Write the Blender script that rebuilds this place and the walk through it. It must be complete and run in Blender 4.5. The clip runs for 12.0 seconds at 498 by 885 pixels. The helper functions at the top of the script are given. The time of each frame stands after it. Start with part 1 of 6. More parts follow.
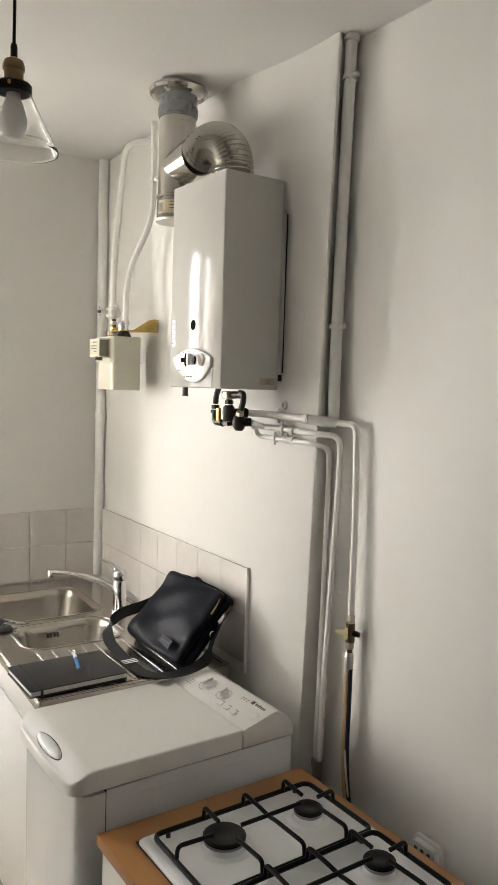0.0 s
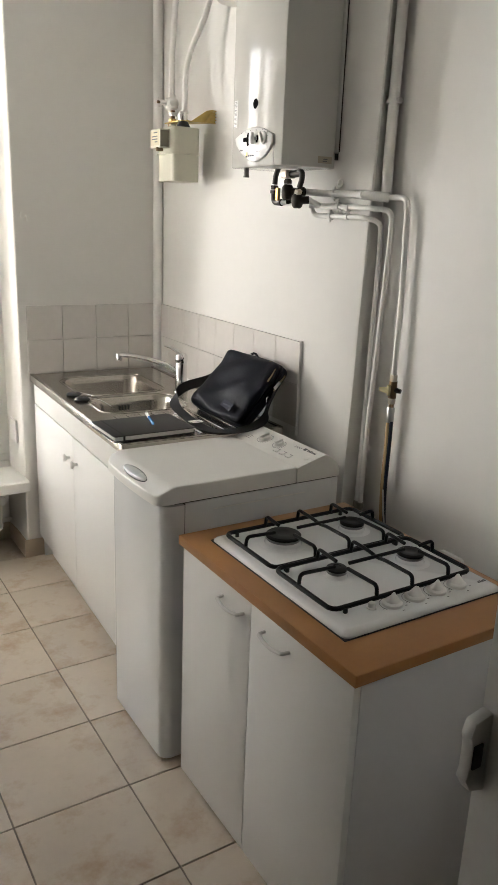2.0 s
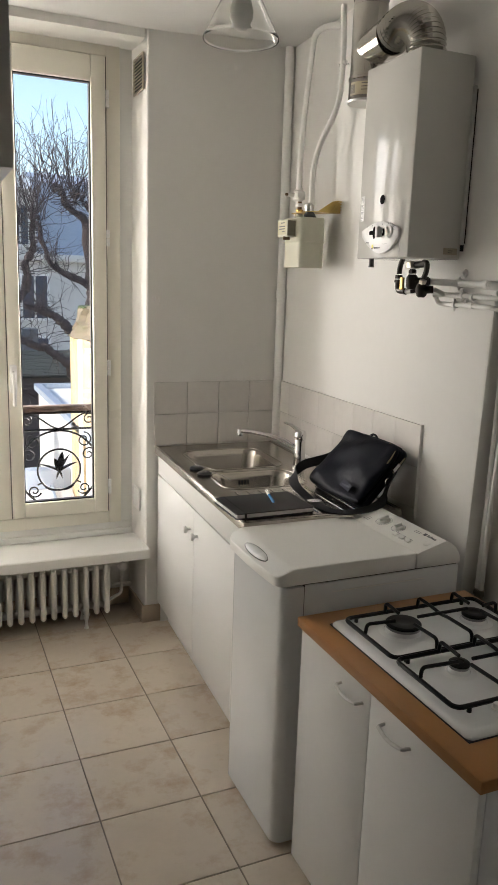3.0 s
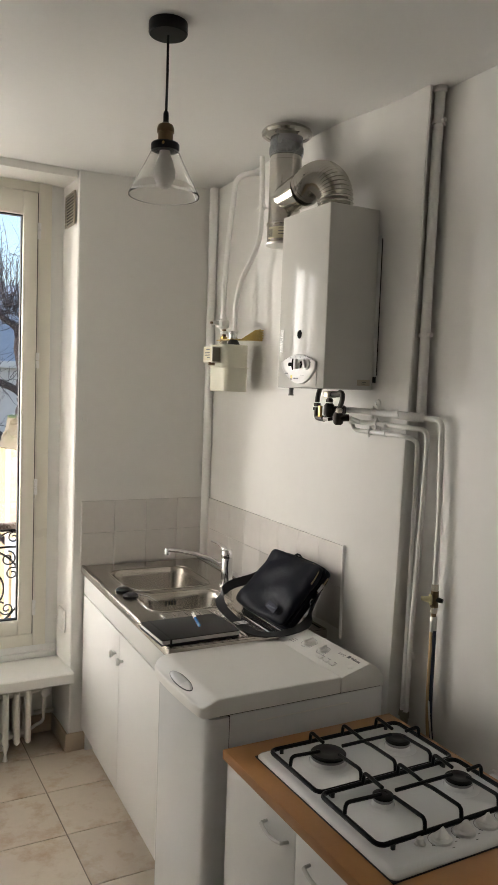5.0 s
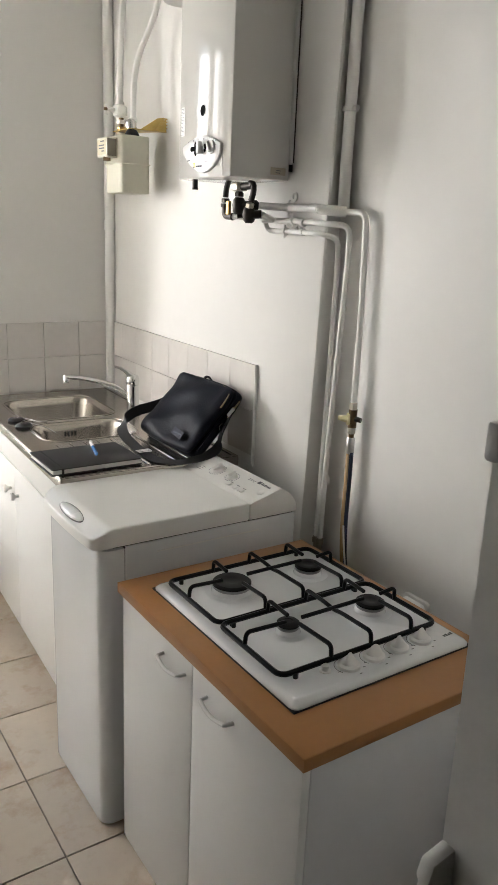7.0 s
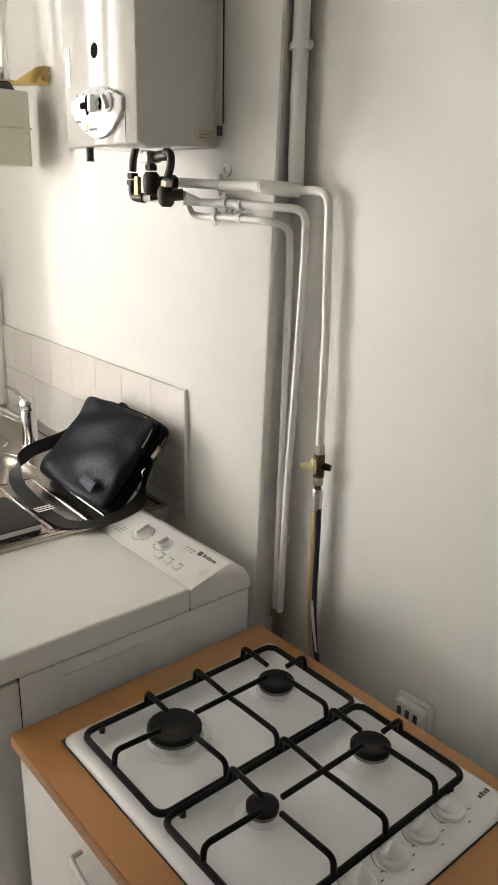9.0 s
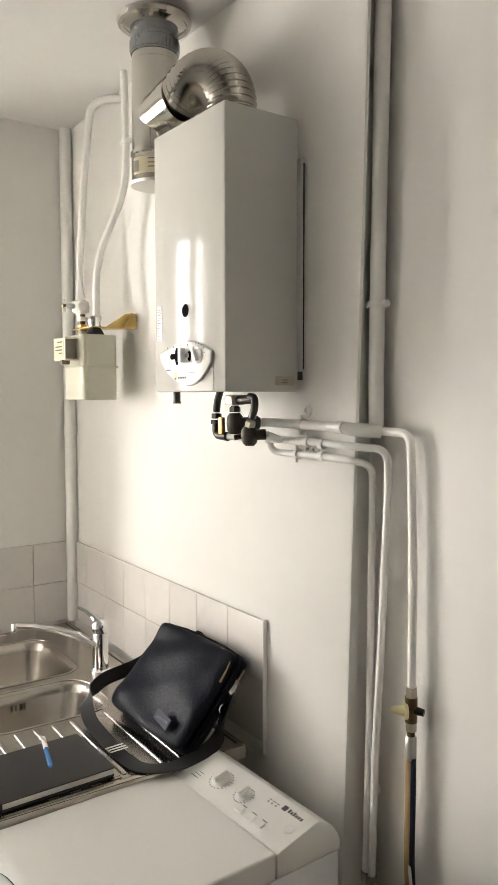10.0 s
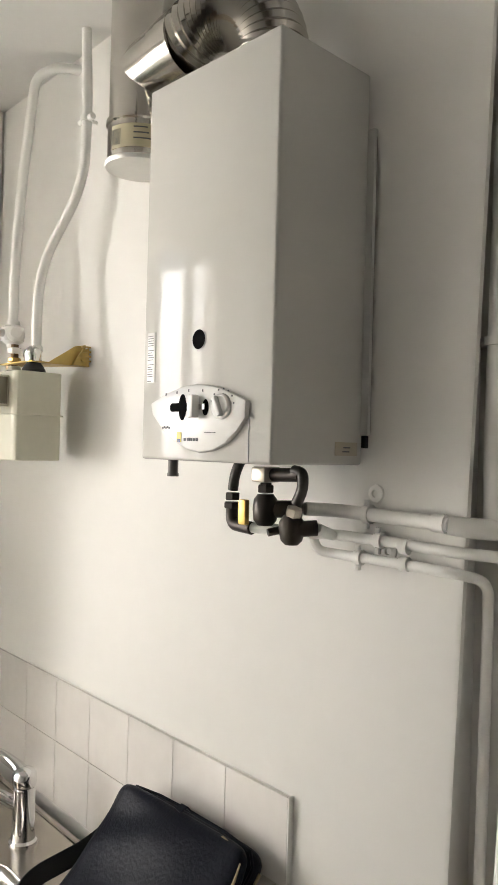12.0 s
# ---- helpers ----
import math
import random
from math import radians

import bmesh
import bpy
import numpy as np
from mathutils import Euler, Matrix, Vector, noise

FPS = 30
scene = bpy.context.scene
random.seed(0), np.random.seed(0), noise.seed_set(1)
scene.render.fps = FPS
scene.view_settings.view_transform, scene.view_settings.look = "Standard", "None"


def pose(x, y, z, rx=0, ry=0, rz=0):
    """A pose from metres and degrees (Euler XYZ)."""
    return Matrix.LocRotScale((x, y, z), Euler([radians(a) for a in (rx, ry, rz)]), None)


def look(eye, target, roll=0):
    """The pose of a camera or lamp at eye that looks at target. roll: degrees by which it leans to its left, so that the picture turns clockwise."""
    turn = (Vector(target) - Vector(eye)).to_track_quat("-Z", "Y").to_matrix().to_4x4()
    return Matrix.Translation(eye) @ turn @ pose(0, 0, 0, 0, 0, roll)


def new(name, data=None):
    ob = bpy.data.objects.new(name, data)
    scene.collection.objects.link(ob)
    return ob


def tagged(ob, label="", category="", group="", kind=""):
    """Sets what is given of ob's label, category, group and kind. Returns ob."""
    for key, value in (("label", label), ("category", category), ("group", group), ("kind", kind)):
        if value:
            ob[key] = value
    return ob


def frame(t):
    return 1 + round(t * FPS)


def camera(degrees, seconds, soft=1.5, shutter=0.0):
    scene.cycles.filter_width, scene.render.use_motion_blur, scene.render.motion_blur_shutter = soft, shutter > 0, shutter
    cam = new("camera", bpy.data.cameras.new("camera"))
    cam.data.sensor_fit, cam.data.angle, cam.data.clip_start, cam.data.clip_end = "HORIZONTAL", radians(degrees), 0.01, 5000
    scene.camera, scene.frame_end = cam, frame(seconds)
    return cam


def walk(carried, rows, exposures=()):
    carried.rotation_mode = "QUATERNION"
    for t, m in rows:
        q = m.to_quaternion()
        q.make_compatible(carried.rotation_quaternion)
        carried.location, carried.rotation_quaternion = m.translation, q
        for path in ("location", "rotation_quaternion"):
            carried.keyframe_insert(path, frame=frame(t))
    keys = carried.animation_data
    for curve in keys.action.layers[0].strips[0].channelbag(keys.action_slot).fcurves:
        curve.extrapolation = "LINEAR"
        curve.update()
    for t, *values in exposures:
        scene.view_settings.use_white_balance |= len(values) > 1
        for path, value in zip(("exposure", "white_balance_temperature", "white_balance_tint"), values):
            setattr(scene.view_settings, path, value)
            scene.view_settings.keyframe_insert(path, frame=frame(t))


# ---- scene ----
cam = camera(36.7, 12.0)
PATH = [
    (0, (0.254, 0.105, 1.769), (1.383, 1.749, 1.618), 1.8),
    (0.5, (0.166, 0.024, 1.681), (1.389, 1.592, 1.466), 0.9),
    (1, (0.068, -0.06, 1.603), (1.3, 1.456, 1.172), 1.1),
    (1.5, (0.065, -0.082, 1.595), (1.245, 1.443, 1.063), 1.9),
    (2, (0.047, -0.105, 1.589), (1.068, 1.52, 1.028), 2.2),
    (2.5, (0.001, -0.119, 1.622), (0.856, 1.606, 1.079), 1.7),
    (2.7, (-0.005, -0.116, 1.636), (0.804, 1.644, 1.138), 1.5),
    (4.3, (-0.041, -0.162, 1.746), (0.721, 1.681, 1.598), 1.7),
    (4.5, (-0.027, -0.166, 1.742), (0.806, 1.647, 1.601), 1.8),
    (5, (-0.007, -0.169, 1.742), (0.943, 1.586, 1.605), 2.0),
    (5.5, (0.011, -0.169, 1.723), (1.016, 1.555, 1.588), 1.9),
    (6, (0.028, -0.168, 1.707), (1.073, 1.53, 1.543), 1.7),
    (6.5, (0.086, -0.097, 1.677), (1.174, 1.558, 1.397), 1.8),
    (7, (0.208, 0.019, 1.607), (1.289, 1.614, 1.073), 2.4),
    (7.5, (0.291, 0.1, 1.565), (1.373, 1.655, 0.92), 3.2),
    (7.7, (0.312, 0.149, 1.563), (1.431, 1.644, 0.851), 4.0),
    (9.3, (0.521, 0.549, 1.683), (1.793, 2.006, 1.173), 0.6),
    (9.5, (0.506, 0.557, 1.7), (1.768, 2.081, 1.414), 0.2),
    (10, (0.468, 0.57, 1.75), (1.651, 2.177, 1.625), -0.1),
    (10.5, (0.44, 0.639, 1.742), (1.616, 2.255, 1.676), 0.6),
    (11, (0.552, 0.823, 1.757), (1.728, 2.441, 1.717), 1.5),
    (11.5, (0.642, 0.994, 1.773), (1.875, 2.568, 1.756), 1.7),
    (12, (0.638, 1.161, 1.783), (2.028, 2.598, 1.792), 1.5),
]
EXPOSURES = [(0.0, 1.66, 6450, 10), (1.5, 1.74, 6350, 10), (2.0, 1.50, 6300, 9.5), (2.5, 1.24, 6450, 10), (4.3, 1.03, 6500, 10), (5.0, 1.16, 6500, 10), (5.5, 1.38, 6450, 10), (6.5, 1.56, 6300, 10), (7.0, 1.68, 6150, 10), (7.7, 1.80, 6150, 10), (9.5, 1.84, 6500, 10), (10.5, 1.80, 6450, 10), (12.0, 1.54, 6400, 9.5)]
walk(cam, [(t, look(eye, target, roll)) for t, eye, target, roll in PATH], EXPOSURES)

# ---- light ----
SUN_ELEVATION, SUN_AZIMUTH = 28.0, -80.0   # degrees; azimuth from +y towards +x
world = bpy.data.worlds.new("sky")
scene.world = world
world.use_nodes = True
_nt = world.node_tree
_sky = _nt.nodes.new("ShaderNodeTexSky")
_sky.sky_type = "NISHITA"
_sky.sun_disc = False
_sky.sun_elevation = radians(SUN_ELEVATION)
_sky.sun_rotation = radians(SUN_AZIMUTH)
_nt.links.new(_sky.outputs[0], _nt.nodes["Background"].inputs[0])
_nt.nodes["Background"].inputs[1].default_value = 0.15

sun = new("sun", bpy.data.lights.new("sun", "SUN"))
sun.data.energy, sun.data.angle, sun.data.color = 2.0, radians(0.6), (1.0, 0.93, 0.82)
_ce = math.cos(radians(SUN_ELEVATION))
_sd = Vector((_ce * math.sin(radians(SUN_AZIMUTH)), _ce * math.cos(radians(SUN_AZIMUTH)), math.sin(radians(SUN_ELEVATION))))
sun.matrix_world = look(_sd * 20, (0, 0, 0))

# Added area lamp outside the window, in place of the western sky's light.
sky_light = new("sky_light", bpy.data.lights.new("sky_light", "AREA"))
sky_light.data.shape = "RECTANGLE"
sky_light.data.size, sky_light.data.size_y = 5.0, 3.0
sky_light.data.energy, sky_light.data.color = 310.0, (1.0, 0.945, 0.895)
sky_light.matrix_world = look((-3.0, 5.7, 1.90), (0.36, 3.1, 1.55))
# Added fill lamp outside; its bounce off the west wall lifts the north wall.
east_fill = new("east_fill", bpy.data.lights.new("east_fill", "AREA"))
east_fill.data.shape = "RECTANGLE"
east_fill.data.size, east_fill.data.size_y = 3.0, 3.0
east_fill.data.energy, east_fill.data.color = 1080.0, (1.0, 0.94, 0.885)
east_fill.matrix_world = look((3.9, 5.9, 2.60), (0.30, 3.2, 1.30))

# ---- materials ----
_mats = {}


def node(nt, kind, **vals):
    n = nt.nodes.new(kind)
    for k, v in vals.items():
        n.inputs[k].default_value = v
    return n


def material(name, color, rough=0.5, metal=0.0, var=0.06, scale=3.0, fine=60.0, bump=0.0, bump_scale=120.0, coat=0.0, spot=None, spot_amount=0.0, spot_scale=4.0, rough_var=0.03, spec=0.5):
    """A surface with broad stains, fine grain and relief, in object space (metres)."""
    if name in _mats:
        return _mats[name]
    m = bpy.data.materials.new(name)
    m.use_nodes = True
    nt = m.node_tree
    bsdf = nt.nodes["Principled BSDF"]
    tc = nt.nodes.new("ShaderNodeTexCoord")
    geo = tc.outputs["Object"]
    n1 = node(nt, "ShaderNodeTexNoise", Scale=scale, Detail=4.0)
    n2 = node(nt, "ShaderNodeTexNoise", Scale=fine, Detail=3.0)
    nt.links.new(geo, n1.inputs["Vector"])
    nt.links.new(geo, n2.inputs["Vector"])
    add = nt.nodes.new("ShaderNodeMath")
    add.operation = "ADD"
    half = nt.nodes.new("ShaderNodeMath")
    half.operation = "MULTIPLY"
    half.inputs[1].default_value = 0.5
    nt.links.new(n2.outputs["Fac"], half.inputs[0])
    nt.links.new(n1.outputs["Fac"], add.inputs[0])
    nt.links.new(half.outputs[0], add.inputs[1])
    ramp = nt.nodes.new("ShaderNodeMapRange")
    ramp.inputs["From Min"].default_value, ramp.inputs["From Max"].default_value = 0.45, 1.05
    ramp.inputs["To Min"].default_value, ramp.inputs["To Max"].default_value = 1 - var, 1 + var
    nt.links.new(add.outputs[0], ramp.inputs["Value"])
    mul = nt.nodes.new("ShaderNodeVectorMath")
    mul.operation = "SCALE"
    mul.inputs[0].default_value = color
    nt.links.new(ramp.outputs[0], mul.inputs["Scale"])
    out = mul.outputs[0]
    if spot:
        n3 = node(nt, "ShaderNodeTexNoise", Scale=spot_scale, Detail=6.0, Roughness=0.65)
        nt.links.new(geo, n3.inputs["Vector"])
        r3 = nt.nodes.new("ShaderNodeMapRange")
        r3.inputs["From Min"].default_value, r3.inputs["From Max"].default_value = 0.5, 0.72
        r3.inputs["To Max"].default_value = spot_amount
        nt.links.new(n3.outputs["Fac"], r3.inputs["Value"])
        mix = nt.nodes.new("ShaderNodeMix")
        mix.data_type = "RGBA"
        mix.inputs["B"].default_value = (*spot, 1)
        for i in mix.inputs:
            if i.name == "A" and i.type == "RGBA":
                nt.links.new(out, i)
            if i.name == "B" and i.type == "RGBA":
                i.default_value = (*spot, 1)
        nt.links.new(r3.outputs[0], mix.inputs[0])
        out = [o for o in mix.outputs if o.type == "RGBA"][0]
    nt.links.new(out, bsdf.inputs["Base Color"])
    rr = nt.nodes.new("ShaderNodeMapRange")
    rr.inputs["From Min"].default_value, rr.inputs["From Max"].default_value = 0.3, 0.7
    rr.inputs["To Min"].default_value, rr.inputs["To Max"].default_value = max(0.02, rough - rough_var), min(1, rough + rough_var)
    nt.links.new(n1.outputs["Fac"], rr.inputs["Value"])
    nt.links.new(rr.outputs[0], bsdf.inputs["Roughness"])
    bsdf.inputs["Metallic"].default_value = metal
    bsdf.inputs["Specular IOR Level"].default_value = spec
    bsdf.inputs["Coat Weight"].default_value = coat
    if bump:
        nb = node(nt, "ShaderNodeTexNoise", Scale=bump_scale, Detail=3.0)
        nt.links.new(geo, nb.inputs["Vector"])
        b = node(nt, "ShaderNodeBump", Strength=1.0, Distance=bump)
        nt.links.new(nb.outputs["Fac"], b.inputs["Height"])
        nt.links.new(b.outputs[0], bsdf.inputs["Normal"])
    _mats[name] = m
    return m


WALL = material("wall_paint", (0.77, 0.755, 0.715), 0.55, var=0.02, scale=1.3, fine=25, bump=0.0012, bump_scale=9)
HALL = material("unseen_hall_paint", (0.42, 0.40, 0.37), 0.7, var=0.04)
CEIL = material("ceiling_paint", (0.73, 0.72, 0.69), 0.5, var=0.02, bump=0.0006, bump_scale=14)
GLOSS = material("gloss_paint", (0.82, 0.81, 0.77), 0.34, var=0.02, bump=0.00012, bump_scale=60)
FRAME_OLD = material("old_frame_paint", (0.74, 0.73, 0.70), 0.35, var=0.05, bump=0.0025, bump_scale=28)
WINDOW_PAINT = material("window_lacquer", (0.80, 0.765, 0.66), 0.3, var=0.02)
GROUT = material("floor_grout", (0.20, 0.17, 0.14), 0.9, var=0.15)
WGROUT = material("wall_grout", (0.72, 0.70, 0.66), 0.8, var=0.08)
WTILE = material("grey_white_wall_tile", (0.72, 0.69, 0.65), 0.14, var=0.02, bump=0.0003, bump_scale=20)
SKIRT = material("skirting_tile", (0.50, 0.40, 0.29), 0.3, var=0.06)
MELAMINE = material("white_melamine", (0.76, 0.755, 0.73), 0.32, var=0.015)
CARCASS = material("grey_white_chipboard", (0.66, 0.66, 0.66), 0.45, var=0.02)
ENAMEL = material("white_enamel", (0.77, 0.78, 0.775), 0.12, var=0.01, coat=0.3)
LID = material("washer_plastic", (0.78, 0.77, 0.73), 0.38, var=0.01)
PANEL_GREY = material("boiler_sheet", (0.58, 0.57, 0.53), 0.08, var=0.01, rough_var=0.01, spec=0.12)
STEEL = material("stainless_steel", (0.46, 0.43, 0.385), 0.25, metal=1.0, var=0.03, scale=3, fine=90, rough_var=0.03)
CHROME = material("chrome", (0.72, 0.72, 0.72), 0.07, metal=1.0, var=0.01)
ALU = material("aluminium_duct", (0.50, 0.48, 0.44), 0.15, metal=1.0, var=0.05, rough_var=0.1)
BEECH = material("beech_laminate", (0.405, 0.190, 0.060), 0.34, var=0.06, scale=5, fine=70)
IRON = material("black_enamelled_iron", (0.004, 0.004, 0.005), 0.35, var=0.2, spec=0.16)
BURNER = material("burner_cap", (0.010, 0.009, 0.009), 0.5, var=0.2, spec=0.2)
LEATHER = material("black_leather", (0.005, 0.006, 0.011), 0.46, var=0.15, bump=0.0012, bump_scale=160, spec=0.085)
WEBBING = material("black_webbing", (0.010, 0.010, 0.012), 0.7, var=0.15, bump=0.0005, bump_scale=500)
NOTEBOOK = material("black_notebook_cover", (0.010, 0.010, 0.011), 0.5, var=0.1)
PAPER = material("paper_block", (0.75, 0.74, 0.70), 0.8, var=0.04)
BLUE = material("blue_plastic", (0.03, 0.16, 0.45), 0.25, var=0.03)
DARK = material("dark_rubber", (0.02, 0.02, 0.02), 0.5, var=0.1)
BRASS = material("brass_fitting", (0.55, 0.36, 0.12), 0.35, metal=1.0, var=0.1)
OLDBRASS = material("aged_brass", (0.16, 0.11, 0.06), 0.4, metal=1.0, var=0.2)
BRACKET = material("yellow_passivated_steel", (0.58, 0.42, 0.14), 0.4, metal=0.7, var=0.15)
METER = material("cream_meter_paint", (0.62, 0.60, 0.48), 0.35, var=0.03)
TAG = material("cream_label", (0.58, 0.53, 0.36), 0.5, var=0.05)
HOSE = material("tan_rubber_hose", (0.42, 0.28, 0.13), 0.6, var=0.1)
HOSEBLUE = material("blue_stripe", (0.008, 0.014, 0.04), 0.5, var=0.1)
PORCELAIN = material("white_plastic", (0.78, 0.77, 0.74), 0.3, var=0.01)
YELLOWED = material("yellowed_plastic", (0.68, 0.62, 0.36), 0.4, var=0.05)
PRINT = material("grey_print", (0.10, 0.10, 0.11), 0.5, var=0.02)
BULB = material("frosted_bulb", (0.80, 0.79, 0.76), 0.35, var=0.01)
GRILLE = material("aluminium_grille", (0.42, 0.38, 0.30), 0.45, metal=0.4, var=0.1)
RADIATOR = material("radiator_paint", (0.76, 0.74, 0.68), 0.3, var=0.03)
STONE = material("outdoor_stone", (0.50, 0.38, 0.22), 0.9, var=0.3, scale=4, fine=20, spot=(0.20, 0.15, 0.09), spot_amount=0.6, spot_scale=5)
ROUGHCAST = material("outdoor_render", (0.55, 0.53, 0.50), 0.9, var=0.1)
ZINC = material("zinc_roof", (0.30, 0.35, 0.43), 0.5, var=0.1)
ROOFTILE = material("dark_roof", (0.045, 0.05, 0.042), 0.9, var=0.35)
BARK = material("bark", (0.055, 0.042, 0.043), 0.9, var=0.35, scale=6)
TERRACOTTA = material("terracotta", (0.17, 0.14, 0.10), 0.9, var=0.35, scale=6, fine=40, spot=(0.06, 0.08, 0.03), spot_amount=0.8, spot_scale=5, bump=0.02, bump_scale=9)
GROUND = material("ground_gravel", (0.30, 0.28, 0.25), 0.95, var=0.2)
MOSS = material("hedge_green", (0.05, 0.075, 0.03), 0.8, var=0.3)


def glass(name, tint=(1, 1, 1), ior=1.45):
    m = bpy.data.materials.new(name)
    m.use_nodes = True
    b = m.node_tree.nodes["Principled BSDF"]
    b.inputs["Base Color"].default_value = (*tint, 1)
    b.inputs["Roughness"].default_value = 0.0
    b.inputs["IOR"].default_value = ior
    b.inputs["Transmission Weight"].default_value = 1.0
    return m


GLASS = glass("clear_glass")
LAMP_GLASS = glass("lamp_glass", (0.95, 0.95, 0.94), 1.3)

# ---- mesh helpers ----
ORG = {}


def box(bm, lo, hi, bevel=0.0, seg=2):
    c = [(a + b) / 2 for a, b in zip(lo, hi)]
    s = [abs(b - a) for a, b in zip(lo, hi)]
    r = bmesh.ops.create_cube(bm, size=1.0, matrix=Matrix.Translation(c) @ Matrix.Diagonal((*s, 1)))
    if bevel:
        e = list({e for v in r["verts"] for e in v.link_edges})
        bmesh.ops.bevel(bm, geom=e, offset=bevel, segments=seg, profile=0.5, affect="EDGES", clamp_overlap=True)
    return bm


def ring_frames(pts):
    t0 = (pts[1] - pts[0]).normalized()
    up = Vector((0, 0, 1)) if abs(t0.z) < 0.9 else Vector((0, 1, 0))
    n = t0.cross(up).normalized()
    out = []
    for i, p in enumerate(pts):
        a = pts[max(i - 1, 0)]
        b = pts[min(i + 1, len(pts) - 1)]
        t = (b - a).normalized()
        n = (n - t * n.dot(t)).normalized()
        out.append((p, n, t.cross(n)))
    return out


def fillet(pts, r, seg=6):
    """A polyline with its corners rounded to radius r."""
    pts = [Vector(p) for p in pts]
    out = [pts[0]]
    for a, b, c in zip(pts, pts[1:], pts[2:]):
        u, v = (a - b), (c - b)
        k = min(r, u.length * 0.49, v.length * 0.49)
        p, q = b + u.normalized() * k, b + v.normalized() * k
        for i in range(seg + 1):
            s = i / seg
            out.append(p * (1 - s) ** 2 + b * 2 * s * (1 - s) + q * s * s)
    out.append(pts[-1])
    return out


def tube(bm, pts, r, n=12, flat=1.0, round_to=0.0, caps=True):
    """A tube along pts; r a number or one a point; flat squashes it."""
    pts = fillet(pts, round_to) if round_to else [Vector(p) for p in pts]
    rs = [r] * len(pts) if not isinstance(r, (list, tuple)) else list(r)
    rings = []
    for (p, a, b), k in zip(ring_frames(pts), rs):
        rings.append([bm.verts.new(p + a * math.cos(2 * math.pi * i / n) * k + b * math.sin(2 * math.pi * i / n) * k * flat) for i in range(n)])
    for u, v in zip(rings, rings[1:]):
        for i in range(n):
            bm.faces.new((u[i], u[(i + 1) % n], v[(i + 1) % n], v[i]))
    if caps:
        bm.faces.new(rings[0][::-1])
        bm.faces.new(rings[-1])
    return bm


def lathe(bm, profile, at=(0, 0, 0), axis=(0, 0, 1), n=24, closed=True):
    """profile: (radius, height) pairs turned about axis at the point at."""
    ax = Vector(axis).normalized()
    u = ax.orthogonal().normalized()
    w = ax.cross(u)
    o = Vector(at)
    rings = []
    for r, h in profile:
        if r < 1e-5:
            rings.append([bm.verts.new(o + ax * h)])
        else:
            rings.append([bm.verts.new(o + ax * h + (u * math.cos(2 * math.pi * i / n) + w * math.sin(2 * math.pi * i / n)) * r) for i in range(n)])
    for a, b in zip(rings, rings[1:]):
        for i in range(n):
            j = (i + 1) % n
            if len(a) == 1 and len(b) == 1:
                continue
            if len(a) == 1:
                bm.faces.new((a[0], b[i], b[j]))
            elif len(b) == 1:
                bm.faces.new((a[i], b[0], a[j]))
            else:
                bm.faces.new((a[i], b[i], b[j], a[j]))
    if closed:
        if len(rings[0]) > 1:
            bm.faces.new(rings[0])
        if len(rings[-1]) > 1:
            bm.faces.new(rings[-1][::-1])
    return bm


def prism(bm, outline, axis, lo, hi, bevel=0.0):
    """outline: (a, b) pairs in the plane across axis ('x': (y, z), 'y': (x, z), 'z': (x, y)), from lo to hi along it."""
    def at(a, b, c):
        return {"x": (c, a, b), "y": (a, c, b), "z": (a, b, c)}[axis]
    v0 = [bm.verts.new(at(a, b, lo)) for a, b in outline]
    v1 = [bm.verts.new(at(a, b, hi)) for a, b in outline]
    n = len(outline)
    f = [bm.faces.new(v0), bm.faces.new(v1[::-1])]
    for i in range(n):
        f.append(bm.faces.new((v0[i], v0[(i + 1) % n], v1[(i + 1) % n], v1[i])))
    bmesh.ops.recalc_face_normals(bm, faces=f)
    if bevel:
        e = list({e for v in v0 + v1 for e in v.link_edges})
        bmesh.ops.bevel(bm, geom=e, offset=bevel, segments=2, profile=0.5, affect="EDGES", clamp_overlap=True)
    return bm


def rounded(x0, y0, x1, y1, r, seg=6):
    pts = []
    for cx, cy, a0 in ((x1 - r, y1 - r, 0), (x0 + r, y1 - r, 90), (x0 + r, y0 + r, 180), (x1 - r, y0 + r, 270)):
        for i in range(seg + 1):
            a = radians(a0 + 90 * i / seg)
            pts.append((cx + r * math.cos(a), cy + r * math.sin(a)))
    return pts


def mesh_of(bm, name, material_, origin=(0, 0, 0), smooth=35, recalc=True):
    if recalc:
        bmesh.ops.recalc_face_normals(bm, faces=bm.faces)
    bmesh.ops.translate(bm, verts=bm.verts, vec=-Vector(origin))
    for f in bm.faces:
        f.smooth = True
    for e in bm.edges:
        e.smooth = len(e.link_faces) == 2 and e.calc_face_angle(3.2) < radians(smooth)
    me = bpy.data.meshes.new(name)
    bm.to_mesh(me)
    bm.free()
    me.materials.append(material_)
    return me


def thing(name, at, label, category, group=""):
    ob = new(name)
    ob.empty_display_size = 0.05
    ob.location = at
    ORG[ob.name] = Vector(at)
    return tagged(ob, label, category, group)


def part(name, bm, material_, parent, label="", smooth=35):
    o = ORG[parent.name]
    ob = new(name, mesh_of(bm, name, material_, o, smooth))
    ob.parent = parent
    ORG[ob.name] = o
    return tagged(ob, label)


def struct(name, bm, material_, label="", smooth=35):
    ob = new(name, mesh_of(bm, name, material_, (0, 0, 0), smooth))
    ORG[ob.name] = Vector((0, 0, 0))
    return tagged(ob, label, kind="structure")


def single(name, bm, material_, at, label, category, group="", smooth=35):
    ob = new(name, mesh_of(bm, name, material_, at, smooth))
    ob.location = at
    ORG[ob.name] = Vector(at)
    return tagged(ob, label, category, group)


def B():
    return bmesh.new()


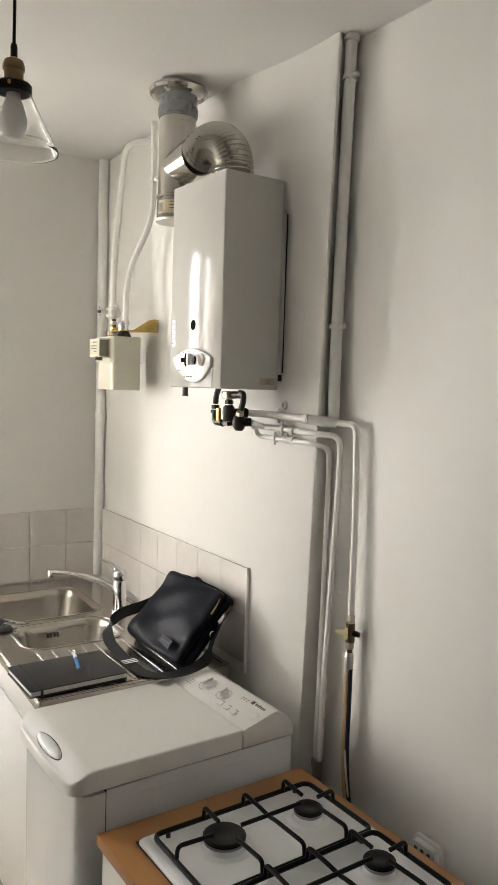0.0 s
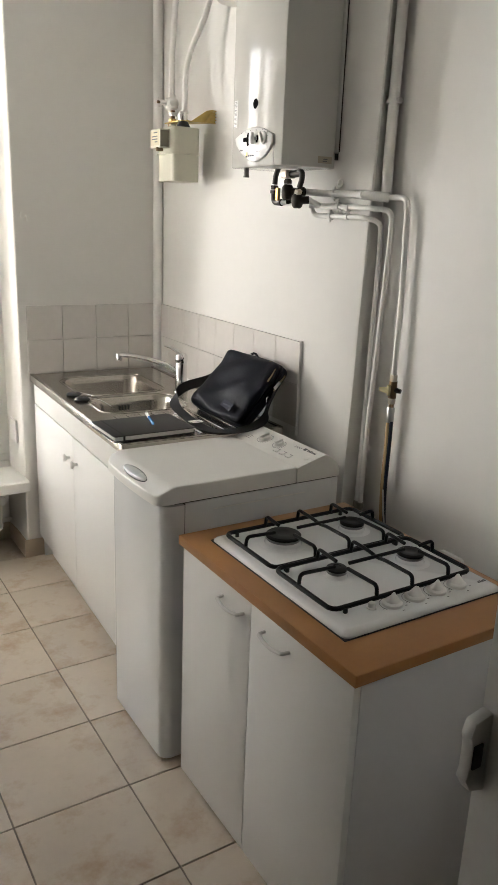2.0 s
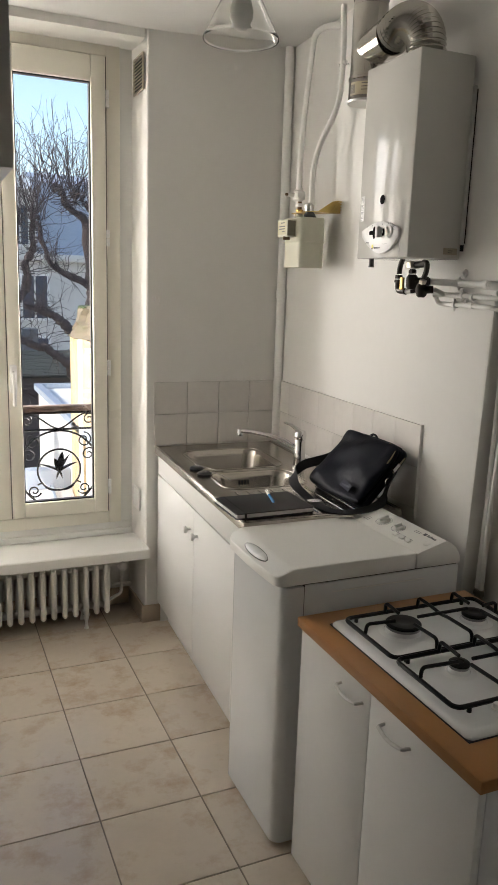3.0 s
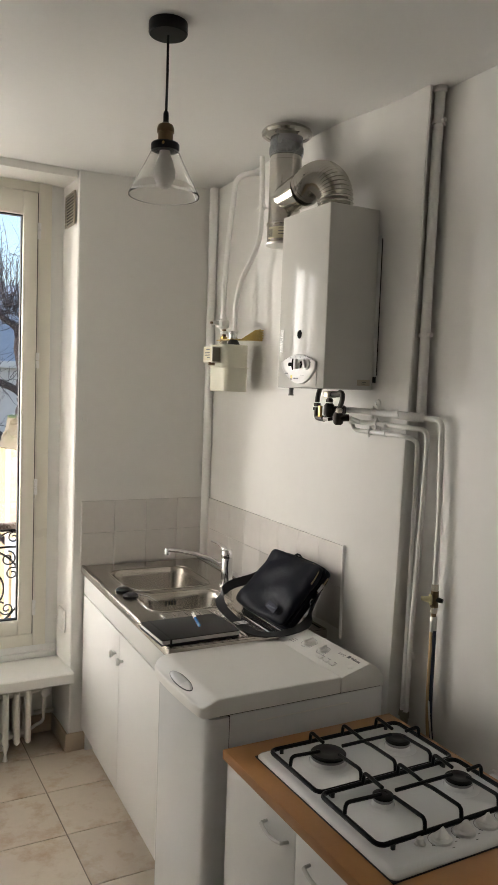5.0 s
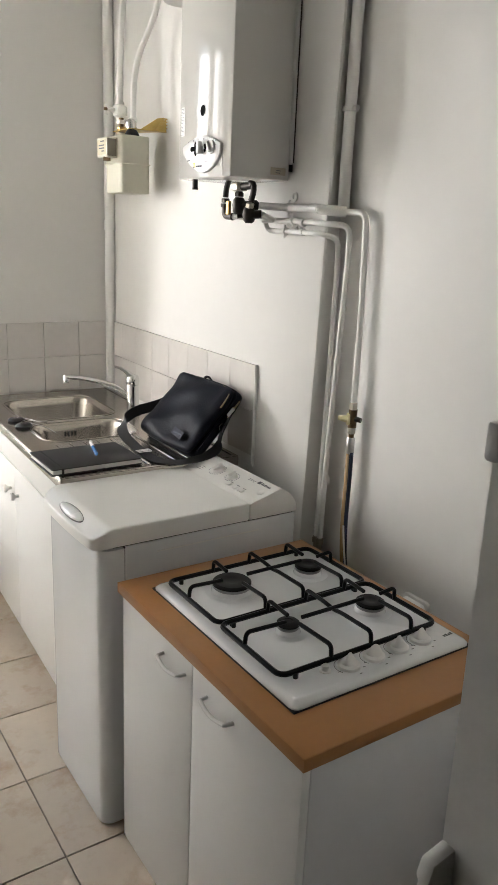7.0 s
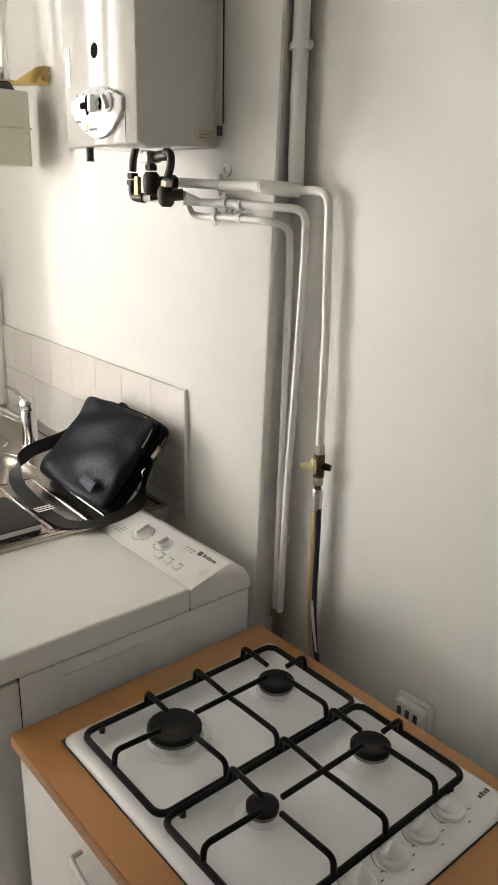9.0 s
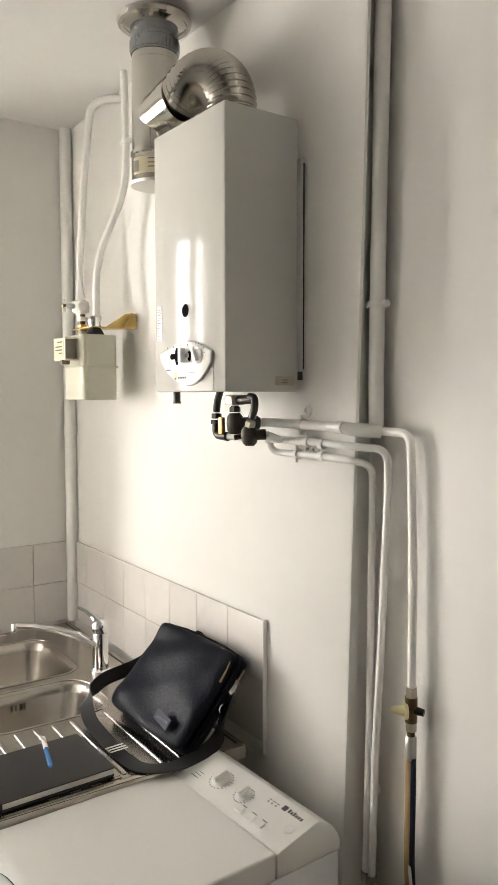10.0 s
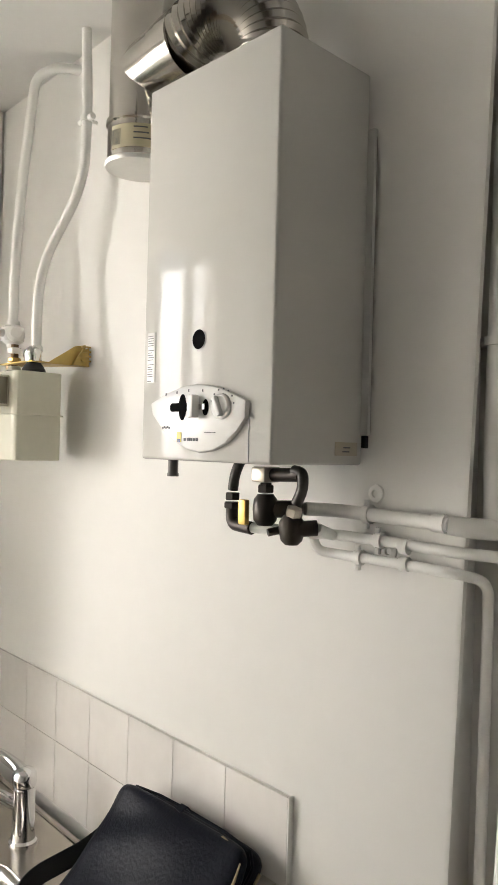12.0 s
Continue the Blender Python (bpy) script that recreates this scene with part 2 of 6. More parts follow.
# ---- large structure ----
H = 2.727            # ceiling
XR, YE = 1.632, 1.711   # recessed wall, edge of the chimney breast
YF = 3.265           # far wall
XL = -0.30           # left wall
NX0, NX1, YN = -0.24, 0.924, 3.53  # window niche
SILL = 0.405
TX, TY, TP = 0.753, 2.94, 0.334   # floor tile corner and pitch

floor = struct("floor", box(B(), (-1.35, -2.35, -0.12), (1.9, 3.62, -0.004)), GROUT, "dark grout bed under beige floor tiles")


def step(a):
    a = max(0.0, min(1.0, a))
    return a * a * (3 - 2 * a)


def ceiling_z(x, y):
    """The old ceiling sags towards the recess and the window wall."""
    return H - 0.036 * step((x - 0.95) / 0.6) * step((2.25 - y) / 0.5) - 0.016 * step((y - 2.7) / 0.5) * step((1.4 - x) / 0.5) * step((x + 0.3) / 0.9)


bm = B()
nx_, ny_ = 26, 40
low_, up_ = [[[bm.verts.new((-1.35 + 3.25 * i / nx_, -2.35 + 5.65 * j / ny_, H + 0.15 if k else ceiling_z(-1.35 + 3.25 * i / nx_, -2.35 + 5.65 * j / ny_))) for j in range(ny_ + 1)] for i in range(nx_ + 1)] for k in (0, 1)]
for g_, flip in ((low_, 1), (up_, 0)):
    for i in range(nx_):
        for j in range(ny_):
            q = (g_[i][j], g_[i + 1][j], g_[i + 1][j + 1], g_[i][j + 1])
            bm.faces.new(q[::-1] if flip else q)
for i in range(nx_):
    for j in (0, ny_):
        bm.faces.new((low_[i][j], low_[i + 1][j], up_[i + 1][j], up_[i][j]))
for j in range(ny_):
    for i in (0, nx_):
        bm.faces.new((low_[i][j], low_[i][j + 1], up_[i][j + 1], up_[i][j]))
ceiling = struct("ceiling", bm, CEIL, "white painted ceiling with a soft sheen")

def wall_x(y):
    """The chimney breast's face, a little out of square."""
    return 1.574 + (y - 2.0) * 0.036


bm = B()
xe = wall_x(YE)
prism(bm, [(wall_x(3.62), 3.62), (wall_x(YE + 0.008), YE + 0.008), (xe + 0.003, YE + 0.002), (xe + 0.009, YE), (XR, YE), (XR, -2.2), (1.9, -2.2), (1.9, 3.62)], "z", -0.006, H)
bm.verts.ensure_lookup_table()
bmesh.ops.subdivide_edges(bm, edges=[e for e in bm.edges if abs(e.verts[0].co.z - e.verts[1].co.z) > 1], cuts=9, use_grid_fill=True)
for v in bm.verts:      # the old breast's edge leans and wavers a little
    if abs(v.co.y - YE) < 0.02 and v.co.x < XR - 0.003:
        v.co.y += 0.0325 * (0.95 - v.co.z) + 0.003 * noise.noise(Vector((0, 0, v.co.z * 5)))
wall_east = struct("wall_east", bm, WALL, "white painted wall with a chimney breast")
bm = B()
prism(bm, [(NX1 + 0.008, YF + 0.006), (NX1 + 0.014, YF), (1.70, YF), (1.70, 3.62), (NX1 - 0.014, 3.62)], "z", -0.006, H)
wall_north = struct("wall_north", bm, WALL, "white painted wall beside the window niche")
bm = B()
box(bm, (NX0, YN, -0.006), (NX1, 3.62, 0.47))
wall_under_window = struct("wall_under_window", bm, GLOSS, "white painted wall under the window")
struct("wall_north.001", box(B(), (-0.6, YF, -0.006), (NX0, 3.62, H)), WALL, "white painted wall beside the window")
struct("lintel", box(B(), (NX0, YF + 0.002, 2.676), (NX1, 3.62, H)), WALL, "white painted lintel above the window niche")
struct("wall_west", box(B(), (-0.6, 0.44, -0.006), (XL, YF, H)), WALL, "white painted wall")
# wall with the doorway; unseen hall behind, in dark paint to limit bounce light
DX0, DX1, DY0, DY1, DH = -0.36, 0.750, 0.29, 0.43, 2.28
struct("wall_south", box(B(), (DX1 + 0.09, DY0 + 0.02, -0.006), (XR, DY1 - 0.02, H)), WALL, "white painted wall beside the doorway")
struct("wall_south.001", box(B(), (-1.2, DY0 + 0.02, -0.006), (DX0 - 0.09, DY1 - 0.02, H)), WALL, "white painted wall beside the doorway")
struct("wall_south.002", box(B(), (DX0 - 0.09, DY0 + 0.02, DH + 0.09), (DX1 + 0.09, DY1 - 0.02, H)), WALL, "white painted wall over the doorway")
struct("hall_wall", box(B(), (-1.35, -2.2, -0.006), (-1.2, 0.46, H)), HALL, "unseen hall wall in dark paint that limits bounce light")
struct("hall_wall.001", box(B(), (-1.35, -2.35, -0.006), (1.9, -2.2, H)), HALL, "unseen hall wall in dark paint that limits bounce light")

door_frame = thing("door_1", (DX1, DY0, 0), "old grey-white painted door frame with lock keepers", "door frame")
tagged(door_frame, kind="structure")


def jamb(x, s):
    """A moulded jamb whose opening side is at x; s: the way that the wall lies."""
    pts = [(0, DY1), (0, 0.352), (0.018, 0.346), (0.018, 0.322), (0.030, 0.315), (0.030, DY0 + 0.004), (0.09, DY0 - 0.012), (0.09, DY1)]
    bm = B()
    n = 22
    rows = [[bm.verts.new((x + s * a, b, z * (DH + 0.09) / n)) for a, b in pts] for z in range(n + 1)]
    for u, v in zip(rows, rows[1:]):
        for i in range(len(pts)):
            j = (i + 1) % len(pts)
            bm.faces.new((u[i], u[j], v[j], v[i]))
    bm.faces.new(rows[0])
    bm.faces.new(rows[-1])
    e = [e for e in bm.edges if abs(e.verts[0].co.z - e.verts[1].co.z) > 0.01]
    bmesh.ops.bevel(bm, geom=e, offset=0.0035, segments=2, profile=0.5, affect="EDGES", clamp_overlap=True)
    for v in bm.verts:
        v.co += noise.noise_vector(v.co * 4.2) * 0.0022
    return bm


part("jamb", jamb(DX1, 1), FRAME_OLD, door_frame)
part("jamb", jamb(DX0, -1), FRAME_OLD, door_frame)
part("head", box(B(), (DX0, DY0, DH), (DX1, DY1, DH + 0.09), 0.006), FRAME_OLD, door_frame)
# the lower keeper: a thick painted block with a square hole
bm = B()
kz0, kz1, kx, ky0, ky1 = 0.900, 1.004, 0.714, 0.412, 0.431
out = [(kx + 0.055, kz0 - 0.012), (kx + 0.012, kz0), (kx, kz0 + 0.02), (kx + 0.004, kz0 + 0.034), (kx + 0.004, kz1 - 0.03), (kx, kz1 - 0.02), (kx + 0.006, kz1), (kx + 0.055, kz1 + 0.01)]
prism(bm, out, "y", ky0, ky1, 0.004)
keeper = part("keeper", bm, FRAME_OLD, door_frame, "painted lock keeper")
part("keeper_hole", box(B(), (kx + 0.007, ky0 - 0.002, kz0 + 0.036), (kx + 0.024, ky0 + 0.01, kz1 - 0.032), 0.002), DARK, keeper, "black bolt hole")
bm = B()
box(bm, (0.733, 0.412, 1.424), (0.752, 0.4285, 1.460), 0.004)
catch = part("catch", bm, FRAME_OLD, door_frame, "small painted catch plate")
part("catch_slot", box(B(), (0.7355, 0.4105, 1.429), (0.7445, 0.4135, 1.456), 0.001), DARK, catch, "dark slot")

# window
window = thing("window_1", (0.33, 3.45, 0.5), "cream lacquered two-leaf casement window with clear panes", "window")
tagged(window, kind="structure")
FX0, FX1, FZ0, FZ1, FY = -0.185, 0.872, 0.47, 2.694, 3.462
MX = 0.345
for a, b, c, d in ((FX0, FZ0, FX0 + 0.062, FZ1), (FX1 - 0.062, FZ0, FX1, FZ1), (FX0 + 0.062, FZ0, FX1 - 0.062, 0.53), (FX0 + 0.062, 2.632, FX1 - 0.062, FZ1)):
    part("window_frame", box(B(), (a, FY, b), (c, FY + 0.055, d), 0.003), WINDOW_PAINT, window)
for x0, x1 in ((NX0, FX0 + 0.004), (FX1 - 0.004, NX1 + 0.010)):
    bm = B()
    box(bm, (x0, 3.478, SILL), (x1, YN + 0.01, 2.694), 0.004)
    part("casing", bm, GLOSS, window)
part("apron", box(B(), (NX0, 3.474, SILL), (NX1, YN + 0.01, FZ0), 0.008), GLOSS, window)
part("apron_moulding", box(B(), (NX0, 3.455, SILL), (NX1, 3.474, SILL + 0.032), 0.006), GLOSS, window)


def leaf(x0, x1, gx0, gx1):
    z0, z1, gz0, gz1 = 0.535, 2.627, 0.605, 2.52
    y0, y1 = 3.444, 3.497
    leaf_ = part("leaf", box(B(), (x0, y0, z0), (gx0, y1, z1), 0.005), WINDOW_PAINT, window)
    part("stile", box(B(), (gx1, y0, z0), (x1, y1, z1), 0.005), WINDOW_PAINT, leaf_)
    part("rail", box(B(), (gx0, y0 + 0.001, z0), (gx1, y1, gz0), 0.004), WINDOW_PAINT, leaf_)
    part("rail", box(B(), (gx0, y0 + 0.001, gz1), (gx1, y1, z1), 0.004), WINDOW_PAINT, leaf_)
    bm = B()
    g = 0.006
    for a, b, c, d in ((gx0, gz0, gx0 + g, gz1), (gx1 - g, gz0, gx1, gz1), (gx0 + g, gz0, gx1 - g, gz0 + g), (gx0 + g, gz1 - g, gx1 - g, gz1)):
        box(bm, (a, y0 + 0.018, b), (c, y1 - 0.008, d))
    part("gasket", bm, DARK, leaf_, "black rubber gasket")
    pane = part("pane", box(B(), (gx0 + g, 3.468, gz0 + g), (gx1 - g, 3.472, gz1 - g)), GLASS, leaf_, "clear pane")
    pane.visible_shadow = False
    return leaf_


# Dark strips put in for the shade of the gaps round the leaves.
for x in (0.8035, 0.3435, -0.1245):
    part("rebate", box(B(), (x, 3.449, 0.536), (x + 0.003, 3.456, 2.626)), material("rebate_gap_shade", (0.10, 0.09, 0.07), 0.7), window, "dark strip standing in for the shaded rebate gap")
right_leaf = leaf(MX + 0.002, 0.803, 0.405, 0.737)
left_leaf = leaf(-0.118, MX - 0.002, -0.052, 0.288)
HINGE = material("white_hinge", (0.85, 0.84, 0.80), 0.3, var=0.01)
for z in (2.45, 1.85, 1.25, 0.665):
    hinge = part("hinge", tube(B(), [(0.809, 3.436, z - 0.036), (0.809, 3.436, z - 0.0015)], 0.008, 10), HINGE, window, "cream hinge barrel")
    part("hinge_barrel", tube(B(), [(0.809, 3.436, z + 0.0015), (0.809, 3.436, z + 0.036)], 0.008, 10), HINGE, hinge)
bm = B()
prism(bm, rounded(0.353, 1.14, 0.385, 1.27, 0.008, 3), "y", 3.434, 3.446, 0.002)
hand = part("handle_plate", bm, PORCELAIN, window, "cream handle plate")
part("window_handle", tube(B(), [(0.369, 3.436, 1.235), (0.369, 3.405, 1.235), (0.369, 3.402, 1.19), (0.369, 3.404, 1.085)], [0.008, 0.008, 0.009, 0.008], 10, round_to=0.0), PORCELAIN, hand, "cream lever handle")

bm = B()
prism(bm, [(3.205, SILL - 0.052), (3.200, SILL - 0.048), (3.200, SILL - 0.006), (3.206, SILL), (3.53, SILL), (3.53, SILL - 0.052)], "x", NX0 - 0.004, NX1 + 0.01)
struct("window_sill", bm, GLOSS, "white painted window sill board")

window.location.x -= 0.012

# vents of the niche
for name, y0, y1, z0, z1, mat, lab in (("vent_grille", 3.285, 3.44, 2.475, 2.625, GRILLE, "dull metal louvred vent grille in the window niche"), ("vent_grille", 3.335, 3.43, 0.555, 0.665, GLOSS, "white painted louvred vent plate in the window niche")):
    v = thing(name, (NX1, (y0 + y1) / 2, z0), lab, "vent")
    bm = B()
    for a, b, c, d in ((y0, z0, y0 + 0.009, z1), (y1 - 0.009, z0, y1, z1), (y0 + 0.009, z0, y1 - 0.009, z0 + 0.009), (y0 + 0.009, z1 - 0.009, y1 - 0.009, z1)):
        box(bm, (NX1 - 0.008, a, b), (NX1, c, d))
    part("frame", bm, mat, v)
    part("backing", box(B(), (NX1 - 0.002, y0 + 0.009, z0 + 0.009), (NX1 - 0.0005, y1 - 0.009, z1 - 0.009)), DARK if mat is GRILLE else mat, v)
    n = 9 if mat is GRILLE else 8
    for i in range(n):
        z = z0 + 0.012 + (z1 - z0 - 0.024) * (i + 0.5) / n
        h = (z1 - z0) / n * 0.36
        bm = prism(B(), [(NX1 - 0.002, z + h), (NX1 - 0.010, z - h), (NX1 - 0.0115, z - h + 0.002), (NX1 - 0.004, z + h + 0.001)], "y", y0 + 0.009, y1 - 0.009)
        part("slat", bm, mat, v)

# ---- hob cabinet ----
WX0, WX1, WY0, WY1, WZ = 0.883, 1.457, 0.840, 1.600, 0.763
cab = thing("hob_cabinet", (1.17, 1.22, 0), "white two-door kitchen cabinet standing beside the washing machine", "cabinet")
part("side_panel", box(B(), (WX0 + 0.03, WY0 + 0.014, 0.0), (WX1 - 0.01, WY0 + 0.032, WZ - 0.026), 0.001), CARCASS, cab, "grey-white chipboard side")
part("side_panel", box(B(), (WX0 + 0.03, WY1 - 0.03, 0.0), (WX1 - 0.01, WY1 - 0.012, WZ - 0.026), 0.001), CARCASS, cab, "grey-white chipboard side")
part("body", box(B(), (WX0 + 0.034, WY0 + 0.033, 0.004), (WX1 - 0.012, WY1 - 0.031, WZ - 0.034)), CARCASS, cab)
SPLIT = 1.236
for y0, y1, hy0, hy1 in ((WY0 + 0.014, SPLIT - 0.0015, 1.07, 1.178), (SPLIT + 0.0015, WY1 - 0.010, 1.264, 1.374)):
    d = part("door", box(B(), (WX0 + 0.010, y0, 0.008), (WX0 + 0.028, y1, WZ - 0.029), 0.0012), MELAMINE, cab, "smooth white door")
    xh = WX0 + 0.010
    bm = B()
    pts = [(xh + 0.002, hy0 + 0.004, 0.684), (xh - 0.016, hy0 + 0.006, 0.684)]
    for i in range(9):
        s = i / 8
        pts.append((xh - 0.019 - 0.004 * math.sin(math.pi * s), hy0 + 0.008 + (hy1 - hy0 - 0.016) * s, 0.684 - 0.006 * math.sin(math.pi * s)))
    pts += [(xh - 0.016, hy1 - 0.006, 0.684), (xh + 0.002, hy1 - 0.004, 0.684)]
    tube(bm, pts, 0.0050, 10, flat=0.8)
    part("handle", bm, material("satin_handle", (0.62, 0.61, 0.58), 0.35, metal=0.15, var=0.03), d, "pale satin bow handle")

worktop = thing("worktop", (1.17, 1.22, WZ - 0.026), "orange beech laminate worktop lying on the hob cabinet", "worktop")
part("board", box(B(), (WX0 + 0.0015, WY0 + 0.0015, WZ - 0.026), (WX1, WY1, WZ), 0.0012), BEECH, worktop)
EDGE = material("beech_edge_band", (0.36, 0.165, 0.052), 0.34, var=0.06, scale=5, fine=70)
part("edge_band", box(B(), (WX0, WY0 + 0.0015, WZ - 0.0262), (WX0 + 0.0013, WY1, WZ - 0.0008), 0.0004), EDGE, worktop, "darker beech edge band")
part("edge_band", box(B(), (WX0, WY0, WZ - 0.0262), (WX1, WY0 + 0.0013, WZ - 0.0008), 0.0004), EDGE, worktop, "darker beech edge band")

hob = thing("gas_hob", (1.18, 1.24, WZ), "white enamelled four-burner gas hob set in the beech worktop", "hob")
HX0, HX1, HY0, HY1, HZ = 0.944, 1.423, 0.950, 1.525, WZ + 0.017
part("seal", box(B(), (HX0 - 0.0016, HY0 - 0.0016, WZ), (HX1 + 0.001, HY1 + 0.001, WZ + 0.003)), DARK, hob, "dark seal under the plate")
bm = B()
prof = [(0.0, WZ + 0.003), (0.0, WZ + 0.007), (0.006, WZ + 0.013), (0.016, HZ)]
rings = []
for inset, z in prof:
    r = 0.016 - inset * 0.4
    rings.append([bm.verts.new((x, y, z)) for x, y in rounded(HX0 + inset, HY0 + inset, HX1 - inset, HY1 - inset, r, 4)])
for a, b in zip(rings, rings[1:]):
    for i in range(len(a)):
        bm.faces.new((a[i], a[(i + 1) % len(a)], b[(i + 1) % len(a)], b[i]))
bm.faces.new(rings[-1])
bm.faces.new(rings[0][::-1])
part("plate", bm, ENAMEL, hob, smooth=50)
GREY_RING = material("burner_ring", (0.30, 0.30, 0.30), 0.4, metal=0.7, var=0.1)
for bx, by, r in ((1.088, 1.395, 0.046), (1.309, 1.382, 0.033), (1.090, 1.170, 0.024), (1.314, 1.155, 0.033)):
    b = part("burner", lathe(B(), [(r + 0.022, 0), (r + 0.012, 0.003), (r + 0.004, 0.004), (r + 0.002, 0.010), (r - 0.004, 0.016), (r - 0.004, 0.018)], (bx, by, HZ - 0.001)), ENAMEL, hob)
    part("burner_ring", lathe(B(), [(r - 0.002, 0), (r, 0.002), (r, 0.007), (r - 0.003, 0.008)], (bx, by, HZ + 0.011)), GREY_RING, b, "grey burner ring")
    part("burner_cap", lathe(B(), [(r - 0.004, 0), (r + 0.001, 0.001), (r + 0.001, 0.006), (r - 0.003, 0.009), (r * 0.45, 0.0095), (r * 0.40, 0.0085), (0, 0.0085)], (bx, by, HZ + 0.019)), BURNER, b, "black burner cap")


def bar(pts, r=0.0048, round_to=0.012):
    return tube(B(), pts, r, 8, round_to=round_to)


ZF, ZT = HZ + 0.015, HZ + 0.044
for gy0, gy1 in ((1.253, 1.485), (1.022, 1.247)):
    g = part("grate", tube(B(), [Vector((x, y, ZF)) for x, y in rounded(0.963, gy0, 1.388, gy1, 0.02, 4)] + [Vector((x, y, ZF)) for x, y in rounded(0.963, gy0, 1.388, gy1, 0.02, 4)][:2], 0.0058, 8, caps=False), IRON, hob, "black enamelled pan grate")
    cy = (gy0 + gy1) / 2 + 0.016
    r1, r2 = (0.036, 0.026) if gy0 > 1.2 else (0.022, 0.026)
    x1, x2, xm = 1.089, 1.312, 1.196
    lines = [
        [(0.965, cy, ZF), (0.968, cy, ZT), (x1 - r1, cy, ZT - 0.004)],
        [(x1, gy1 - 0.001, ZF), (x1, gy1 - 0.004, ZT), (x1, cy + r1, ZT - 0.004)],
        [(x1, gy0 + 0.001, ZF), (x1, gy0 + 0.004, ZT), (x1, cy - r1, ZT - 0.004)],
        [(x1 + r1, cy, ZT - 0.004), (x2 - r2, cy, ZT - 0.004)],
        [(x2, gy1 - 0.001, ZF), (x2, gy1 - 0.004, ZT), (x2, cy + r2, ZT - 0.004)],
        [(x2, gy0 + 0.001, ZF), (x2, gy0 + 0.004, ZT), (x2, cy - r2, ZT - 0.004)],
        [(1.386, cy, ZF), (1.383, cy, ZT), (x2 + r2, cy, ZT - 0.004)],
        [(xm, gy1 - 0.001, ZF), (xm, gy1 - 0.004, ZT), (xm, cy + 0.03, ZT - 0.002), (xm + 0.004, cy, ZT - 0.009), (xm, cy - 0.03, ZT - 0.002), (xm, gy0 + 0.004, ZT), (xm, gy0 + 0.001, ZF)],
    ]
    for l in lines:
        part("finger", bar(l), IRON, g)
    for fx in (1.0, 1.35):
        for fy in (gy0, gy1):
            part("foot", tube(B(), [(fx, fy, HZ - 0.001), (fx, fy, ZF)], 0.0055, 8), DARK, g, "black rubber foot")
for i, kx_ in enumerate((1.118, 1.186, 1.254, 1.320)):
    k = part("knob", lathe(B(), [(0.024, 0), (0.0235, 0.006), (0.020, 0.009), (0.0185, 0.010)], (kx_, 1.002, HZ)), PORCELAIN, hob, "white plastic knob")
    bm = B()
    lathe(bm, [(0.0185, 0.0), (0.0175, 0.004), (0.013, 0.011), (0.0085, 0.017), (0.004, 0.0195), (0.0, 0.020)], n=24)
    for v in bm.verts:      # a ridge: the dome pinched towards its top
        v.co.y *= 1.0 - 0.62 * min(1.0, v.co.z / 0.014)
        v.co.x *= 1.0 + 0.25 * min(1.0, v.co.z / 0.020)
    bmesh.ops.rotate(bm, verts=bm.verts, cent=(0, 0, 0), matrix=Matrix.Rotation((0.5, 0.1, 0.45, 0.35)[i], 3, "Z"))
    bmesh.ops.translate(bm, verts=bm.verts, vec=(kx_, 1.002, HZ + 0.009))
    part("grip", bm, PORCELAIN, k, smooth=60)
    ring_ = [(kx_ + 0.029 * math.cos(a_), 1.002 + 0.029 * math.sin(a_), HZ + 0.0002) for a_ in np.linspace(0.9, 3.6, 16)]
    part("scale", tube(B(), ring_, 0.0006, 4), PRINT, k, "printed arc")
    for a in (0.5, 1.4, 3.0):
        part("mark", box(B(), (kx_ + 0.03 * math.cos(a) - 0.003, 0.998 - 0.03 * math.sin(a), HZ + 0.0001), (kx_ + 0.03 * math.cos(a) + 0.003, 0.9995 - 0.03 * math.sin(a), HZ + 0.0006)), PRINT, k, "printed mark")
part("button", lathe(B(), [(0.012, 0), (0.012, 0.002), (0.008, 0.003), (0.008, 0.013), (0.005, 0.015), (0, 0.015)], (1.066, 1.012, HZ)), PORCELAIN, hob, "white ignition button")
bm = B()
for i in range(4):
    box(bm, (1.378 + i * 0.007, 0.985, HZ + 0.0001), (1.383 + i * 0.007, 0.991 + 0.002 * (i % 2), HZ + 0.0006))
part("badge", bm, PRINT, hob, "small dark printed badge")

# ---- washing machine ----
washer = thing("washing_machine", (1.16, 1.83, 0), "white top-loading washing machine standing against the sink cabinet", "washing machine")
A0, A1 = 1.640, 2.030
part("body", box(B(), (0.930, A0 + 0.002, 0.02), (1.468, A1 - 0.002, 0.833), 0.004), ENAMEL, washer)
part("seam", box(B(), (0.9285, A0 + 0.0035, 0.03), (0.9315, A1 - 0.0035, 0.832)), DARK, washer, "dark joint of the front panel")
part("seam", box(B(), (0.90, A0 + 0.006, 0.833), (1.46, A1 - 0.006, 0.840)), DARK, washer, "dark joint under the lid")
bm = prism(B(), rounded(0.862, A0 + 0.001, 1.0, A1 - 0.001, 0.034, 6)[7:21] + [(0.928, A0 + 0.001), (0.928, A1 - 0.001)], "z", 0.008, 0.829)
part("front_panel", bm, ENAMEL, washer)
for fx in (0.92, 1.43):
    for fy in (A0 + 0.04, A1 - 0.04):
        part("foot", lathe(B(), [(0.02, 0), (0.02, 0.012), (0.012, 0.021)], (fx, fy, 0)), DARK, washer, "black levelling foot")
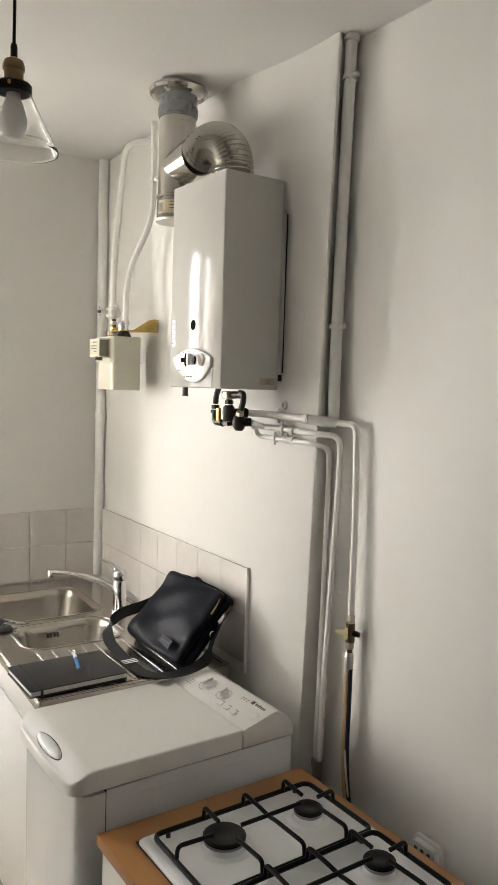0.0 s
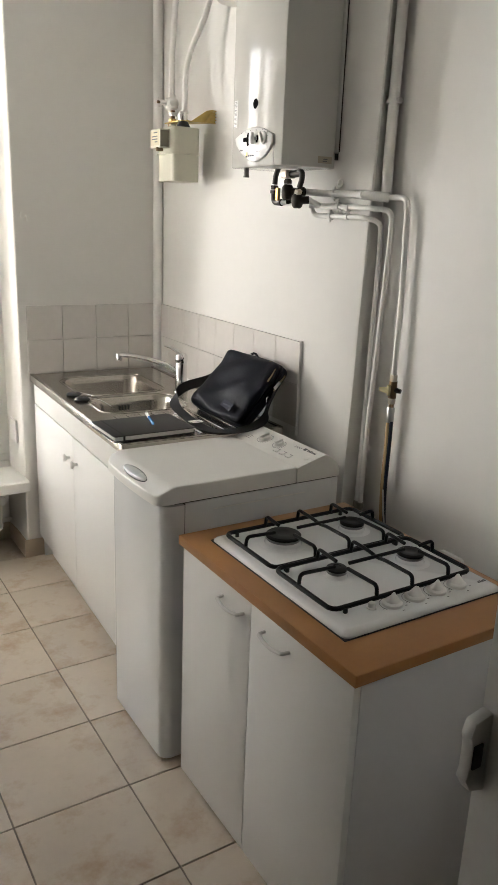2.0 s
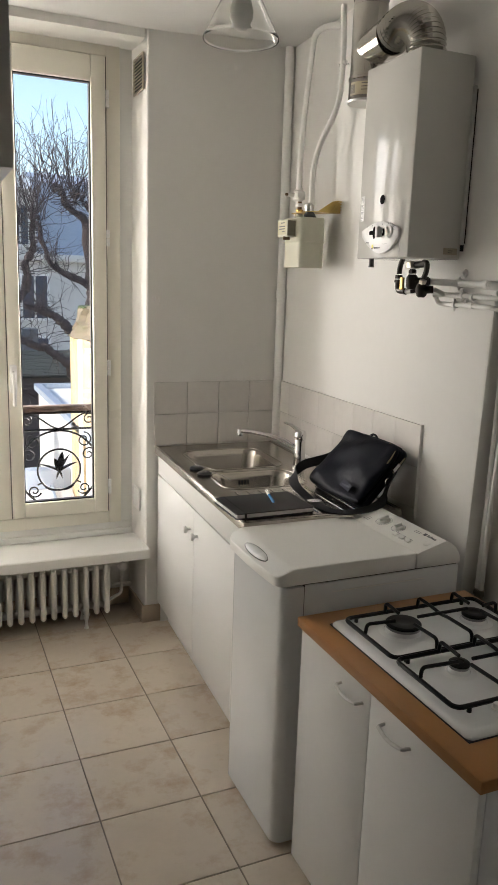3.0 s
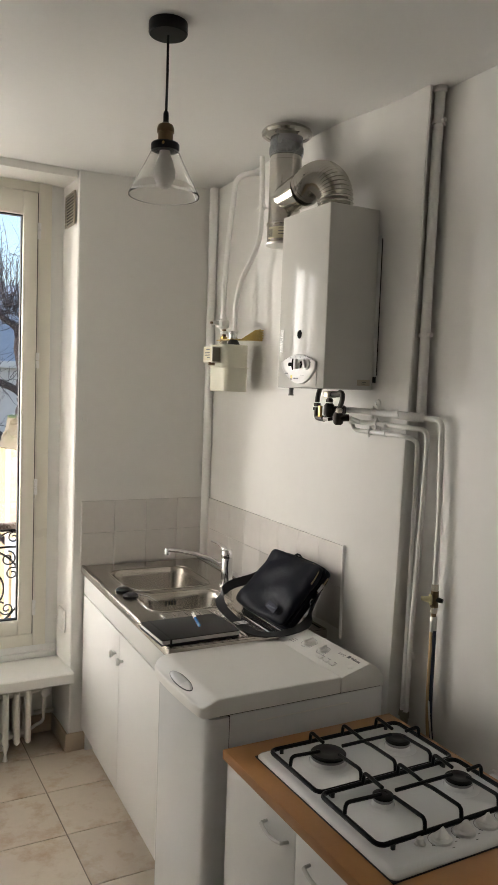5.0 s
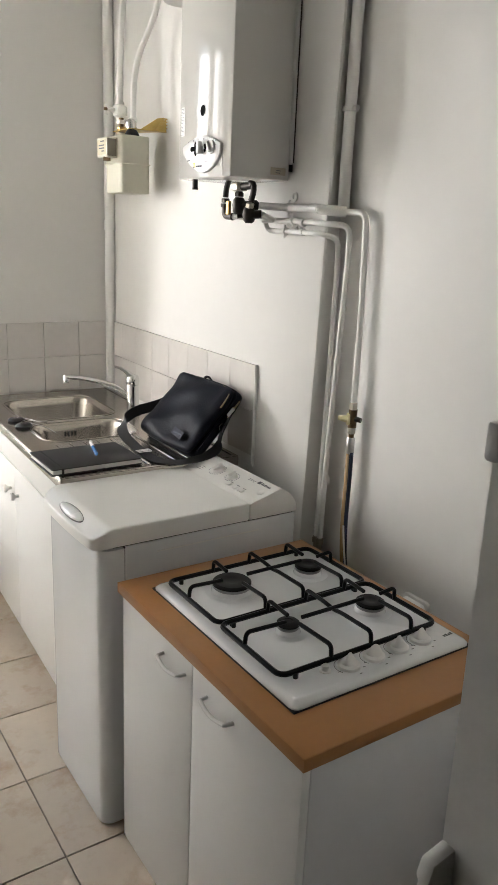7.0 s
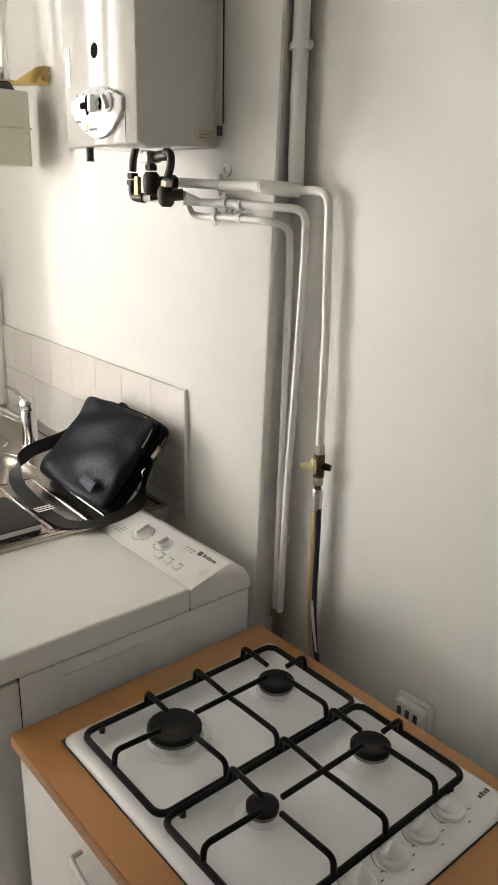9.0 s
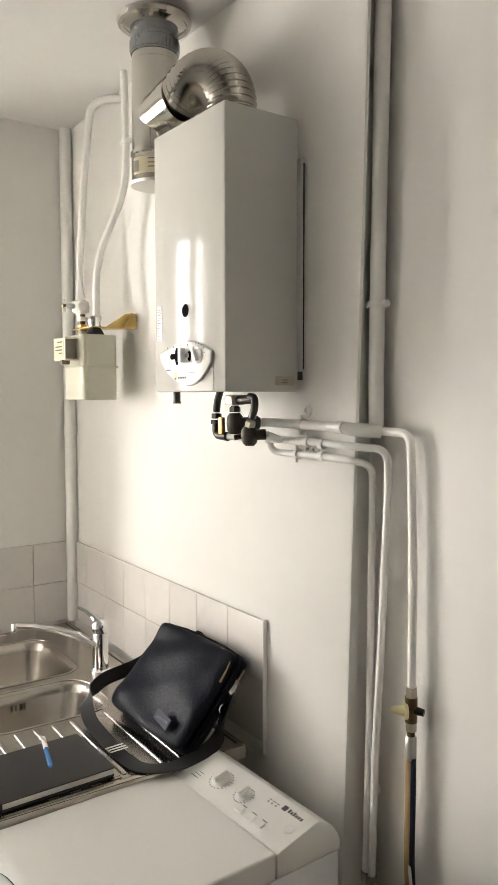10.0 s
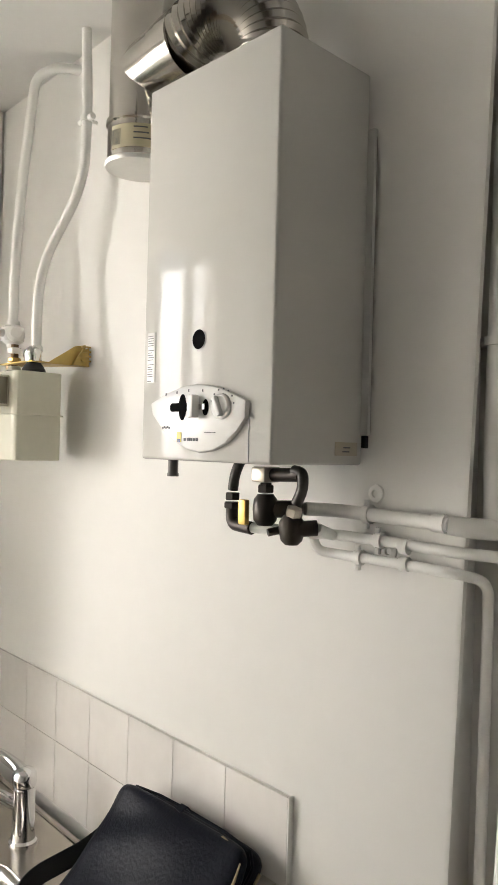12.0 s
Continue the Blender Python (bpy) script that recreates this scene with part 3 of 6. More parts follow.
part("trim_line", box(B(), (1.02, A0 + 0.0005, 0.800), (1.34, A0 + 0.003, 0.8035), 0.0005), LID, washer, "moulded line on the side")


def loft(outlines, at):
    """Rings of the same count of points, each an outline, joined; at(i, p) gives the place."""
    bm = B()
    rows = [[bm.verts.new(at(i, p)) for p in o] for i, o in enumerate(outlines)]
    for a, b in zip(rows, rows[1:]):
        for i in range(len(a)):
            bm.faces.new((a[i], a[(i + 1) % len(a)], b[(i + 1) % len(a)], b[i]))
    bm.faces.new(rows[0][::-1])
    bm.faces.new(rows[-1])
    return bm


def lid_mesh(zlow=0.838, ztop=0.887):
    """Flat lid with a sloping, slightly bowed front and small rounded edges."""
    bm = B()
    ya, yb, xr = A0 - 0.001, A1 + 0.001, 1.302
    yc, hw = (ya + yb) / 2, (yb - ya) / 2
    us = [0, 0.004, 0.010, 0.018, 0.030, 0.045, 0.08, 0.16, 0.26, 0.36, 0.5]
    us = us + [1 - u for u in us[:-1]][::-1]
    a_ = [0, 0.003, 0.007, 0.014, 0.03, 0.05, 0.075, 0.10, 0.112, 0.122, 0.135, 0.3, 0.55, 0.8, 0.99, 1.0]
    top, low = [], []
    for u in us:
        y = ya + (yb - ya) * u
        sd = min(y - ya, yb - y)
        r = 0.034
        xf = 0.846 - 0.008 * (1 - ((y - yc) / hw) ** 2) + (r - math.sqrt(max(0, r * r - (r - sd) ** 2)) if sd < r else 0)
        row, lrow = [], []
        for a in a_:
            x = xf + (xr - xf) * a
            d = min(sd, x - xf)
            e = 0.005
            drop = e - math.sqrt(max(0, e * e - (e - d) ** 2)) if d < e else 0
            k = max(0.0, min(1.0, (0.902 - x) / 0.052))
            k = k * k * (1.25 - 0.25 * k)
            row.append(bm.verts.new((x, y, ztop - 0.024 * k - drop)))
            lrow.append(bm.verts.new((x, y, zlow - 0.004 * k)))
        top.append(row)
        low.append(lrow)
    m, n = len(us), len(a_)
    for i in range(m - 1):
        for j in range(n - 1):
            bm.faces.new((top[i][j], top[i + 1][j], top[i + 1][j + 1], top[i][j + 1]))
            bm.faces.new((low[i][j], low[i][j + 1], low[i + 1][j + 1], low[i + 1][j]))
    ring = [(i, 0) for i in range(m)] + [(m - 1, j) for j in range(1, n)] + [(i, n - 1) for i in range(m - 2, -1, -1)] + [(0, j) for j in range(n - 2, 0, -1)]
    for (i, j), (k, l) in zip(ring, ring[1:] + ring[:1]):
        bm.faces.new((top[i][j], low[i][j], low[k][l], top[k][l]))
    return bm


part("lid", lid_mesh(), LID, washer, smooth=40)
# handle moulded in the lid's front slope
hn = Vector((-0.46, 0, 0.89)).normalized()
hv = Vector((0.89, 0, 0.46)).normalized()
hc = Vector((0.866, 1.838, 0.8695))
# The dark oval under the grip paints in the shade of its recess.
n = 20
for nm, mat_, wa, hb, layers, lb in (("grip_recess", DARK, 0.0825, 0.0180, ((1.0, 0.0), (1.0, 0.004), (0.94, 0.0052)), "dark line painting the shade of the grip recess"), ("lid_handle", material("pearl_plastic", (0.62, 0.63, 0.60), 0.28, var=0.02), 0.079, 0.0155, ((1.0, 0.002), (0.98, 0.0065), (0.80, 0.0095), (0.45, 0.0105), (0.1, 0.0108)), "pearly moulded grip")):
    bm = B()
    rows = [[bm.verts.new(hc + Vector((0, 1, 0)) * wa * k * math.cos(2 * math.pi * i / n) + hv * hb * k * math.sin(2 * math.pi * i / n) + hn * h) for i in range(n)] for k, h in layers]
    for a, b in zip(rows, rows[1:]):
        for i in range(n):
            bm.faces.new((a[i], a[(i + 1) % n], b[(i + 1) % n], b[i]))
    bm.faces.new(rows[-1])
    bm.faces.new(rows[0][::-1])
    part(nm, bm, mat_, washer, lb, smooth=60)
# control panel
side = [(1.306, 0.837), (1.306, 0.884), (1.318, 0.889), (1.400, 0.912), (1.412, 0.914), (1.424, 0.908), (1.448, 0.892), (1.462, 0.872), (1.468, 0.858), (1.468, 0.837)]
panel = part("control_panel", prism(B(), side, "y", A0 - 0.002, A1 + 0.002, 0.003), LID, washer, smooth=40)
pn = Vector((-0.023, 0, 0.082)).normalized()
pu = Vector((0.082, 0, 0.023)).normalized()


def on_panel(s, y, h=0.0):
    """A place on the sloping fascia: s metres up the slope from its foot."""
    return Vector((1.318, y, 0.889)) + pu * s * 0.92 + pn * h


def fascia_box(bm, s0, s1, y0, y1, h0, h1):
    v = [bm.verts.new(on_panel(s, y, h)) for h in (h0, h1) for s, y in ((s0, y0), (s1, y0), (s1, y1), (s0, y1))]
    for f in ((0, 1, 2, 3), (4, 5, 6, 7), (0, 1, 5, 4), (1, 2, 6, 5), (2, 3, 7, 6), (3, 0, 4, 7)):
        bm.faces.new([v[i] for i in f])
    return bm


for s, y, r in ((0.048, 1.905, 0.021), (0.050, 1.823, 0.016)):
    bm = B()
    lathe(bm, [(r + 0.002, 0), (r + 0.002, 0.002), (r, 0.003), (r - 0.002, 0.010), (0, 0.011)], on_panel(s, y), pn, 24)
    d = part("dial", bm, LID, panel, "white programme dial")
    part("dial_grip", fascia_box(B(), s - r * 0.9, s + r * 0.9, y - 0.005, y + 0.005, 0.010, 0.018), LID, d)
    bm = B()
    for i in range(20):
        a = 2 * math.pi * i / 20
        q = on_panel(s + (r + 0.008) * math.sin(a), y + (r + 0.008) * math.cos(a), 0.0001)
        k = 0.0022 if i % 3 else 0.0036
        fascia_box(bm, s + (r + 0.008) * math.sin(a) - 0.0008, s + (r + 0.008) * math.sin(a) + 0.0008, y + (r + 0.008) * math.cos(a) - k, y + (r + 0.008) * math.cos(a) + k, 0.0001, 0.0005)
    part("scale", bm, PRINT, d, "printed scale")
for i in range(3):
    y = 1.795 - i * 0.034
    part("button", fascia_box(B(), 0.008, 0.022, y - 0.011, y + 0.011, 0.0, 0.004), LID, panel, "square push button")
    part("mark", fascia_box(B(), 0.028, 0.030, y - 0.009, y + 0.006, 0.0001, 0.0005), PRINT, panel, "printed mark")
    part("indicator", lathe(B(), [(0.002, 0), (0.002, 0.0008), (0, 0.001)], on_panel(0.074, 1.765 - i * 0.012), pn, 8), PRINT, panel, "small dark indicator")
    part("mark", fascia_box(B(), 0.080, 0.082, 1.760 - i * 0.012, 1.768 - i * 0.012, 0.0001, 0.0005), PRINT, panel, "printed mark")
part("start_button", lathe(B(), [(0.012, 0), (0.012, 0.001), (0.010, 0.002), (0, 0.002)], on_panel(0.048, 1.668), pn, 20), LID, panel, "round start button")
bm = B()
for i in range(6):
    fascia_box(bm, 0.078, 0.086 + 0.003 * (i in (0, 2)), 1.708 - i * 0.0075 - 0.0055, 1.708 - i * 0.0075, 0.0001, 0.0005)
fascia_box(bm, 0.076, 0.090, 1.713, 1.726, 0.0001, 0.0005)
part("badge", bm, PRINT, panel, "dark printed badge")
bm = B()
for i in range(3):
    fascia_box(bm, 0.014 + i * 0.009, 0.0155 + i * 0.009, 1.955, 1.985 - 0.006 * i, 0.0001, 0.0004)
part("mark", bm, PRINT, panel, "printed lines")

washer.location.x += 0.013
for piece in (cab, worktop, hob):
    piece.location.x += 0.020

# ---- sink and its cabinet, a little out of square with the wall ----
PIV = (0.972, 3.255, 0.0)
SKEW = -2.4


def skewed(ob):
    ob.rotation_euler = (0, 0, radians(SKEW))
    return ob


scab = skewed(thing("sink_cabinet", PIV, "white two-door sink cabinet under the steel sink", "cabinet"))
SX = 0.985
part("body", box(B(), (SX + 0.02, 2.06, 0.125), (1.55, 3.243, 0.728), 0.001), MELAMINE, scab)
for ya in (2.06, 3.225):
    part("side_panel", box(B(), (SX + 0.02, ya, 0.728), (1.55, ya + 0.018, 0.864)), MELAMINE, scab)
part("plinth", box(B(), (SX + 0.055, 2.07, 0.0), (SX + 0.073, 3.235, 0.124), 0.001), MELAMINE, scab)
part("fascia", box(B(), (SX + 0.002, 2.058, 0.765), (SX + 0.0195, 3.245, 0.867), 0.001), MELAMINE, scab)
for y0, y1, ky in ((2.060, 2.640, 2.590), (2.643, 3.243, 2.690)):
    d = part("door", box(B(), (SX, y0, 0.115), (SX + 0.018, y1, 0.760), 0.0015), MELAMINE, scab, "smooth white door")
    part("knob", lathe(B(), [(0.006, 0), (0.006, 0.012), (0.014, 0.018), (0.016, 0.024), (0.012, 0.030), (0, 0.031)], (SX, ky, 0.665), (-1, 0, 0), 18), PORCELAIN, d, "round white knob")
part("side_strip", box(B(), (SX + 0.02, 3.244, 0.0), (SX + 0.06, 3.252, 0.13)), MELAMINE, scab)

sink = skewed(thing("sink", PIV, "brushed stainless steel double-bowl sink with a ribbed drainboard", "sink"))
SZ = 0.896
GX0, GX1, GY0, GY1 = 0.972, 1.572, 2.040, 3.250
BOWLS = ((1.060, 2.745, 1.430, 3.115, 0.07), (1.052, 2.435, 1.400, 2.690, 0.07))
bm = B()
# top sheet: a frame round each bowl and a plain field
outline = rounded(GX0, GY0, GX1, GY1, 0.006, 3)
ov = [bm.verts.new((x, y, SZ)) for x, y in outline]
cells = ((BOWLS[0], 2.7175, GY1 - 0.006), (BOWLS[1], 2.41, 2.7175))
for (x0, y0, x1, y1, r), ya, yb in cells:
    seg = 8
    ring = rounded(x0, y0, x1, y1, r, seg)
    X0, X1 = GX0 + 0.006, GX1 - 0.006
    far_pts = []
    for q, (x, y) in enumerate(ring):
        c, i = divmod(q, seg + 1)
        cx, cy = ((X1, yb), (X0, yb), (X0, ya), (X1, ya))[c]
        if i == seg // 2:
            far_pts.append((cx, cy))
        elif (i < seg // 2) == (c % 2 == 0):
            far_pts.append((cx, y))
        else:
            far_pts.append((x, cy))
    a = [bm.verts.new((x, y, SZ)) for x, y in ring]
    b = [bm.verts.new((x, y, SZ)) for x, y in far_pts]
    for i in range(len(a)):
        bm.faces.new((a[i], b[i], b[(i + 1) % len(a)], a[(i + 1) % len(a)]))
v = [bm.verts.new((x, y, SZ)) for x, y in ((GX0 + 0.006, GY0 + 0.006), (GX1 - 0.006, GY0 + 0.006), (GX1 - 0.006, 2.41), (GX0 + 0.006, 2.41))]
bm.faces.new(v)
inner_ = [(min(max(x, GX0 + 0.006), GX1 - 0.006), min(max(y, GY0 + 0.006), GY1 - 0.006)) for x, y in outline]
iv = [bm.verts.new((x, y, SZ)) for x, y in inner_]
for i in range(len(ov)):
    bm.faces.new((ov[i], ov[(i + 1) % len(ov)], iv[(i + 1) % len(iv)], iv[i]))
bmesh.ops.remove_doubles(bm, verts=iv + [], dist=0.00005)
ov = [v for v in bm.verts if v.is_valid][:len(outline)]
# rolled edge
prev = ov
for inset, z in ((-0.002, SZ - 0.004), (-0.002, SZ - 0.030), (0.006, SZ - 0.031)):
    cur = [bm.verts.new((x + (inset if x < 1.2 else -inset), y + (inset if y < 2.6 else -inset), z)) for x, y in outline]
    for i in range(len(cur)):
        bm.faces.new((prev[i], prev[(i + 1) % len(cur)], cur[(i + 1) % len(cur)], cur[i]))
    prev = cur
part("sink_top", bm, STEEL, sink, smooth=50)
for (x0, y0, x1, y1, r), depth in zip(BOWLS, (0.155, 0.13)):
    rows = []
    bm = B()
    for inset, z, rr in ((0, SZ, r), (0.004, SZ - 0.002, r), (0.010, SZ - 0.008, r - 0.006), (0.016, SZ - 0.03, r - 0.01), (0.028, SZ - depth + 0.03, r - 0.014), (0.040, SZ - depth + 0.010, r - 0.02), (0.062, SZ - depth, r - 0.03)):
        rows.append([bm.verts.new((x, y, z)) for x, y in rounded(x0 + inset, y0 + inset, x1 - inset, y1 - inset, rr, 8)])
    for a, b in zip(rows, rows[1:]):
        for i in range(len(a)):
            bm.faces.new((a[i], a[(i + 1) % len(a)], b[(i + 1) % len(a)], b[i]))
    bm.faces.new(rows[-1])
    bowl = part("bowl", bm, STEEL, sink, "brushed steel bowl", smooth=70)
    part("drain", lathe(B(), [(0.034, 0.0), (0.034, 0.003), (0.024, 0.002), (0.0, -0.001)], ((x0 + x1) / 2, (y0 + y1) / 2, SZ - depth + 0.001)), CHROME, bowl, "round steel drain")
    rim = [(x, y) for x, y in rounded(x0 - 0.006, y0 - 0.006, x1 + 0.006, y1 + 0.006, r + 0.006, 8)]
    part("rim", tube(B(), [(x, y, SZ + 0.0005) for x, y in rim + rim[:2]], 0.0022, 6, caps=False), STEEL, bowl)
# ribs of the drainboard and the raised edge
for i in range(9):
    x = 1.075 + i * 0.048
    bm = tube(B(), [(x, 2.075, SZ - 0.001), (x, 2.085, SZ + 0.0012), (x, 2.395, SZ + 0.0012), (x, 2.41, SZ - 0.001)], 0.0065, 8, flat=0.45)
    part("rib", bm, STEEL, sink)
for i in range(8):
    x = 1.099 + i * 0.048
    part("rib", box(B(), (x - 0.012, 2.064, SZ), (x + 0.012, 2.074, SZ + 0.002), 0.0008), STEEL, sink)
bm = B()
for a, b, c, d in ((GX0 + 0.001, GY0 + 0.001, GX0 + 0.016, GY1), (GX0 + 0.016, GY0 + 0.001, GX1 - 0.014, GY0 + 0.016), (GX1 - 0.014, GY0 + 0.001, GX1, GY1)):
    box(bm, (a, b, SZ), (c, d, SZ + 0.003), 0.0012)
part("edge", bm, STEEL, sink, "raised steel edge")
for i in range(4):
    part("overflow_slot", box(B(), (1.185 + i * 0.013, 2.668, SZ - 0.050), (1.191 + i * 0.013, 2.6765, SZ - 0.032), 0.001), DARK, sink, "dark overflow slot")

tap = thing("tap", (1.452, 2.688, SZ), "chrome single-lever mixer tap with a long low spout", "tap")
part("base", lathe(B(), [(0.031, 0), (0.031, 0.004), (0.026, 0.009), (0.0245, 0.02), (0.0235, 0.115), (0.0225, 0.122)], (1.452, 2.688, SZ), n=32), CHROME, tap)
part("cap", lathe(B(), [(0.0245, 0.124), (0.0265, 0.130), (0.0262, 0.150), (0.020, 0.160), (0.0, 0.164)], (1.452, 2.688, SZ), n=32), CHROME, tap, smooth=60)
part("lever", tube(B(), [(1.452, 2.690, SZ + 0.152), (1.448, 2.72, SZ + 0.164), (1.443, 2.765, SZ + 0.172), (1.438, 2.815, SZ + 0.173)], [0.017, 0.013, 0.0095, 0.007], 12, flat=0.5), CHROME, tap)
sp = [(1.446, 2.694, SZ + 0.078), (1.40, 2.735, SZ + 0.108), (1.345, 2.785, SZ + 0.127), (1.295, 2.83, SZ + 0.135), (1.255, 2.865, SZ + 0.136)]
part("spout", tube(B(), sp, [0.016, 0.0145, 0.013, 0.012, 0.012], 14, flat=0.85), CHROME, tap)
part("nozzle", lathe(B(), [(0.0115, 0), (0.0125, 0.004), (0.0125, 0.026), (0.010, 0.030)], (1.248, 2.871, SZ + 0.112)), CHROME, tap)
for x, y in ((1.012, 2.765), (1.012, 2.672)):
    st = thing("sink_plug", (x, y, SZ), "black rubber sink plug with a chain, lying on the sink edge", "plug", "plugs on the sink edge")
    part("disc", lathe(B(), [(0.030, 0.003), (0.031, 0.006), (0.024, 0.013), (0.022, 0.014), (0.0, 0.014)], (x, y, SZ)), DARK, st)
    part("ring", tube(B(), [(x + 0.009 * math.cos(a * 0.7), y, SZ + 0.018 + 0.006 * math.sin(a * 0.7)) for a in range(10)], 0.0013, 6), CHROME, st, "steel ring")
    cx = [(x + 0.02, y, SZ + 0.012), (x + 0.05, y - 0.01, SZ + 0.005), (x + 0.065, y - 0.05 if y > 2.7 else y - 0.03, SZ + 0.003), (x + 0.10, y - 0.05, SZ - 0.02 if y < 2.7 else SZ + 0.003)]
    part("chain", tube(B(), fillet(cx, 0.03), 0.0016, 6), CHROME, st, "bead chain")

# ---- things on the drainboard ----
NB = 0.9205
book = thing("notebook", (1.045, 2.165, SZ), "large black notebook lying closed on the drainboard", "notebook")
bm = prism(B(), rounded(0.903, 2.062, 1.193, 2.272, 0.006, 3), "z", NB - 0.003, NB, 0.0008)
part("cover", bm, NOTEBOOK, book, "black cover")
part("cover", prism(B(), rounded(0.903, 2.062, 1.193, 2.272, 0.006, 3), "z", NB - 0.0205, NB - 0.0175, 0.0008), NOTEBOOK, book, "black cover")
part("page_block", box(B(), (0.908, 2.067, NB - 0.0175), (1.190, 2.268, NB - 0.003), 0.001), PAPER, book, "white page block")
part("elastic", box(B(), (0.935, 2.0605, NB - 0.021), (0.940, 2.2735, NB + 0.0007), 0.0003), WEBBING, book, "black elastic band")
pen = thing("pen", (1.09, 2.21, NB), "blue and white ballpoint pen lying on the notebook", "pen")
p0, p1 = Vector((1.113, 2.288, NB + 0.006)), Vector((1.073, 2.138, NB + 0.006))
pd = p1 - p0
part("barrel", tube(B(), [p0 + pd * 0.42, p0 + pd * 0.95, p0 + pd], [0.0055, 0.0055, 0.003], 12), BLUE, pen, "blue barrel")
part("cap", tube(B(), [p0 + pd * 0.03, p0 + pd * 0.42], 0.0056, 12), PORCELAIN, pen, "white upper barrel")
part("clip", box(B(), (1.103, 2.245, NB + 0.0115), (1.106, 2.280, NB + 0.0135), 0.0005), CHROME, pen, "steel clip")

bag = thing("shoulder_bag", (1.42, 2.2, 0.90), "black leather shoulder bag leaning on the tiles, on the drainboard", "bag")
bx_ = Vector((0.004, 1, -0.01)).normalized()      # along the bag's width
bu = (Vector((0.170, 0.0, 0.192))).normalized()   # up its front
bn = bu.cross(bx_).normalized()
bn = bn if bn.z > 0 else -bn                      # outwards
bo = Vector((1.327, 2.207, 0.931))                # middle of the front's lower edge
BW, BH = 0.365, 0.262


def slab(w, h, d0, d1, bulge, rad, cu=0.5, wob=0.0, n=13, m=11, taper=0.03):
    """A soft padded slab between the depths d0 and d1 behind the front face."""
    bm = B()
    def at(a, b, side):
        u, v = a * 2 - 1, b * 2 - 1
        e = (1 - abs(u) ** 9) * (1 - abs(v) ** 9)
        q = max(0.0, e) ** 0.4
        ww = w * (1 - taper * b)
        k = 1 - 0.07 * (abs(u) ** 10) * (abs(v) ** 10)
        c = bo + bx_ * (u * ww / 2 * k) + bu * ((b * k + (1 - k) * 0.5) * h)
        mid = (d0 + d1) / 2
        half = (d1 - d0) / 2
        dep = mid + (side * half * q) * 1.0
        wn = (noise.noise(Vector((a * 2.3 + side + b, b * 3.4, 1.7))) + 0.35 * abs(noise.noise(Vector((a * 7.0, b * 5.0 + a * 3, 4.1))))) * wob * q
        return c - bn * (dep - (-side) * 0 ) + bn * (wn + (bulge * q if side < 0 else 0))
    grid = {}
    for side in (-1, 1):
        for i in range(n + 1):
            for j in range(m + 1):
                a = 0.5 - 0.5 * math.cos(math.pi * i / n)
                b = 0.5 - 0.5 * math.cos(math.pi * j / m)
                border = i in (0, n) or j in (0, m)
                key = (0 if border else side, i, j)
                if key not in grid:
                    grid[key] = bm.verts.new(at(a, b, side))
    for side in (-1, 1):
        for i in range(n):
            for j in range(m):
                q = []
                for di, dj in ((0, 0), (1, 0), (1, 1), (0, 1)):
                    ii, jj = i + di, j + dj
                    border = ii in (0, n) or jj in (0, m)
                    q.append(grid[(0 if border else side, ii, jj)])
                if len(set(q)) == 4:
                    bm.faces.new(q if side < 0 else q[::-1])
    return bm


part("front_pocket", slab(BW, BH, 0.0, 0.034, 0.004, 0.03, wob=0.019, n=26, m=22), LEATHER, bag, smooth=80)
part("body", slab(BW * 1.01, BH * 1.03, 0.026, 0.074, 0.0, 0.03, wob=0.004, n=16, m=14), LEATHER, bag, smooth=80)


def on_bag(a, b, d=0.0):
    return bo + bx_ * (a * BW / 2) + bu * (b * BH) - bn * d


def ribbon(pts, width_dir, w, t, round_to=0.03):
    """A flat strap along pts; width_dir: one way, or one for each point."""
    dense = fillet(pts, round_to, 8) if round_to else [Vector(p) for p in pts]
    bm = B()
    rows = []
    N = len(dense)
    for i, p in enumerate(dense):
        if isinstance(width_dir, list):
            f = i / (N - 1) * (len(width_dir) - 1)
            k = min(int(f), len(width_dir) - 2)
            wd = Vector(width_dir[k]).lerp(Vector(width_dir[k + 1]), f - k)
        else:
            wd = Vector(width_dir)
        tg = (dense[min(i + 1, N - 1)] - dense[max(i - 1, 0)]).normalized()
        wd = (wd - tg * wd.dot(tg)).normalized()
        nn = tg.cross(wd)
        rows.append([bm.verts.new(p + wd * (w / 2) * a + nn * (t / 2) * b) for a, b in ((-1, -1), (1, -1), (1, 1), (-1, 1))])
    for a, b in zip(rows, rows[1:]):
        for i in range(4):
            bm.faces.new((a[i], a[(i + 1) % 4], b[(i + 1) % 4], b[i]))
    bm.faces.new(rows[0])
    bm.faces.new(rows[-1][::-1])
    return bm


zipm = material("brass_zip", (0.30, 0.24, 0.14), 0.4, metal=0.8, var=0.2, fine=400)
part("zip", tube(B(), [on_bag(a, b, 0.010) for a, b in ((-0.60, 0.985), (-0.80, 0.965), (-0.93, 0.90), (-0.955, 0.80), (-0.965, 0.70))], 0.0028, 8), zipm, bag, "dull brass zip")
part("zip", tube(B(), [on_bag(-1.0, b, 0.050) for b in (0.92, 0.80, 0.66)], 0.0028, 8), zipm, bag, "dull brass zip")
part("piping", tube(B(), [on_bag(a, b, 0.030) for a, b in ((0.9, 1.0), (0.5, 1.025), (0.0, 1.03), (-0.5, 1.025), (-0.88, 1.0), (-0.99, 0.92), (-1.0, 0.5), (-0.99, 0.1))], 0.003, 8), LEATHER, bag)
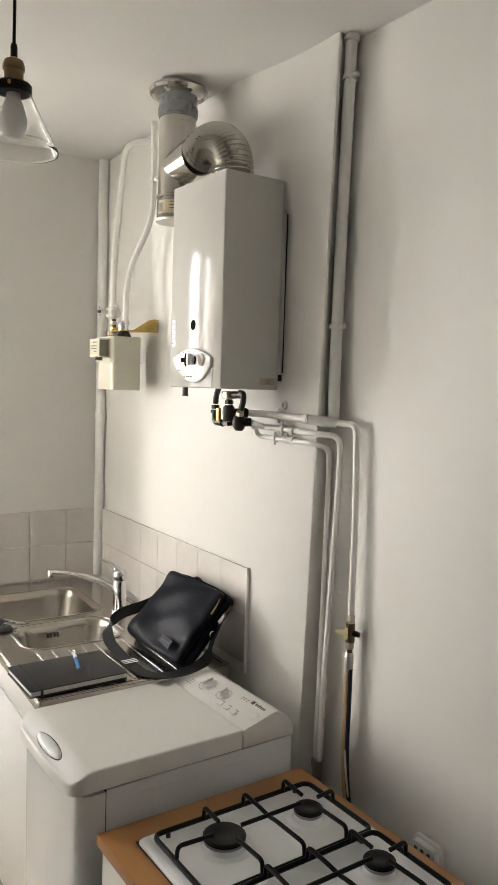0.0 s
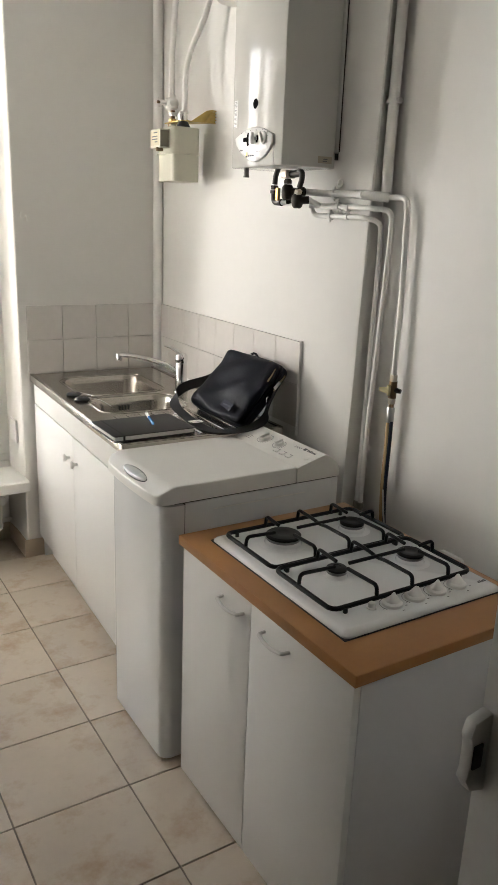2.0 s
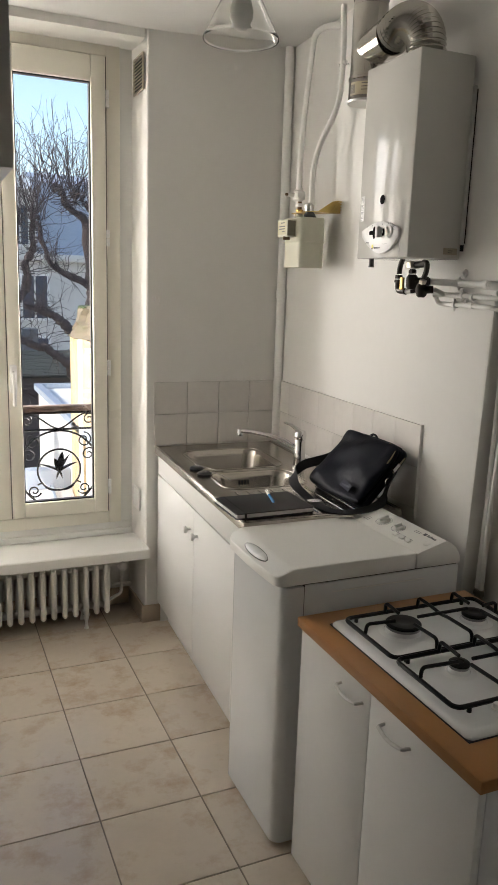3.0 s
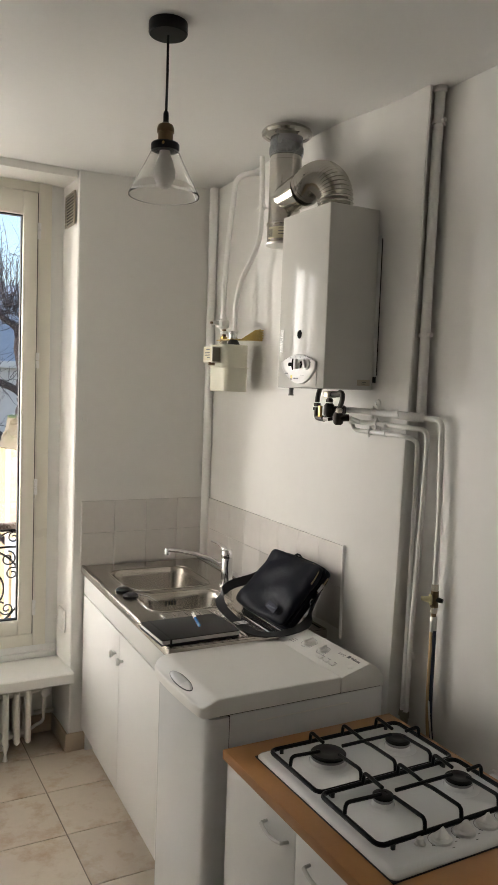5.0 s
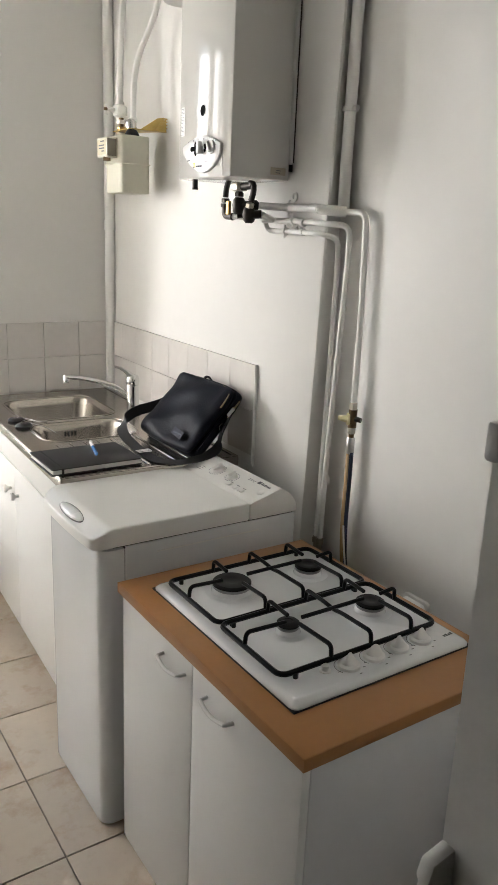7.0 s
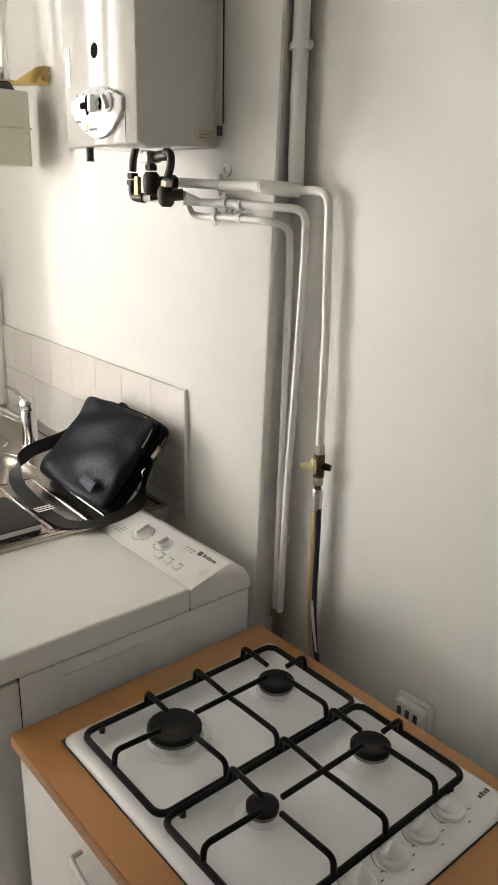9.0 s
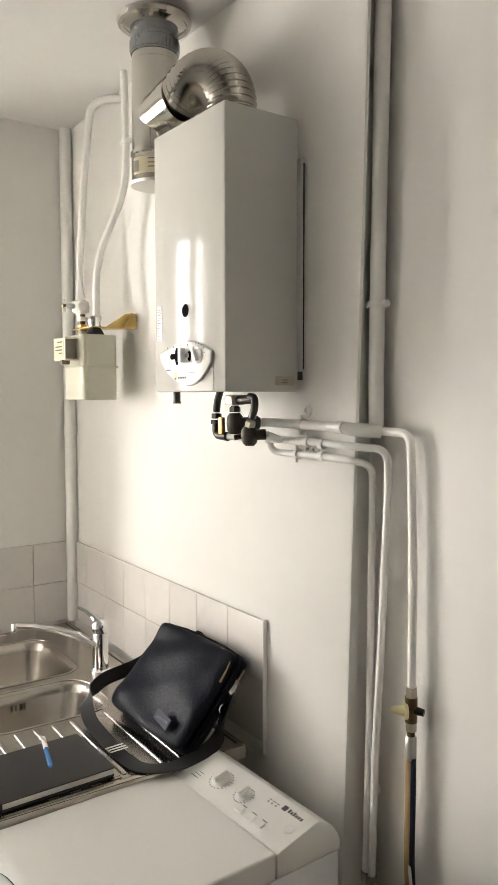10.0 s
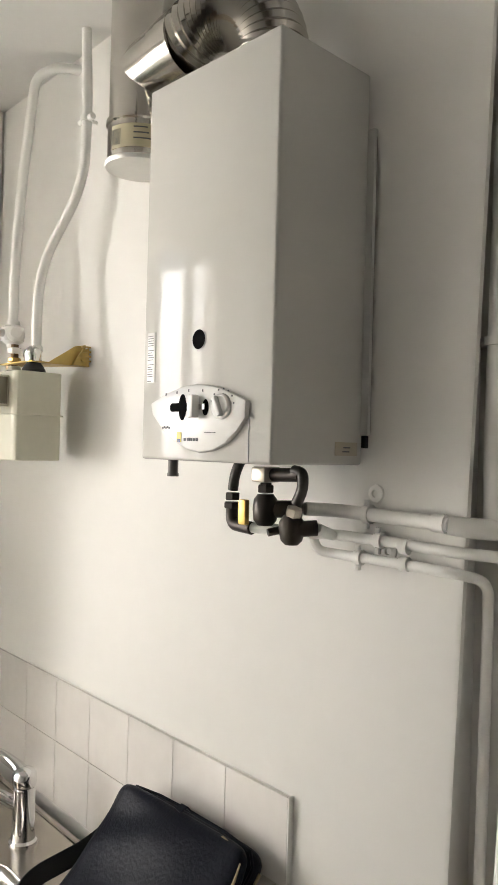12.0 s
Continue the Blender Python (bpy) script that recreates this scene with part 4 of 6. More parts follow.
part("puller", ribbon([on_bag(-1.03, 0.80, 0.045), on_bag(-1.10, 0.76, 0.035), on_bag(-1.13, 0.66, 0.03)], bn, 0.012, 0.003, 0.005), CHROME, bag, "polished steel zip puller")
patch = part("patch", ribbon([on_bag(-0.50, 0.11, -0.012), on_bag(-0.51, 0.16, -0.014), on_bag(-0.52, 0.21, -0.015)], bx_, 0.070, 0.002, 0), material("patch_leather", (0.006, 0.008, 0.022), 0.5, spec=0.15, var=0.1), bag, "dark blue leather patch")
bm = B()
for i in range(8):
    c = on_bag(-0.66 + 0.0 + (7 - i) * 0.035 + 0.02, 0.155, -0.0155)
    q = [c + bx_ * a + bu * b for a, b in ((-0.002, -0.003), (0.002, -0.003), (0.002, 0.003), (-0.002, 0.003))]
    bm.faces.new([bm.verts.new(p) for p in q])
part("mark", bm, material("patch_print", (0.04, 0.05, 0.08), 0.5), patch, "embossed unreadable lettering")
part("tab", ribbon([on_bag(0.0, 1.03, 0.02), on_bag(-0.03, 1.035, 0.0), on_bag(-0.02, 0.985, -0.006)], bx_, 0.016, 0.003, 0.004), LEATHER, bag)
part("strap", ribbon([on_bag(0.97, 0.74, 0.05), on_bag(1.06, 0.50, 0.035), Vector((1.325, 2.418, 0.978)), Vector((1.275, 2.400, 0.945)), Vector((1.245, 2.32, 0.925)), Vector((1.245, 2.20, 0.906)), Vector((1.243, 2.12, 0.904)), Vector((1.25, 2.045, 0.904)), Vector((1.31, 2.008, 0.905)), Vector((1.38, 2.012, 0.910)), Vector((1.44, 2.015, 0.928)), on_bag(-1.04, 0.45, 0.06), on_bag(-1.03, 0.70, 0.05)],
     [(0.2, 0.2, 1), (0.4, 0.2, 1), (0.7, 0.3, 0.7), (1, 0.1, 0.25), (1, 0, 0.1), (1, 0, 0.1), (0.7, 0.7, 0.1), (0, 1, 0.3), (0.2, 0.6, 0.7), (0.6, 0.3, 0.7)], 0.036, 0.003, 0.05), WEBBING, bag, "wide black webbing strap")
bm = B()
tube(bm, [Vector((1.245, 2.16, 0.911)) + Vector((a, b, 0)) for a, b in ((-0.023, -0.012), (0.023, -0.012), (0.023, 0.012), (-0.023, 0.012), (-0.023, -0.012))], 0.0022, 8)
tube(bm, [(1.222, 2.158, 0.912), (1.268, 2.158, 0.912)], 0.0022, 8)
part("buckle", bm, CHROME, bag, "polished steel strap buckle")
part("ring", tube(B(), [on_bag(-1.04, 0.52, 0.05) + Vector((0.010 * math.sin(a * 0.7), 0, 0.012 * math.cos(a * 0.7))) for a in range(10)], 0.0022, 8), CHROME, bag, "steel ring")

# ---- water heater ----
heater = thing("water_heater", (1.46, 2.01, 1.757), "white wall-hung gas water heater on the chimney breast", "water heater")
K0, K1, KZ0, KZ1, KX = 1.864, 2.158, 1.758, 2.354, 1.360
part("casing", box(B(), (KX, K0, KZ0), (1.558, K1, KZ1), 0.0045, 3), PANEL_GREY, heater)
part("back_plate", box(B(), (1.553, K0 - 0.013, KZ0 + 0.045), (1.5605, K1 + 0.010, KZ1 - 0.085), 0.001), material("grey_back_plate", (0.55, 0.55, 0.52), 0.4, metal=0.2, var=0.03), heater, "grey wall plate")
# Dark box in place of the shadow between wall plate and wall.
part("wall_hanger", box(B(), (1.5605, K0 - 0.006, KZ0 + 0.050), (1.5745, K1 - 0.01, KZ1 - 0.092), 0.001), DARK, heater, "dark filler standing in for the shaded gap behind the plate")
part("clamp", box(B(), (1.556, K0 - 0.006, KZ0 + 0.026), (1.566, K0 + 0.001, KZ0 + 0.050), 0.001), DARK, heater, "black clamp")
hole = lathe(B(), [(0.0165, 0.0), (0.0162, 0.0012), (0.0148, 0.0012), (0.0148, -0.0)], (KX, 2.020, 1.940), (-1, 0, 0), 24, closed=False)
HOLE = material("dark_hole", (0.004, 0.004, 0.004), 0.9, spec=0.05)
part("viewing_ring", hole, PANEL_GREY, heater)
part("viewing_hole", lathe(B(), [(0.0150, 0.0008), (0.0, 0.0010)], (KX, 2.020, 1.940), (-1, 0, 0), 20, closed=False), HOLE, heater, "black viewing hole")
# shield-shaped control fascia
top = []
for i in range(13):
    s = i / 12
    top.append((2.125 - 0.218 * s, 1.846 + 0.026 * math.sin(math.pi * s) + 0.000 * s))
bot = [(1.908, 1.822), (1.925, 1.803), (1.948, 1.786), (1.975, 1.775), (2.005, 1.771), (2.035, 1.776), (2.065, 1.788), (2.095, 1.806), (2.120, 1.828)]
bm = prism(B(), top + bot, "x", KX - 0.009, KX + 0.001, 0.003)
fas = part("control_fascia", bm, material("fascia_plastic", (0.70, 0.69, 0.66), 0.34, var=0.01), heater, "raised shield-shaped fascia")
XF = KX - 0.009
part("seam", box(B(), (KX - 0.0012, 1.9075, KZ0 + 0.002), (KX + 0.0005, 1.9085, 1.822)), CARCASS, heater, "thin seam")
bm = prism(B(), rounded(2.030, 1.832, 2.074, 1.845, 0.006, 4), "x", XF - 0.0006, XF + 0.001)
part("slot", bm, HOLE, fas, "black slider slot")
bm = prism(B(), [(2.044 + 0.009 * math.cos(2 * math.pi * i / 20), 1.8385 + 0.020 * math.sin(2 * math.pi * i / 20)) for i in range(20)], "x", XF - 0.0005, XF + 0.001)
part("slot", bm, HOLE, fas, "black oval opening")
part("slider", box(B(), (XF - 0.004, 1.990, 1.834), (XF - 0.0005, 2.028, 1.843), 0.001), CHROME, fas, "bright slider bar")
part("slider_grip", box(B(), (XF - 0.017, 2.001, 1.822), (XF - 0.003, 2.015, 1.856), 0.003), PORCELAIN, fas, "white slider grip")
part("slot", prism(B(), [(1.991 + 0.007 * math.cos(2 * math.pi * i / 16), 1.8375 + 0.012 * math.sin(2 * math.pi * i / 16)) for i in range(16)], "x", XF - 0.0005, XF + 0.001), HOLE, fas, "black opening")
dial = part("dial", lathe(B(), [(0.019, 0), (0.0185, 0.004), (0.016, 0.006), (0, 0.006)], (XF, 1.955, 1.838), (-1, 0, 0), 28), PORCELAIN, fas, "white temperature dial")
bm = B()
prism(bm, [(-0.015, -0.004), (0.015, -0.004), (0.015, 0.004), (-0.015, 0.004)], "x", -0.014, -0.005, 0.002)
bmesh.ops.rotate(bm, verts=bm.verts, cent=(0, 0, 0), matrix=Matrix.Rotation(radians(62), 3, "X"))
bmesh.ops.translate(bm, verts=bm.verts, vec=(XF, 1.955, 1.838))
part("grip", bm, PORCELAIN, dial)
bm = B()
for i in range(7):
    a = radians(200 + i * 25) - math.pi * 1.0
    box(bm, (XF - 0.0006, 1.955 + 0.0245 * math.cos(a) - 0.0012, 1.838 + 0.0255 * math.sin(a) - 0.0012), (XF + 0.0005, 1.955 + 0.0245 * math.cos(a) + 0.0012, 1.838 + 0.0255 * math.sin(a) + 0.0012))
part("scale", bm, PRINT, dial, "printed scale")
bm = B()
for y in (2.058, 2.030, 1.998, 2.085):
    box(bm, (XF - 0.0006, y - 0.001, 1.862 - abs(y - 2.02) * 0.08), (XF + 0.0005, y + 0.001, 1.866 - abs(y - 2.02) * 0.08))
box(bm, (XF - 0.0006, 1.968, 1.8005), (XF + 0.0005, 1.992, 1.8015))
part("mark", bm, PRINT, fas, "printed marks")


def text(name, body, size, at, facing, parent, mat, label, align="LEFT", turn=None):
    """Flat raised lettering, as a mesh; facing: 'x' reads from -x, 'y' from -y."""
    cu = bpy.data.curves.new(name, "FONT")
    cu.body, cu.size, cu.extrude, cu.align_x = body, size, 0.0002, align
    tmp = bpy.data.objects.new(name, cu)
    me = bpy.data.meshes.new_from_object(tmp)
    bpy.data.objects.remove(tmp)
    bpy.data.curves.remove(cu)
    bm = B()
    bm.from_mesh(me)
    bpy.data.meshes.remove(me)
    m = turn if turn is not None else (Matrix(((0, 0, -1), (-1, 0, 0), (0, 1, 0))) if facing == "x" else Matrix(((1, 0, 0), (0, 0, -1), (0, 1, 0))))
    bmesh.ops.transform(bm, matrix=Matrix.Translation(at) @ m.to_4x4(), verts=bm.verts)
    return part(name, bm, mat, parent, label)


part("badge", box(B(), (XF - 0.0008, 2.045, 1.786), (XF + 0.0005, 2.055, 1.801)), material("badge_yellow", (0.75, 0.62, 0.08), 0.4), fas, "small yellow badge")
part("badge", box(B(), (XF - 0.0012, 2.0465, 1.786), (XF + 0.0005, 2.0535, 1.791)), material("badge_blue", (0.03, 0.05, 0.12), 0.4), fas, "small dark blue badge")
bm = B()
for i, w in enumerate((0.003, 0.0015, 0.003, 0.003, 0.002, 0.003, 0.002, 0.003)):
    box(bm, (XF - 0.0007, 2.039 - i * 0.0042 - w, 1.788), (XF + 0.0005, 2.039 - i * 0.0042, 1.7925))
part("mark", bm, PRINT, fas, "dark printed bars")
bm = B()
for i in range(5):
    box(bm, (XF - 0.0007, 2.092 - i * 0.004 - 0.0026, 1.806 + 0.001 * (i % 2)), (XF + 0.0005, 2.092 - i * 0.004, 1.809 + 0.001 * (i % 2)))
part("mark", bm, PRINT, fas, "grey printed bars")
part("text_strip", box(B(), (KX - 0.0008, 2.127, 1.880), (KX + 0.001, 2.147, 1.960), 0.0002), PORCELAIN, heater, "white instruction label")
bm = B()
random.seed(5)
for i in range(20):
    z = 1.955 - i * 0.0038
    if i in (5, 11, 18):
        continue
    box(bm, (KX - 0.0012, 2.145 - 0.016 * random.uniform(0.55, 0.95), z - 0.0011), (KX - 0.0006, 2.1455, z))
part("mark", bm, PRINT, heater, "small printed lines")
part("rating_label", box(B(), (1.493, K0 - 0.0008, 1.772), (1.545, K0 + 0.001, 1.792), 0.0002), material("label_taupe", (0.42, 0.37, 0.28), 0.45), heater, "taupe rating label")
bm = B()
for x0, x1, z in ((1.512, 1.528, 1.784), (1.510, 1.526, 1.778)):
    box(bm, (x0, K0 - 0.0012, z - 0.001), (x1, K0 - 0.0006, z + 0.001))
part("mark", bm, PRINT, heater, "small printed lines")
part("drain_stub", lathe(B(), [(0.0085, 0.012), (0.0085, -0.022), (0.0095, -0.022), (0.0095, -0.027), (0.0, -0.027)], (1.392, 2.115, KZ0)), material("grey_stub", (0.16, 0.15, 0.14), 0.45, var=0.1), heater, "dark stub under the casing")

# valves under the heater
valves = thing("valve_group", (1.46, 1.97, 1.66), "dark bronze valves and flexible hoses under the water heater", "valves")
BRONZE = material("dark_bronze", (0.045, 0.038, 0.032), 0.42, metal=0.6, var=0.2)
BRAID = material("braided_hose", (0.06, 0.055, 0.05), 0.45, metal=0.5, var=0.25, fine=600)
NICKEL = material("nickel_nut", (0.42, 0.38, 0.32), 0.3, metal=1.0, var=0.1)


def nut(at, axis, r, h, mat, parent, name="nut", label="hexagonal nut"):
    return part(name, lathe(B(), [(r * 0.92, 0), (r, h * 0.15), (r, h * 0.85), (r * 0.92, h)], at, axis, 6), mat, parent, label, smooth=20)


part("hose", tube(B(), [(1.455, 2.022, 1.762), (1.455, 2.036, 1.738), (1.456, 2.041, 1.712)], 0.0085, 12, round_to=0.02), BRAID, valves, "short braided hose")
nut((1.456, 2.041, 1.696), (0, 0, 1), 0.0125, 0.012, BRONZE, valves)
nut((1.456, 2.041, 1.683), (0, 0, 1), 0.0145, 0.010, BRONZE, valves)
part("elbow", tube(B(), [(1.456, 2.041, 1.685), (1.456, 2.041, 1.658), (1.456, 1.995, 1.655)], 0.0105, 12, round_to=0.014), BRONZE, valves)
lev = part("lever", box(B(), (1.437, 1.992, 1.661), (1.447, 2.008, 1.700), 0.002), BRASS, valves, "yellow brass shut-off lever")
part("pipe", tube(B(), [(1.458, 1.997, 1.656), (1.475, 1.935, 1.656)], 0.0085, 12), GLOSS, valves, "white painted pipe")
part("tee", box(B(), (1.440, 1.955, 1.728), (1.478, 1.985, 1.752), 0.004), NICKEL, valves, "nickel tee piece")
part("pipe", tube(B(), [(1.46, 1.955, 1.740), (1.46, 1.900, 1.742)], 0.0105, 12), BRONZE, valves)
nut((1.459, 1.970, 1.712), (0, 0, 1), 0.0135, 0.012, BRONZE, valves)
nut((1.459, 1.970, 1.727), (0, 0, -1), 0.010, 0.006, BRONZE, valves)
part("valve_body", lathe(B(), [(0.012, -0.026), (0.018, -0.018), (0.0195, 0.0), (0.018, 0.014), (0.012, 0.022)], (1.459, 1.970, 1.688), (0, 0, 1), 16), BRONZE, valves)
part("branch", tube(B(), [(1.462, 1.965, 1.687), (1.49, 1.935, 1.688)], 0.0135, 12), BRONZE, valves)
nut((1.488, 1.937, 1.688), (0.5, -0.86, 0), 0.0165, 0.012, BRONZE, valves)
part("hose", tube(B(), [(1.458, 1.912, 1.748), (1.458, 1.894, 1.746), (1.458, 1.893, 1.722), (1.458, 1.905, 1.700)], 0.0085, 12, round_to=0.012), BRAID, valves, "short braided hose")
nut((1.458, 1.912, 1.680), (0.0, -0.35, 1), 0.0125, 0.014, NICKEL, valves, label="nickel nut")
part("valve_body", lathe(B(), [(0.010, -0.026), (0.016, -0.020), (0.020, -0.004), (0.019, 0.008), (0.012, 0.018)], (1.460, 1.915, 1.664), (0, 0, 1), 16), BRONZE, valves)
part("stem", tube(B(), [(1.455, 1.928, 1.660), (1.435, 1.940, 1.655)], 0.006, 10), BRONZE, valves)
part("branch", tube(B(), [(1.462, 1.905, 1.662), (1.485, 1.888, 1.664)], 0.012, 12), BRONZE, valves)
part("pipe", tube(B(), [(1.485, 1.888, 1.664), (1.53, 1.895, 1.650)], 0.0085, 12), GLOSS, valves, "white painted pipe")

# ---- pipes on the chimney breast and in the recess ----
PAINT = GLOSS


def clip_at(parent, at, wall_x, r, ears="z"):
    x, y, z = at
    bm = B()
    lathe(bm, [(r + 0.004, -0.006), (r + 0.004, 0.006)], at, (0, 1, 0) if ears == "z" else (0, 0, 1), 14)
    c = part("clip", bm, PAINT, parent, "painted pipe clip")
    if ears == "z":
        part("screw", tube(B(), [(x - 0.004, y, z + r + 0.002), (x - 0.004, y, z + r + 0.011)], 0.0045, 8), PAINT, c)
        part("screw", tube(B(), [(x - 0.004, y, z - r - 0.011), (x - 0.004, y, z - r - 0.002)], 0.0045, 8), PAINT, c)
    else:
        part("screw", tube(B(), [(x - 0.002, y + r + 0.002, z), (x - 0.002, y + r + 0.016, z)], 0.0075, 8), PAINT, c)
        part("screw", tube(B(), [(x - 0.002, y - r - 0.016, z), (x - 0.002, y - r - 0.002, z)], 0.0075, 8), PAINT, c)
    part("stem", tube(B(), [(x, y, z), (min(wall_x + 0.002, x + r + 0.014), y, z)], 0.004, 8), PAINT, c)
    return c


riser = thing("riser_pipe", (1.61, 1.660, 1.67), "white painted riser pipe running up the wall recess to the ceiling", "pipe")
part("pipe", tube(B(), [(1.605, 1.668, 1.668), (1.605, 1.670, 1.80), (1.604, 1.664, 2.2), (1.605, 1.654, H - 0.002)], 0.0160, 16), PAINT, riser)
clip_at(riser, (1.604, 1.668, 1.936), XR, 0.0160, "y")
clip_at(riser, (1.605, 1.656, 2.585), XR, 0.0160, "y")
part("collar", lathe(B(), [(0.022, 0), (0.022, 0.012), (0.018, 0.016)], (1.605, 1.655, ceiling_z(1.605, 1.655)), (0, 0, -1), 18), PAINT, riser)

gas = thing("gas_pipe", (1.60, 1.60, 1.1), "white painted gas pipe from the heater down to the gas tap", "pipe")
part("pipe", tube(B(), [(1.500, 1.925, 1.689), (1.546, 1.90, 1.687), (1.553, 1.80, 1.684), (1.556, 1.71, 1.682)], 0.0105, 14, round_to=0.03), PAINT, gas)
part("joint", tube(B(), [(1.556, 1.735, 1.683), (1.557, 1.715, 1.682)], 0.0135, 14), PAINT, gas)
part("joint", tube(B(), [(1.557, 1.712, 1.681), (1.575, 1.68, 1.678), (1.605, 1.655, 1.676)], [0.0135, 0.0145, 0.0150], 14), PAINT, gas, "thick uneven painted joint")
part("pipe", tube(B(), [(1.603, 1.655, 1.676), (1.609, 1.578, 1.674), (1.609, 1.568, 1.40), (1.606, 1.566, 1.150)], 0.0086, 14, round_to=0.028), PAINT, gas)
clip_at(gas, (1.553, 1.845, 1.685), 1.568, 0.0105)

for k, (pts, rr, cl) in enumerate((
    ([(1.520, 1.935, 1.650), (1.548, 1.90, 1.649), (1.552, 1.80, 1.648), (1.560, 1.70, 1.644), (1.602, 1.632, 1.640), (1.603, 1.632, 1.56), (1.600, 1.646, 1.20), (1.600, 1.658, 1.0), (1.600, 1.665, 0.72)], 0.0082, (1.551, 1.822, 1.6485)),
    ([(1.528, 1.935, 1.652), (1.536, 1.930, 1.622), (1.550, 1.905, 1.619), (1.552, 1.80, 1.619), (1.554, 1.694, 1.616), (1.596, 1.670, 1.605), (1.601, 1.673, 1.54), (1.601, 1.677, 1.1), (1.601, 1.684, 0.72)], 0.0078, (1.551, 1.858, 1.619)))):
    t_ = thing("water_pipe", (1.60, 1.67, 0.72), "thin white painted water pipe bending down into the recess", "pipe", "water pipes from the heater")
    part("pipe", tube(B(), pts, rr, 12, round_to=0.03), PAINT, t_)
    clip_at(t_, cl, 1.568, rr)
    part("joint", tube(B(), [(1.552, 1.785, pts[3][2] + 0.0), (1.553, 1.772, pts[3][2])], rr + 0.003, 12), PAINT, t_)
    foot_y = pts[-1][1]
    nut((1.601, foot_y, 0.700), (0, 0, 1), 0.0125, 0.018, NICKEL, t_, label="nickel nut")
    part("stub", tube(B(), [(1.601, foot_y, 0.702), (1.601, foot_y, 0.60), (1.62, foot_y, 0.40)], 0.0075, 12), NICKEL, t_, "dull nickel stub")
    if k == 0:
        part("wall_rose", lathe(B(), [(0.016, 0), (0.016, 0.003), (0.008, 0.012), (0.0, 0.013)], (XR, 1.688, 0.896), (-1, 0, 0), 16), PAINT, t_, "painted wall rose")
for y, z in ((1.842, 1.716), (1.815, 1.632)):
    r_ = single("wall_plug", lathe(B(), [(0.014, 0), (0.013, 0.004), (0.006, 0.0065), (0.005, 0.003), (0, 0.003)], (1.569, y, z), (-1, 0, 0), 16), PAINT, (1.569, y, z), "painted-over wall plug between the pipes", "wall plug", "old wall plugs")

tapg = thing("gas_tap", (1.605, 1.565, 1.08), "bronze gas tap with a yellowed handle in the recess", "gas tap")
nut((1.606, 1.566, 1.142), (0, 0, 1), 0.0125, 0.022, NICKEL, tapg, label="nickel nut")
part("valve_body", tube(B(), [(1.606, 1.566, 1.092), (1.606, 1.566, 1.144)], 0.0125, 14), OLDBRASS, tapg)
part("branch", tube(B(), [(1.606, 1.566, 1.118), (1.612, 1.550, 1.117), (1.616, 1.541, 1.116)], [0.009, 0.008, 0.007], 12), BRONZE, tapg)
bm = B()
tube(bm, [(1.598, 1.570, 1.116), (1.592, 1.574, 1.116)], 0.017, 16)
tube(bm, [(1.593, 1.572, 1.116), (1.582, 1.583, 1.117), (1.574, 1.591, 1.118)], [0.014, 0.011, 0.008], 12, flat=0.75)
part("handle", bm, YELLOWED, tapg, "yellowed plastic handle")
nut((1.606, 1.566, 1.074), (0, 0, 1), 0.0125, 0.018, NICKEL, tapg, label="nickel nut")
part("neck", tube(B(), [(1.606, 1.566, 1.062), (1.606, 1.566, 1.076)], 0.008, 12), OLDBRASS, tapg)
hose = thing("gas_hose", (1.60, 1.55, 0.6), "tan and dark blue gas hose hanging behind the worktop", "hose")
part("ferrule", lathe(B(), [(0.011, 0), (0.0118, 0.002), (0.0118, 0.045), (0.010, 0.048)], (1.606, 1.566, 1.015), n=18), material("crimped_steel", (0.55, 0.54, 0.52), 0.3, metal=1.0, var=0.1), hose, "crimped steel ferrule")
hp = [(1.606, 1.566, 1.02), (1.606, 1.566, 0.92), (1.604, 1.566, 0.80), (1.602, 1.556, 0.70), (1.60, 1.535, 0.62), (1.58, 1.50, 0.50), (1.56, 1.46, 0.40)]
part("tube", tube(B(), fillet(hp, 0.08), 0.0105, 14), HOSE, hose, "tan rubber tube")
hq = [(x - 0.001, y - 0.0075, z) for x, y, z in hp]
part("stripe", tube(B(), fillet(hq, 0.08), 0.0066, 10), HOSEBLUE, hose, "dark blue band")
part("label", ribbon([(1.594, 1.556, 0.80), (1.592, 1.545, 0.74), (1.590, 1.530, 0.68)], (0.3, 1, 0.2), 0.012, 0.0008, 0.02), PORCELAIN, hose, "curled white label")

socket = thing("junction_box", (XR, 1.275, 0.62), "white plastic wall socket box with rounded corners behind the worktop", "socket")
bm = prism(B(), rounded(1.232, 0.622, 1.322, 0.686, 0.012, 5), "x", XR - 0.012, XR, 0.002)
part("base", bm, PORCELAIN, socket)
bm = prism(B(), rounded(1.240, 0.629, 1.314, 0.679, 0.010, 5), "x", XR - 0.030, XR - 0.012, 0.004)
part("cover", bm, PORCELAIN, socket)
for y in (1.258, 1.278, 1.298):
    part("slot", prism(B(), rounded(y - 0.005, 0.640, y + 0.005, 0.668, 0.003, 3), "x", XR - 0.0308, XR - 0.029), PRINT, socket, "dark opening")

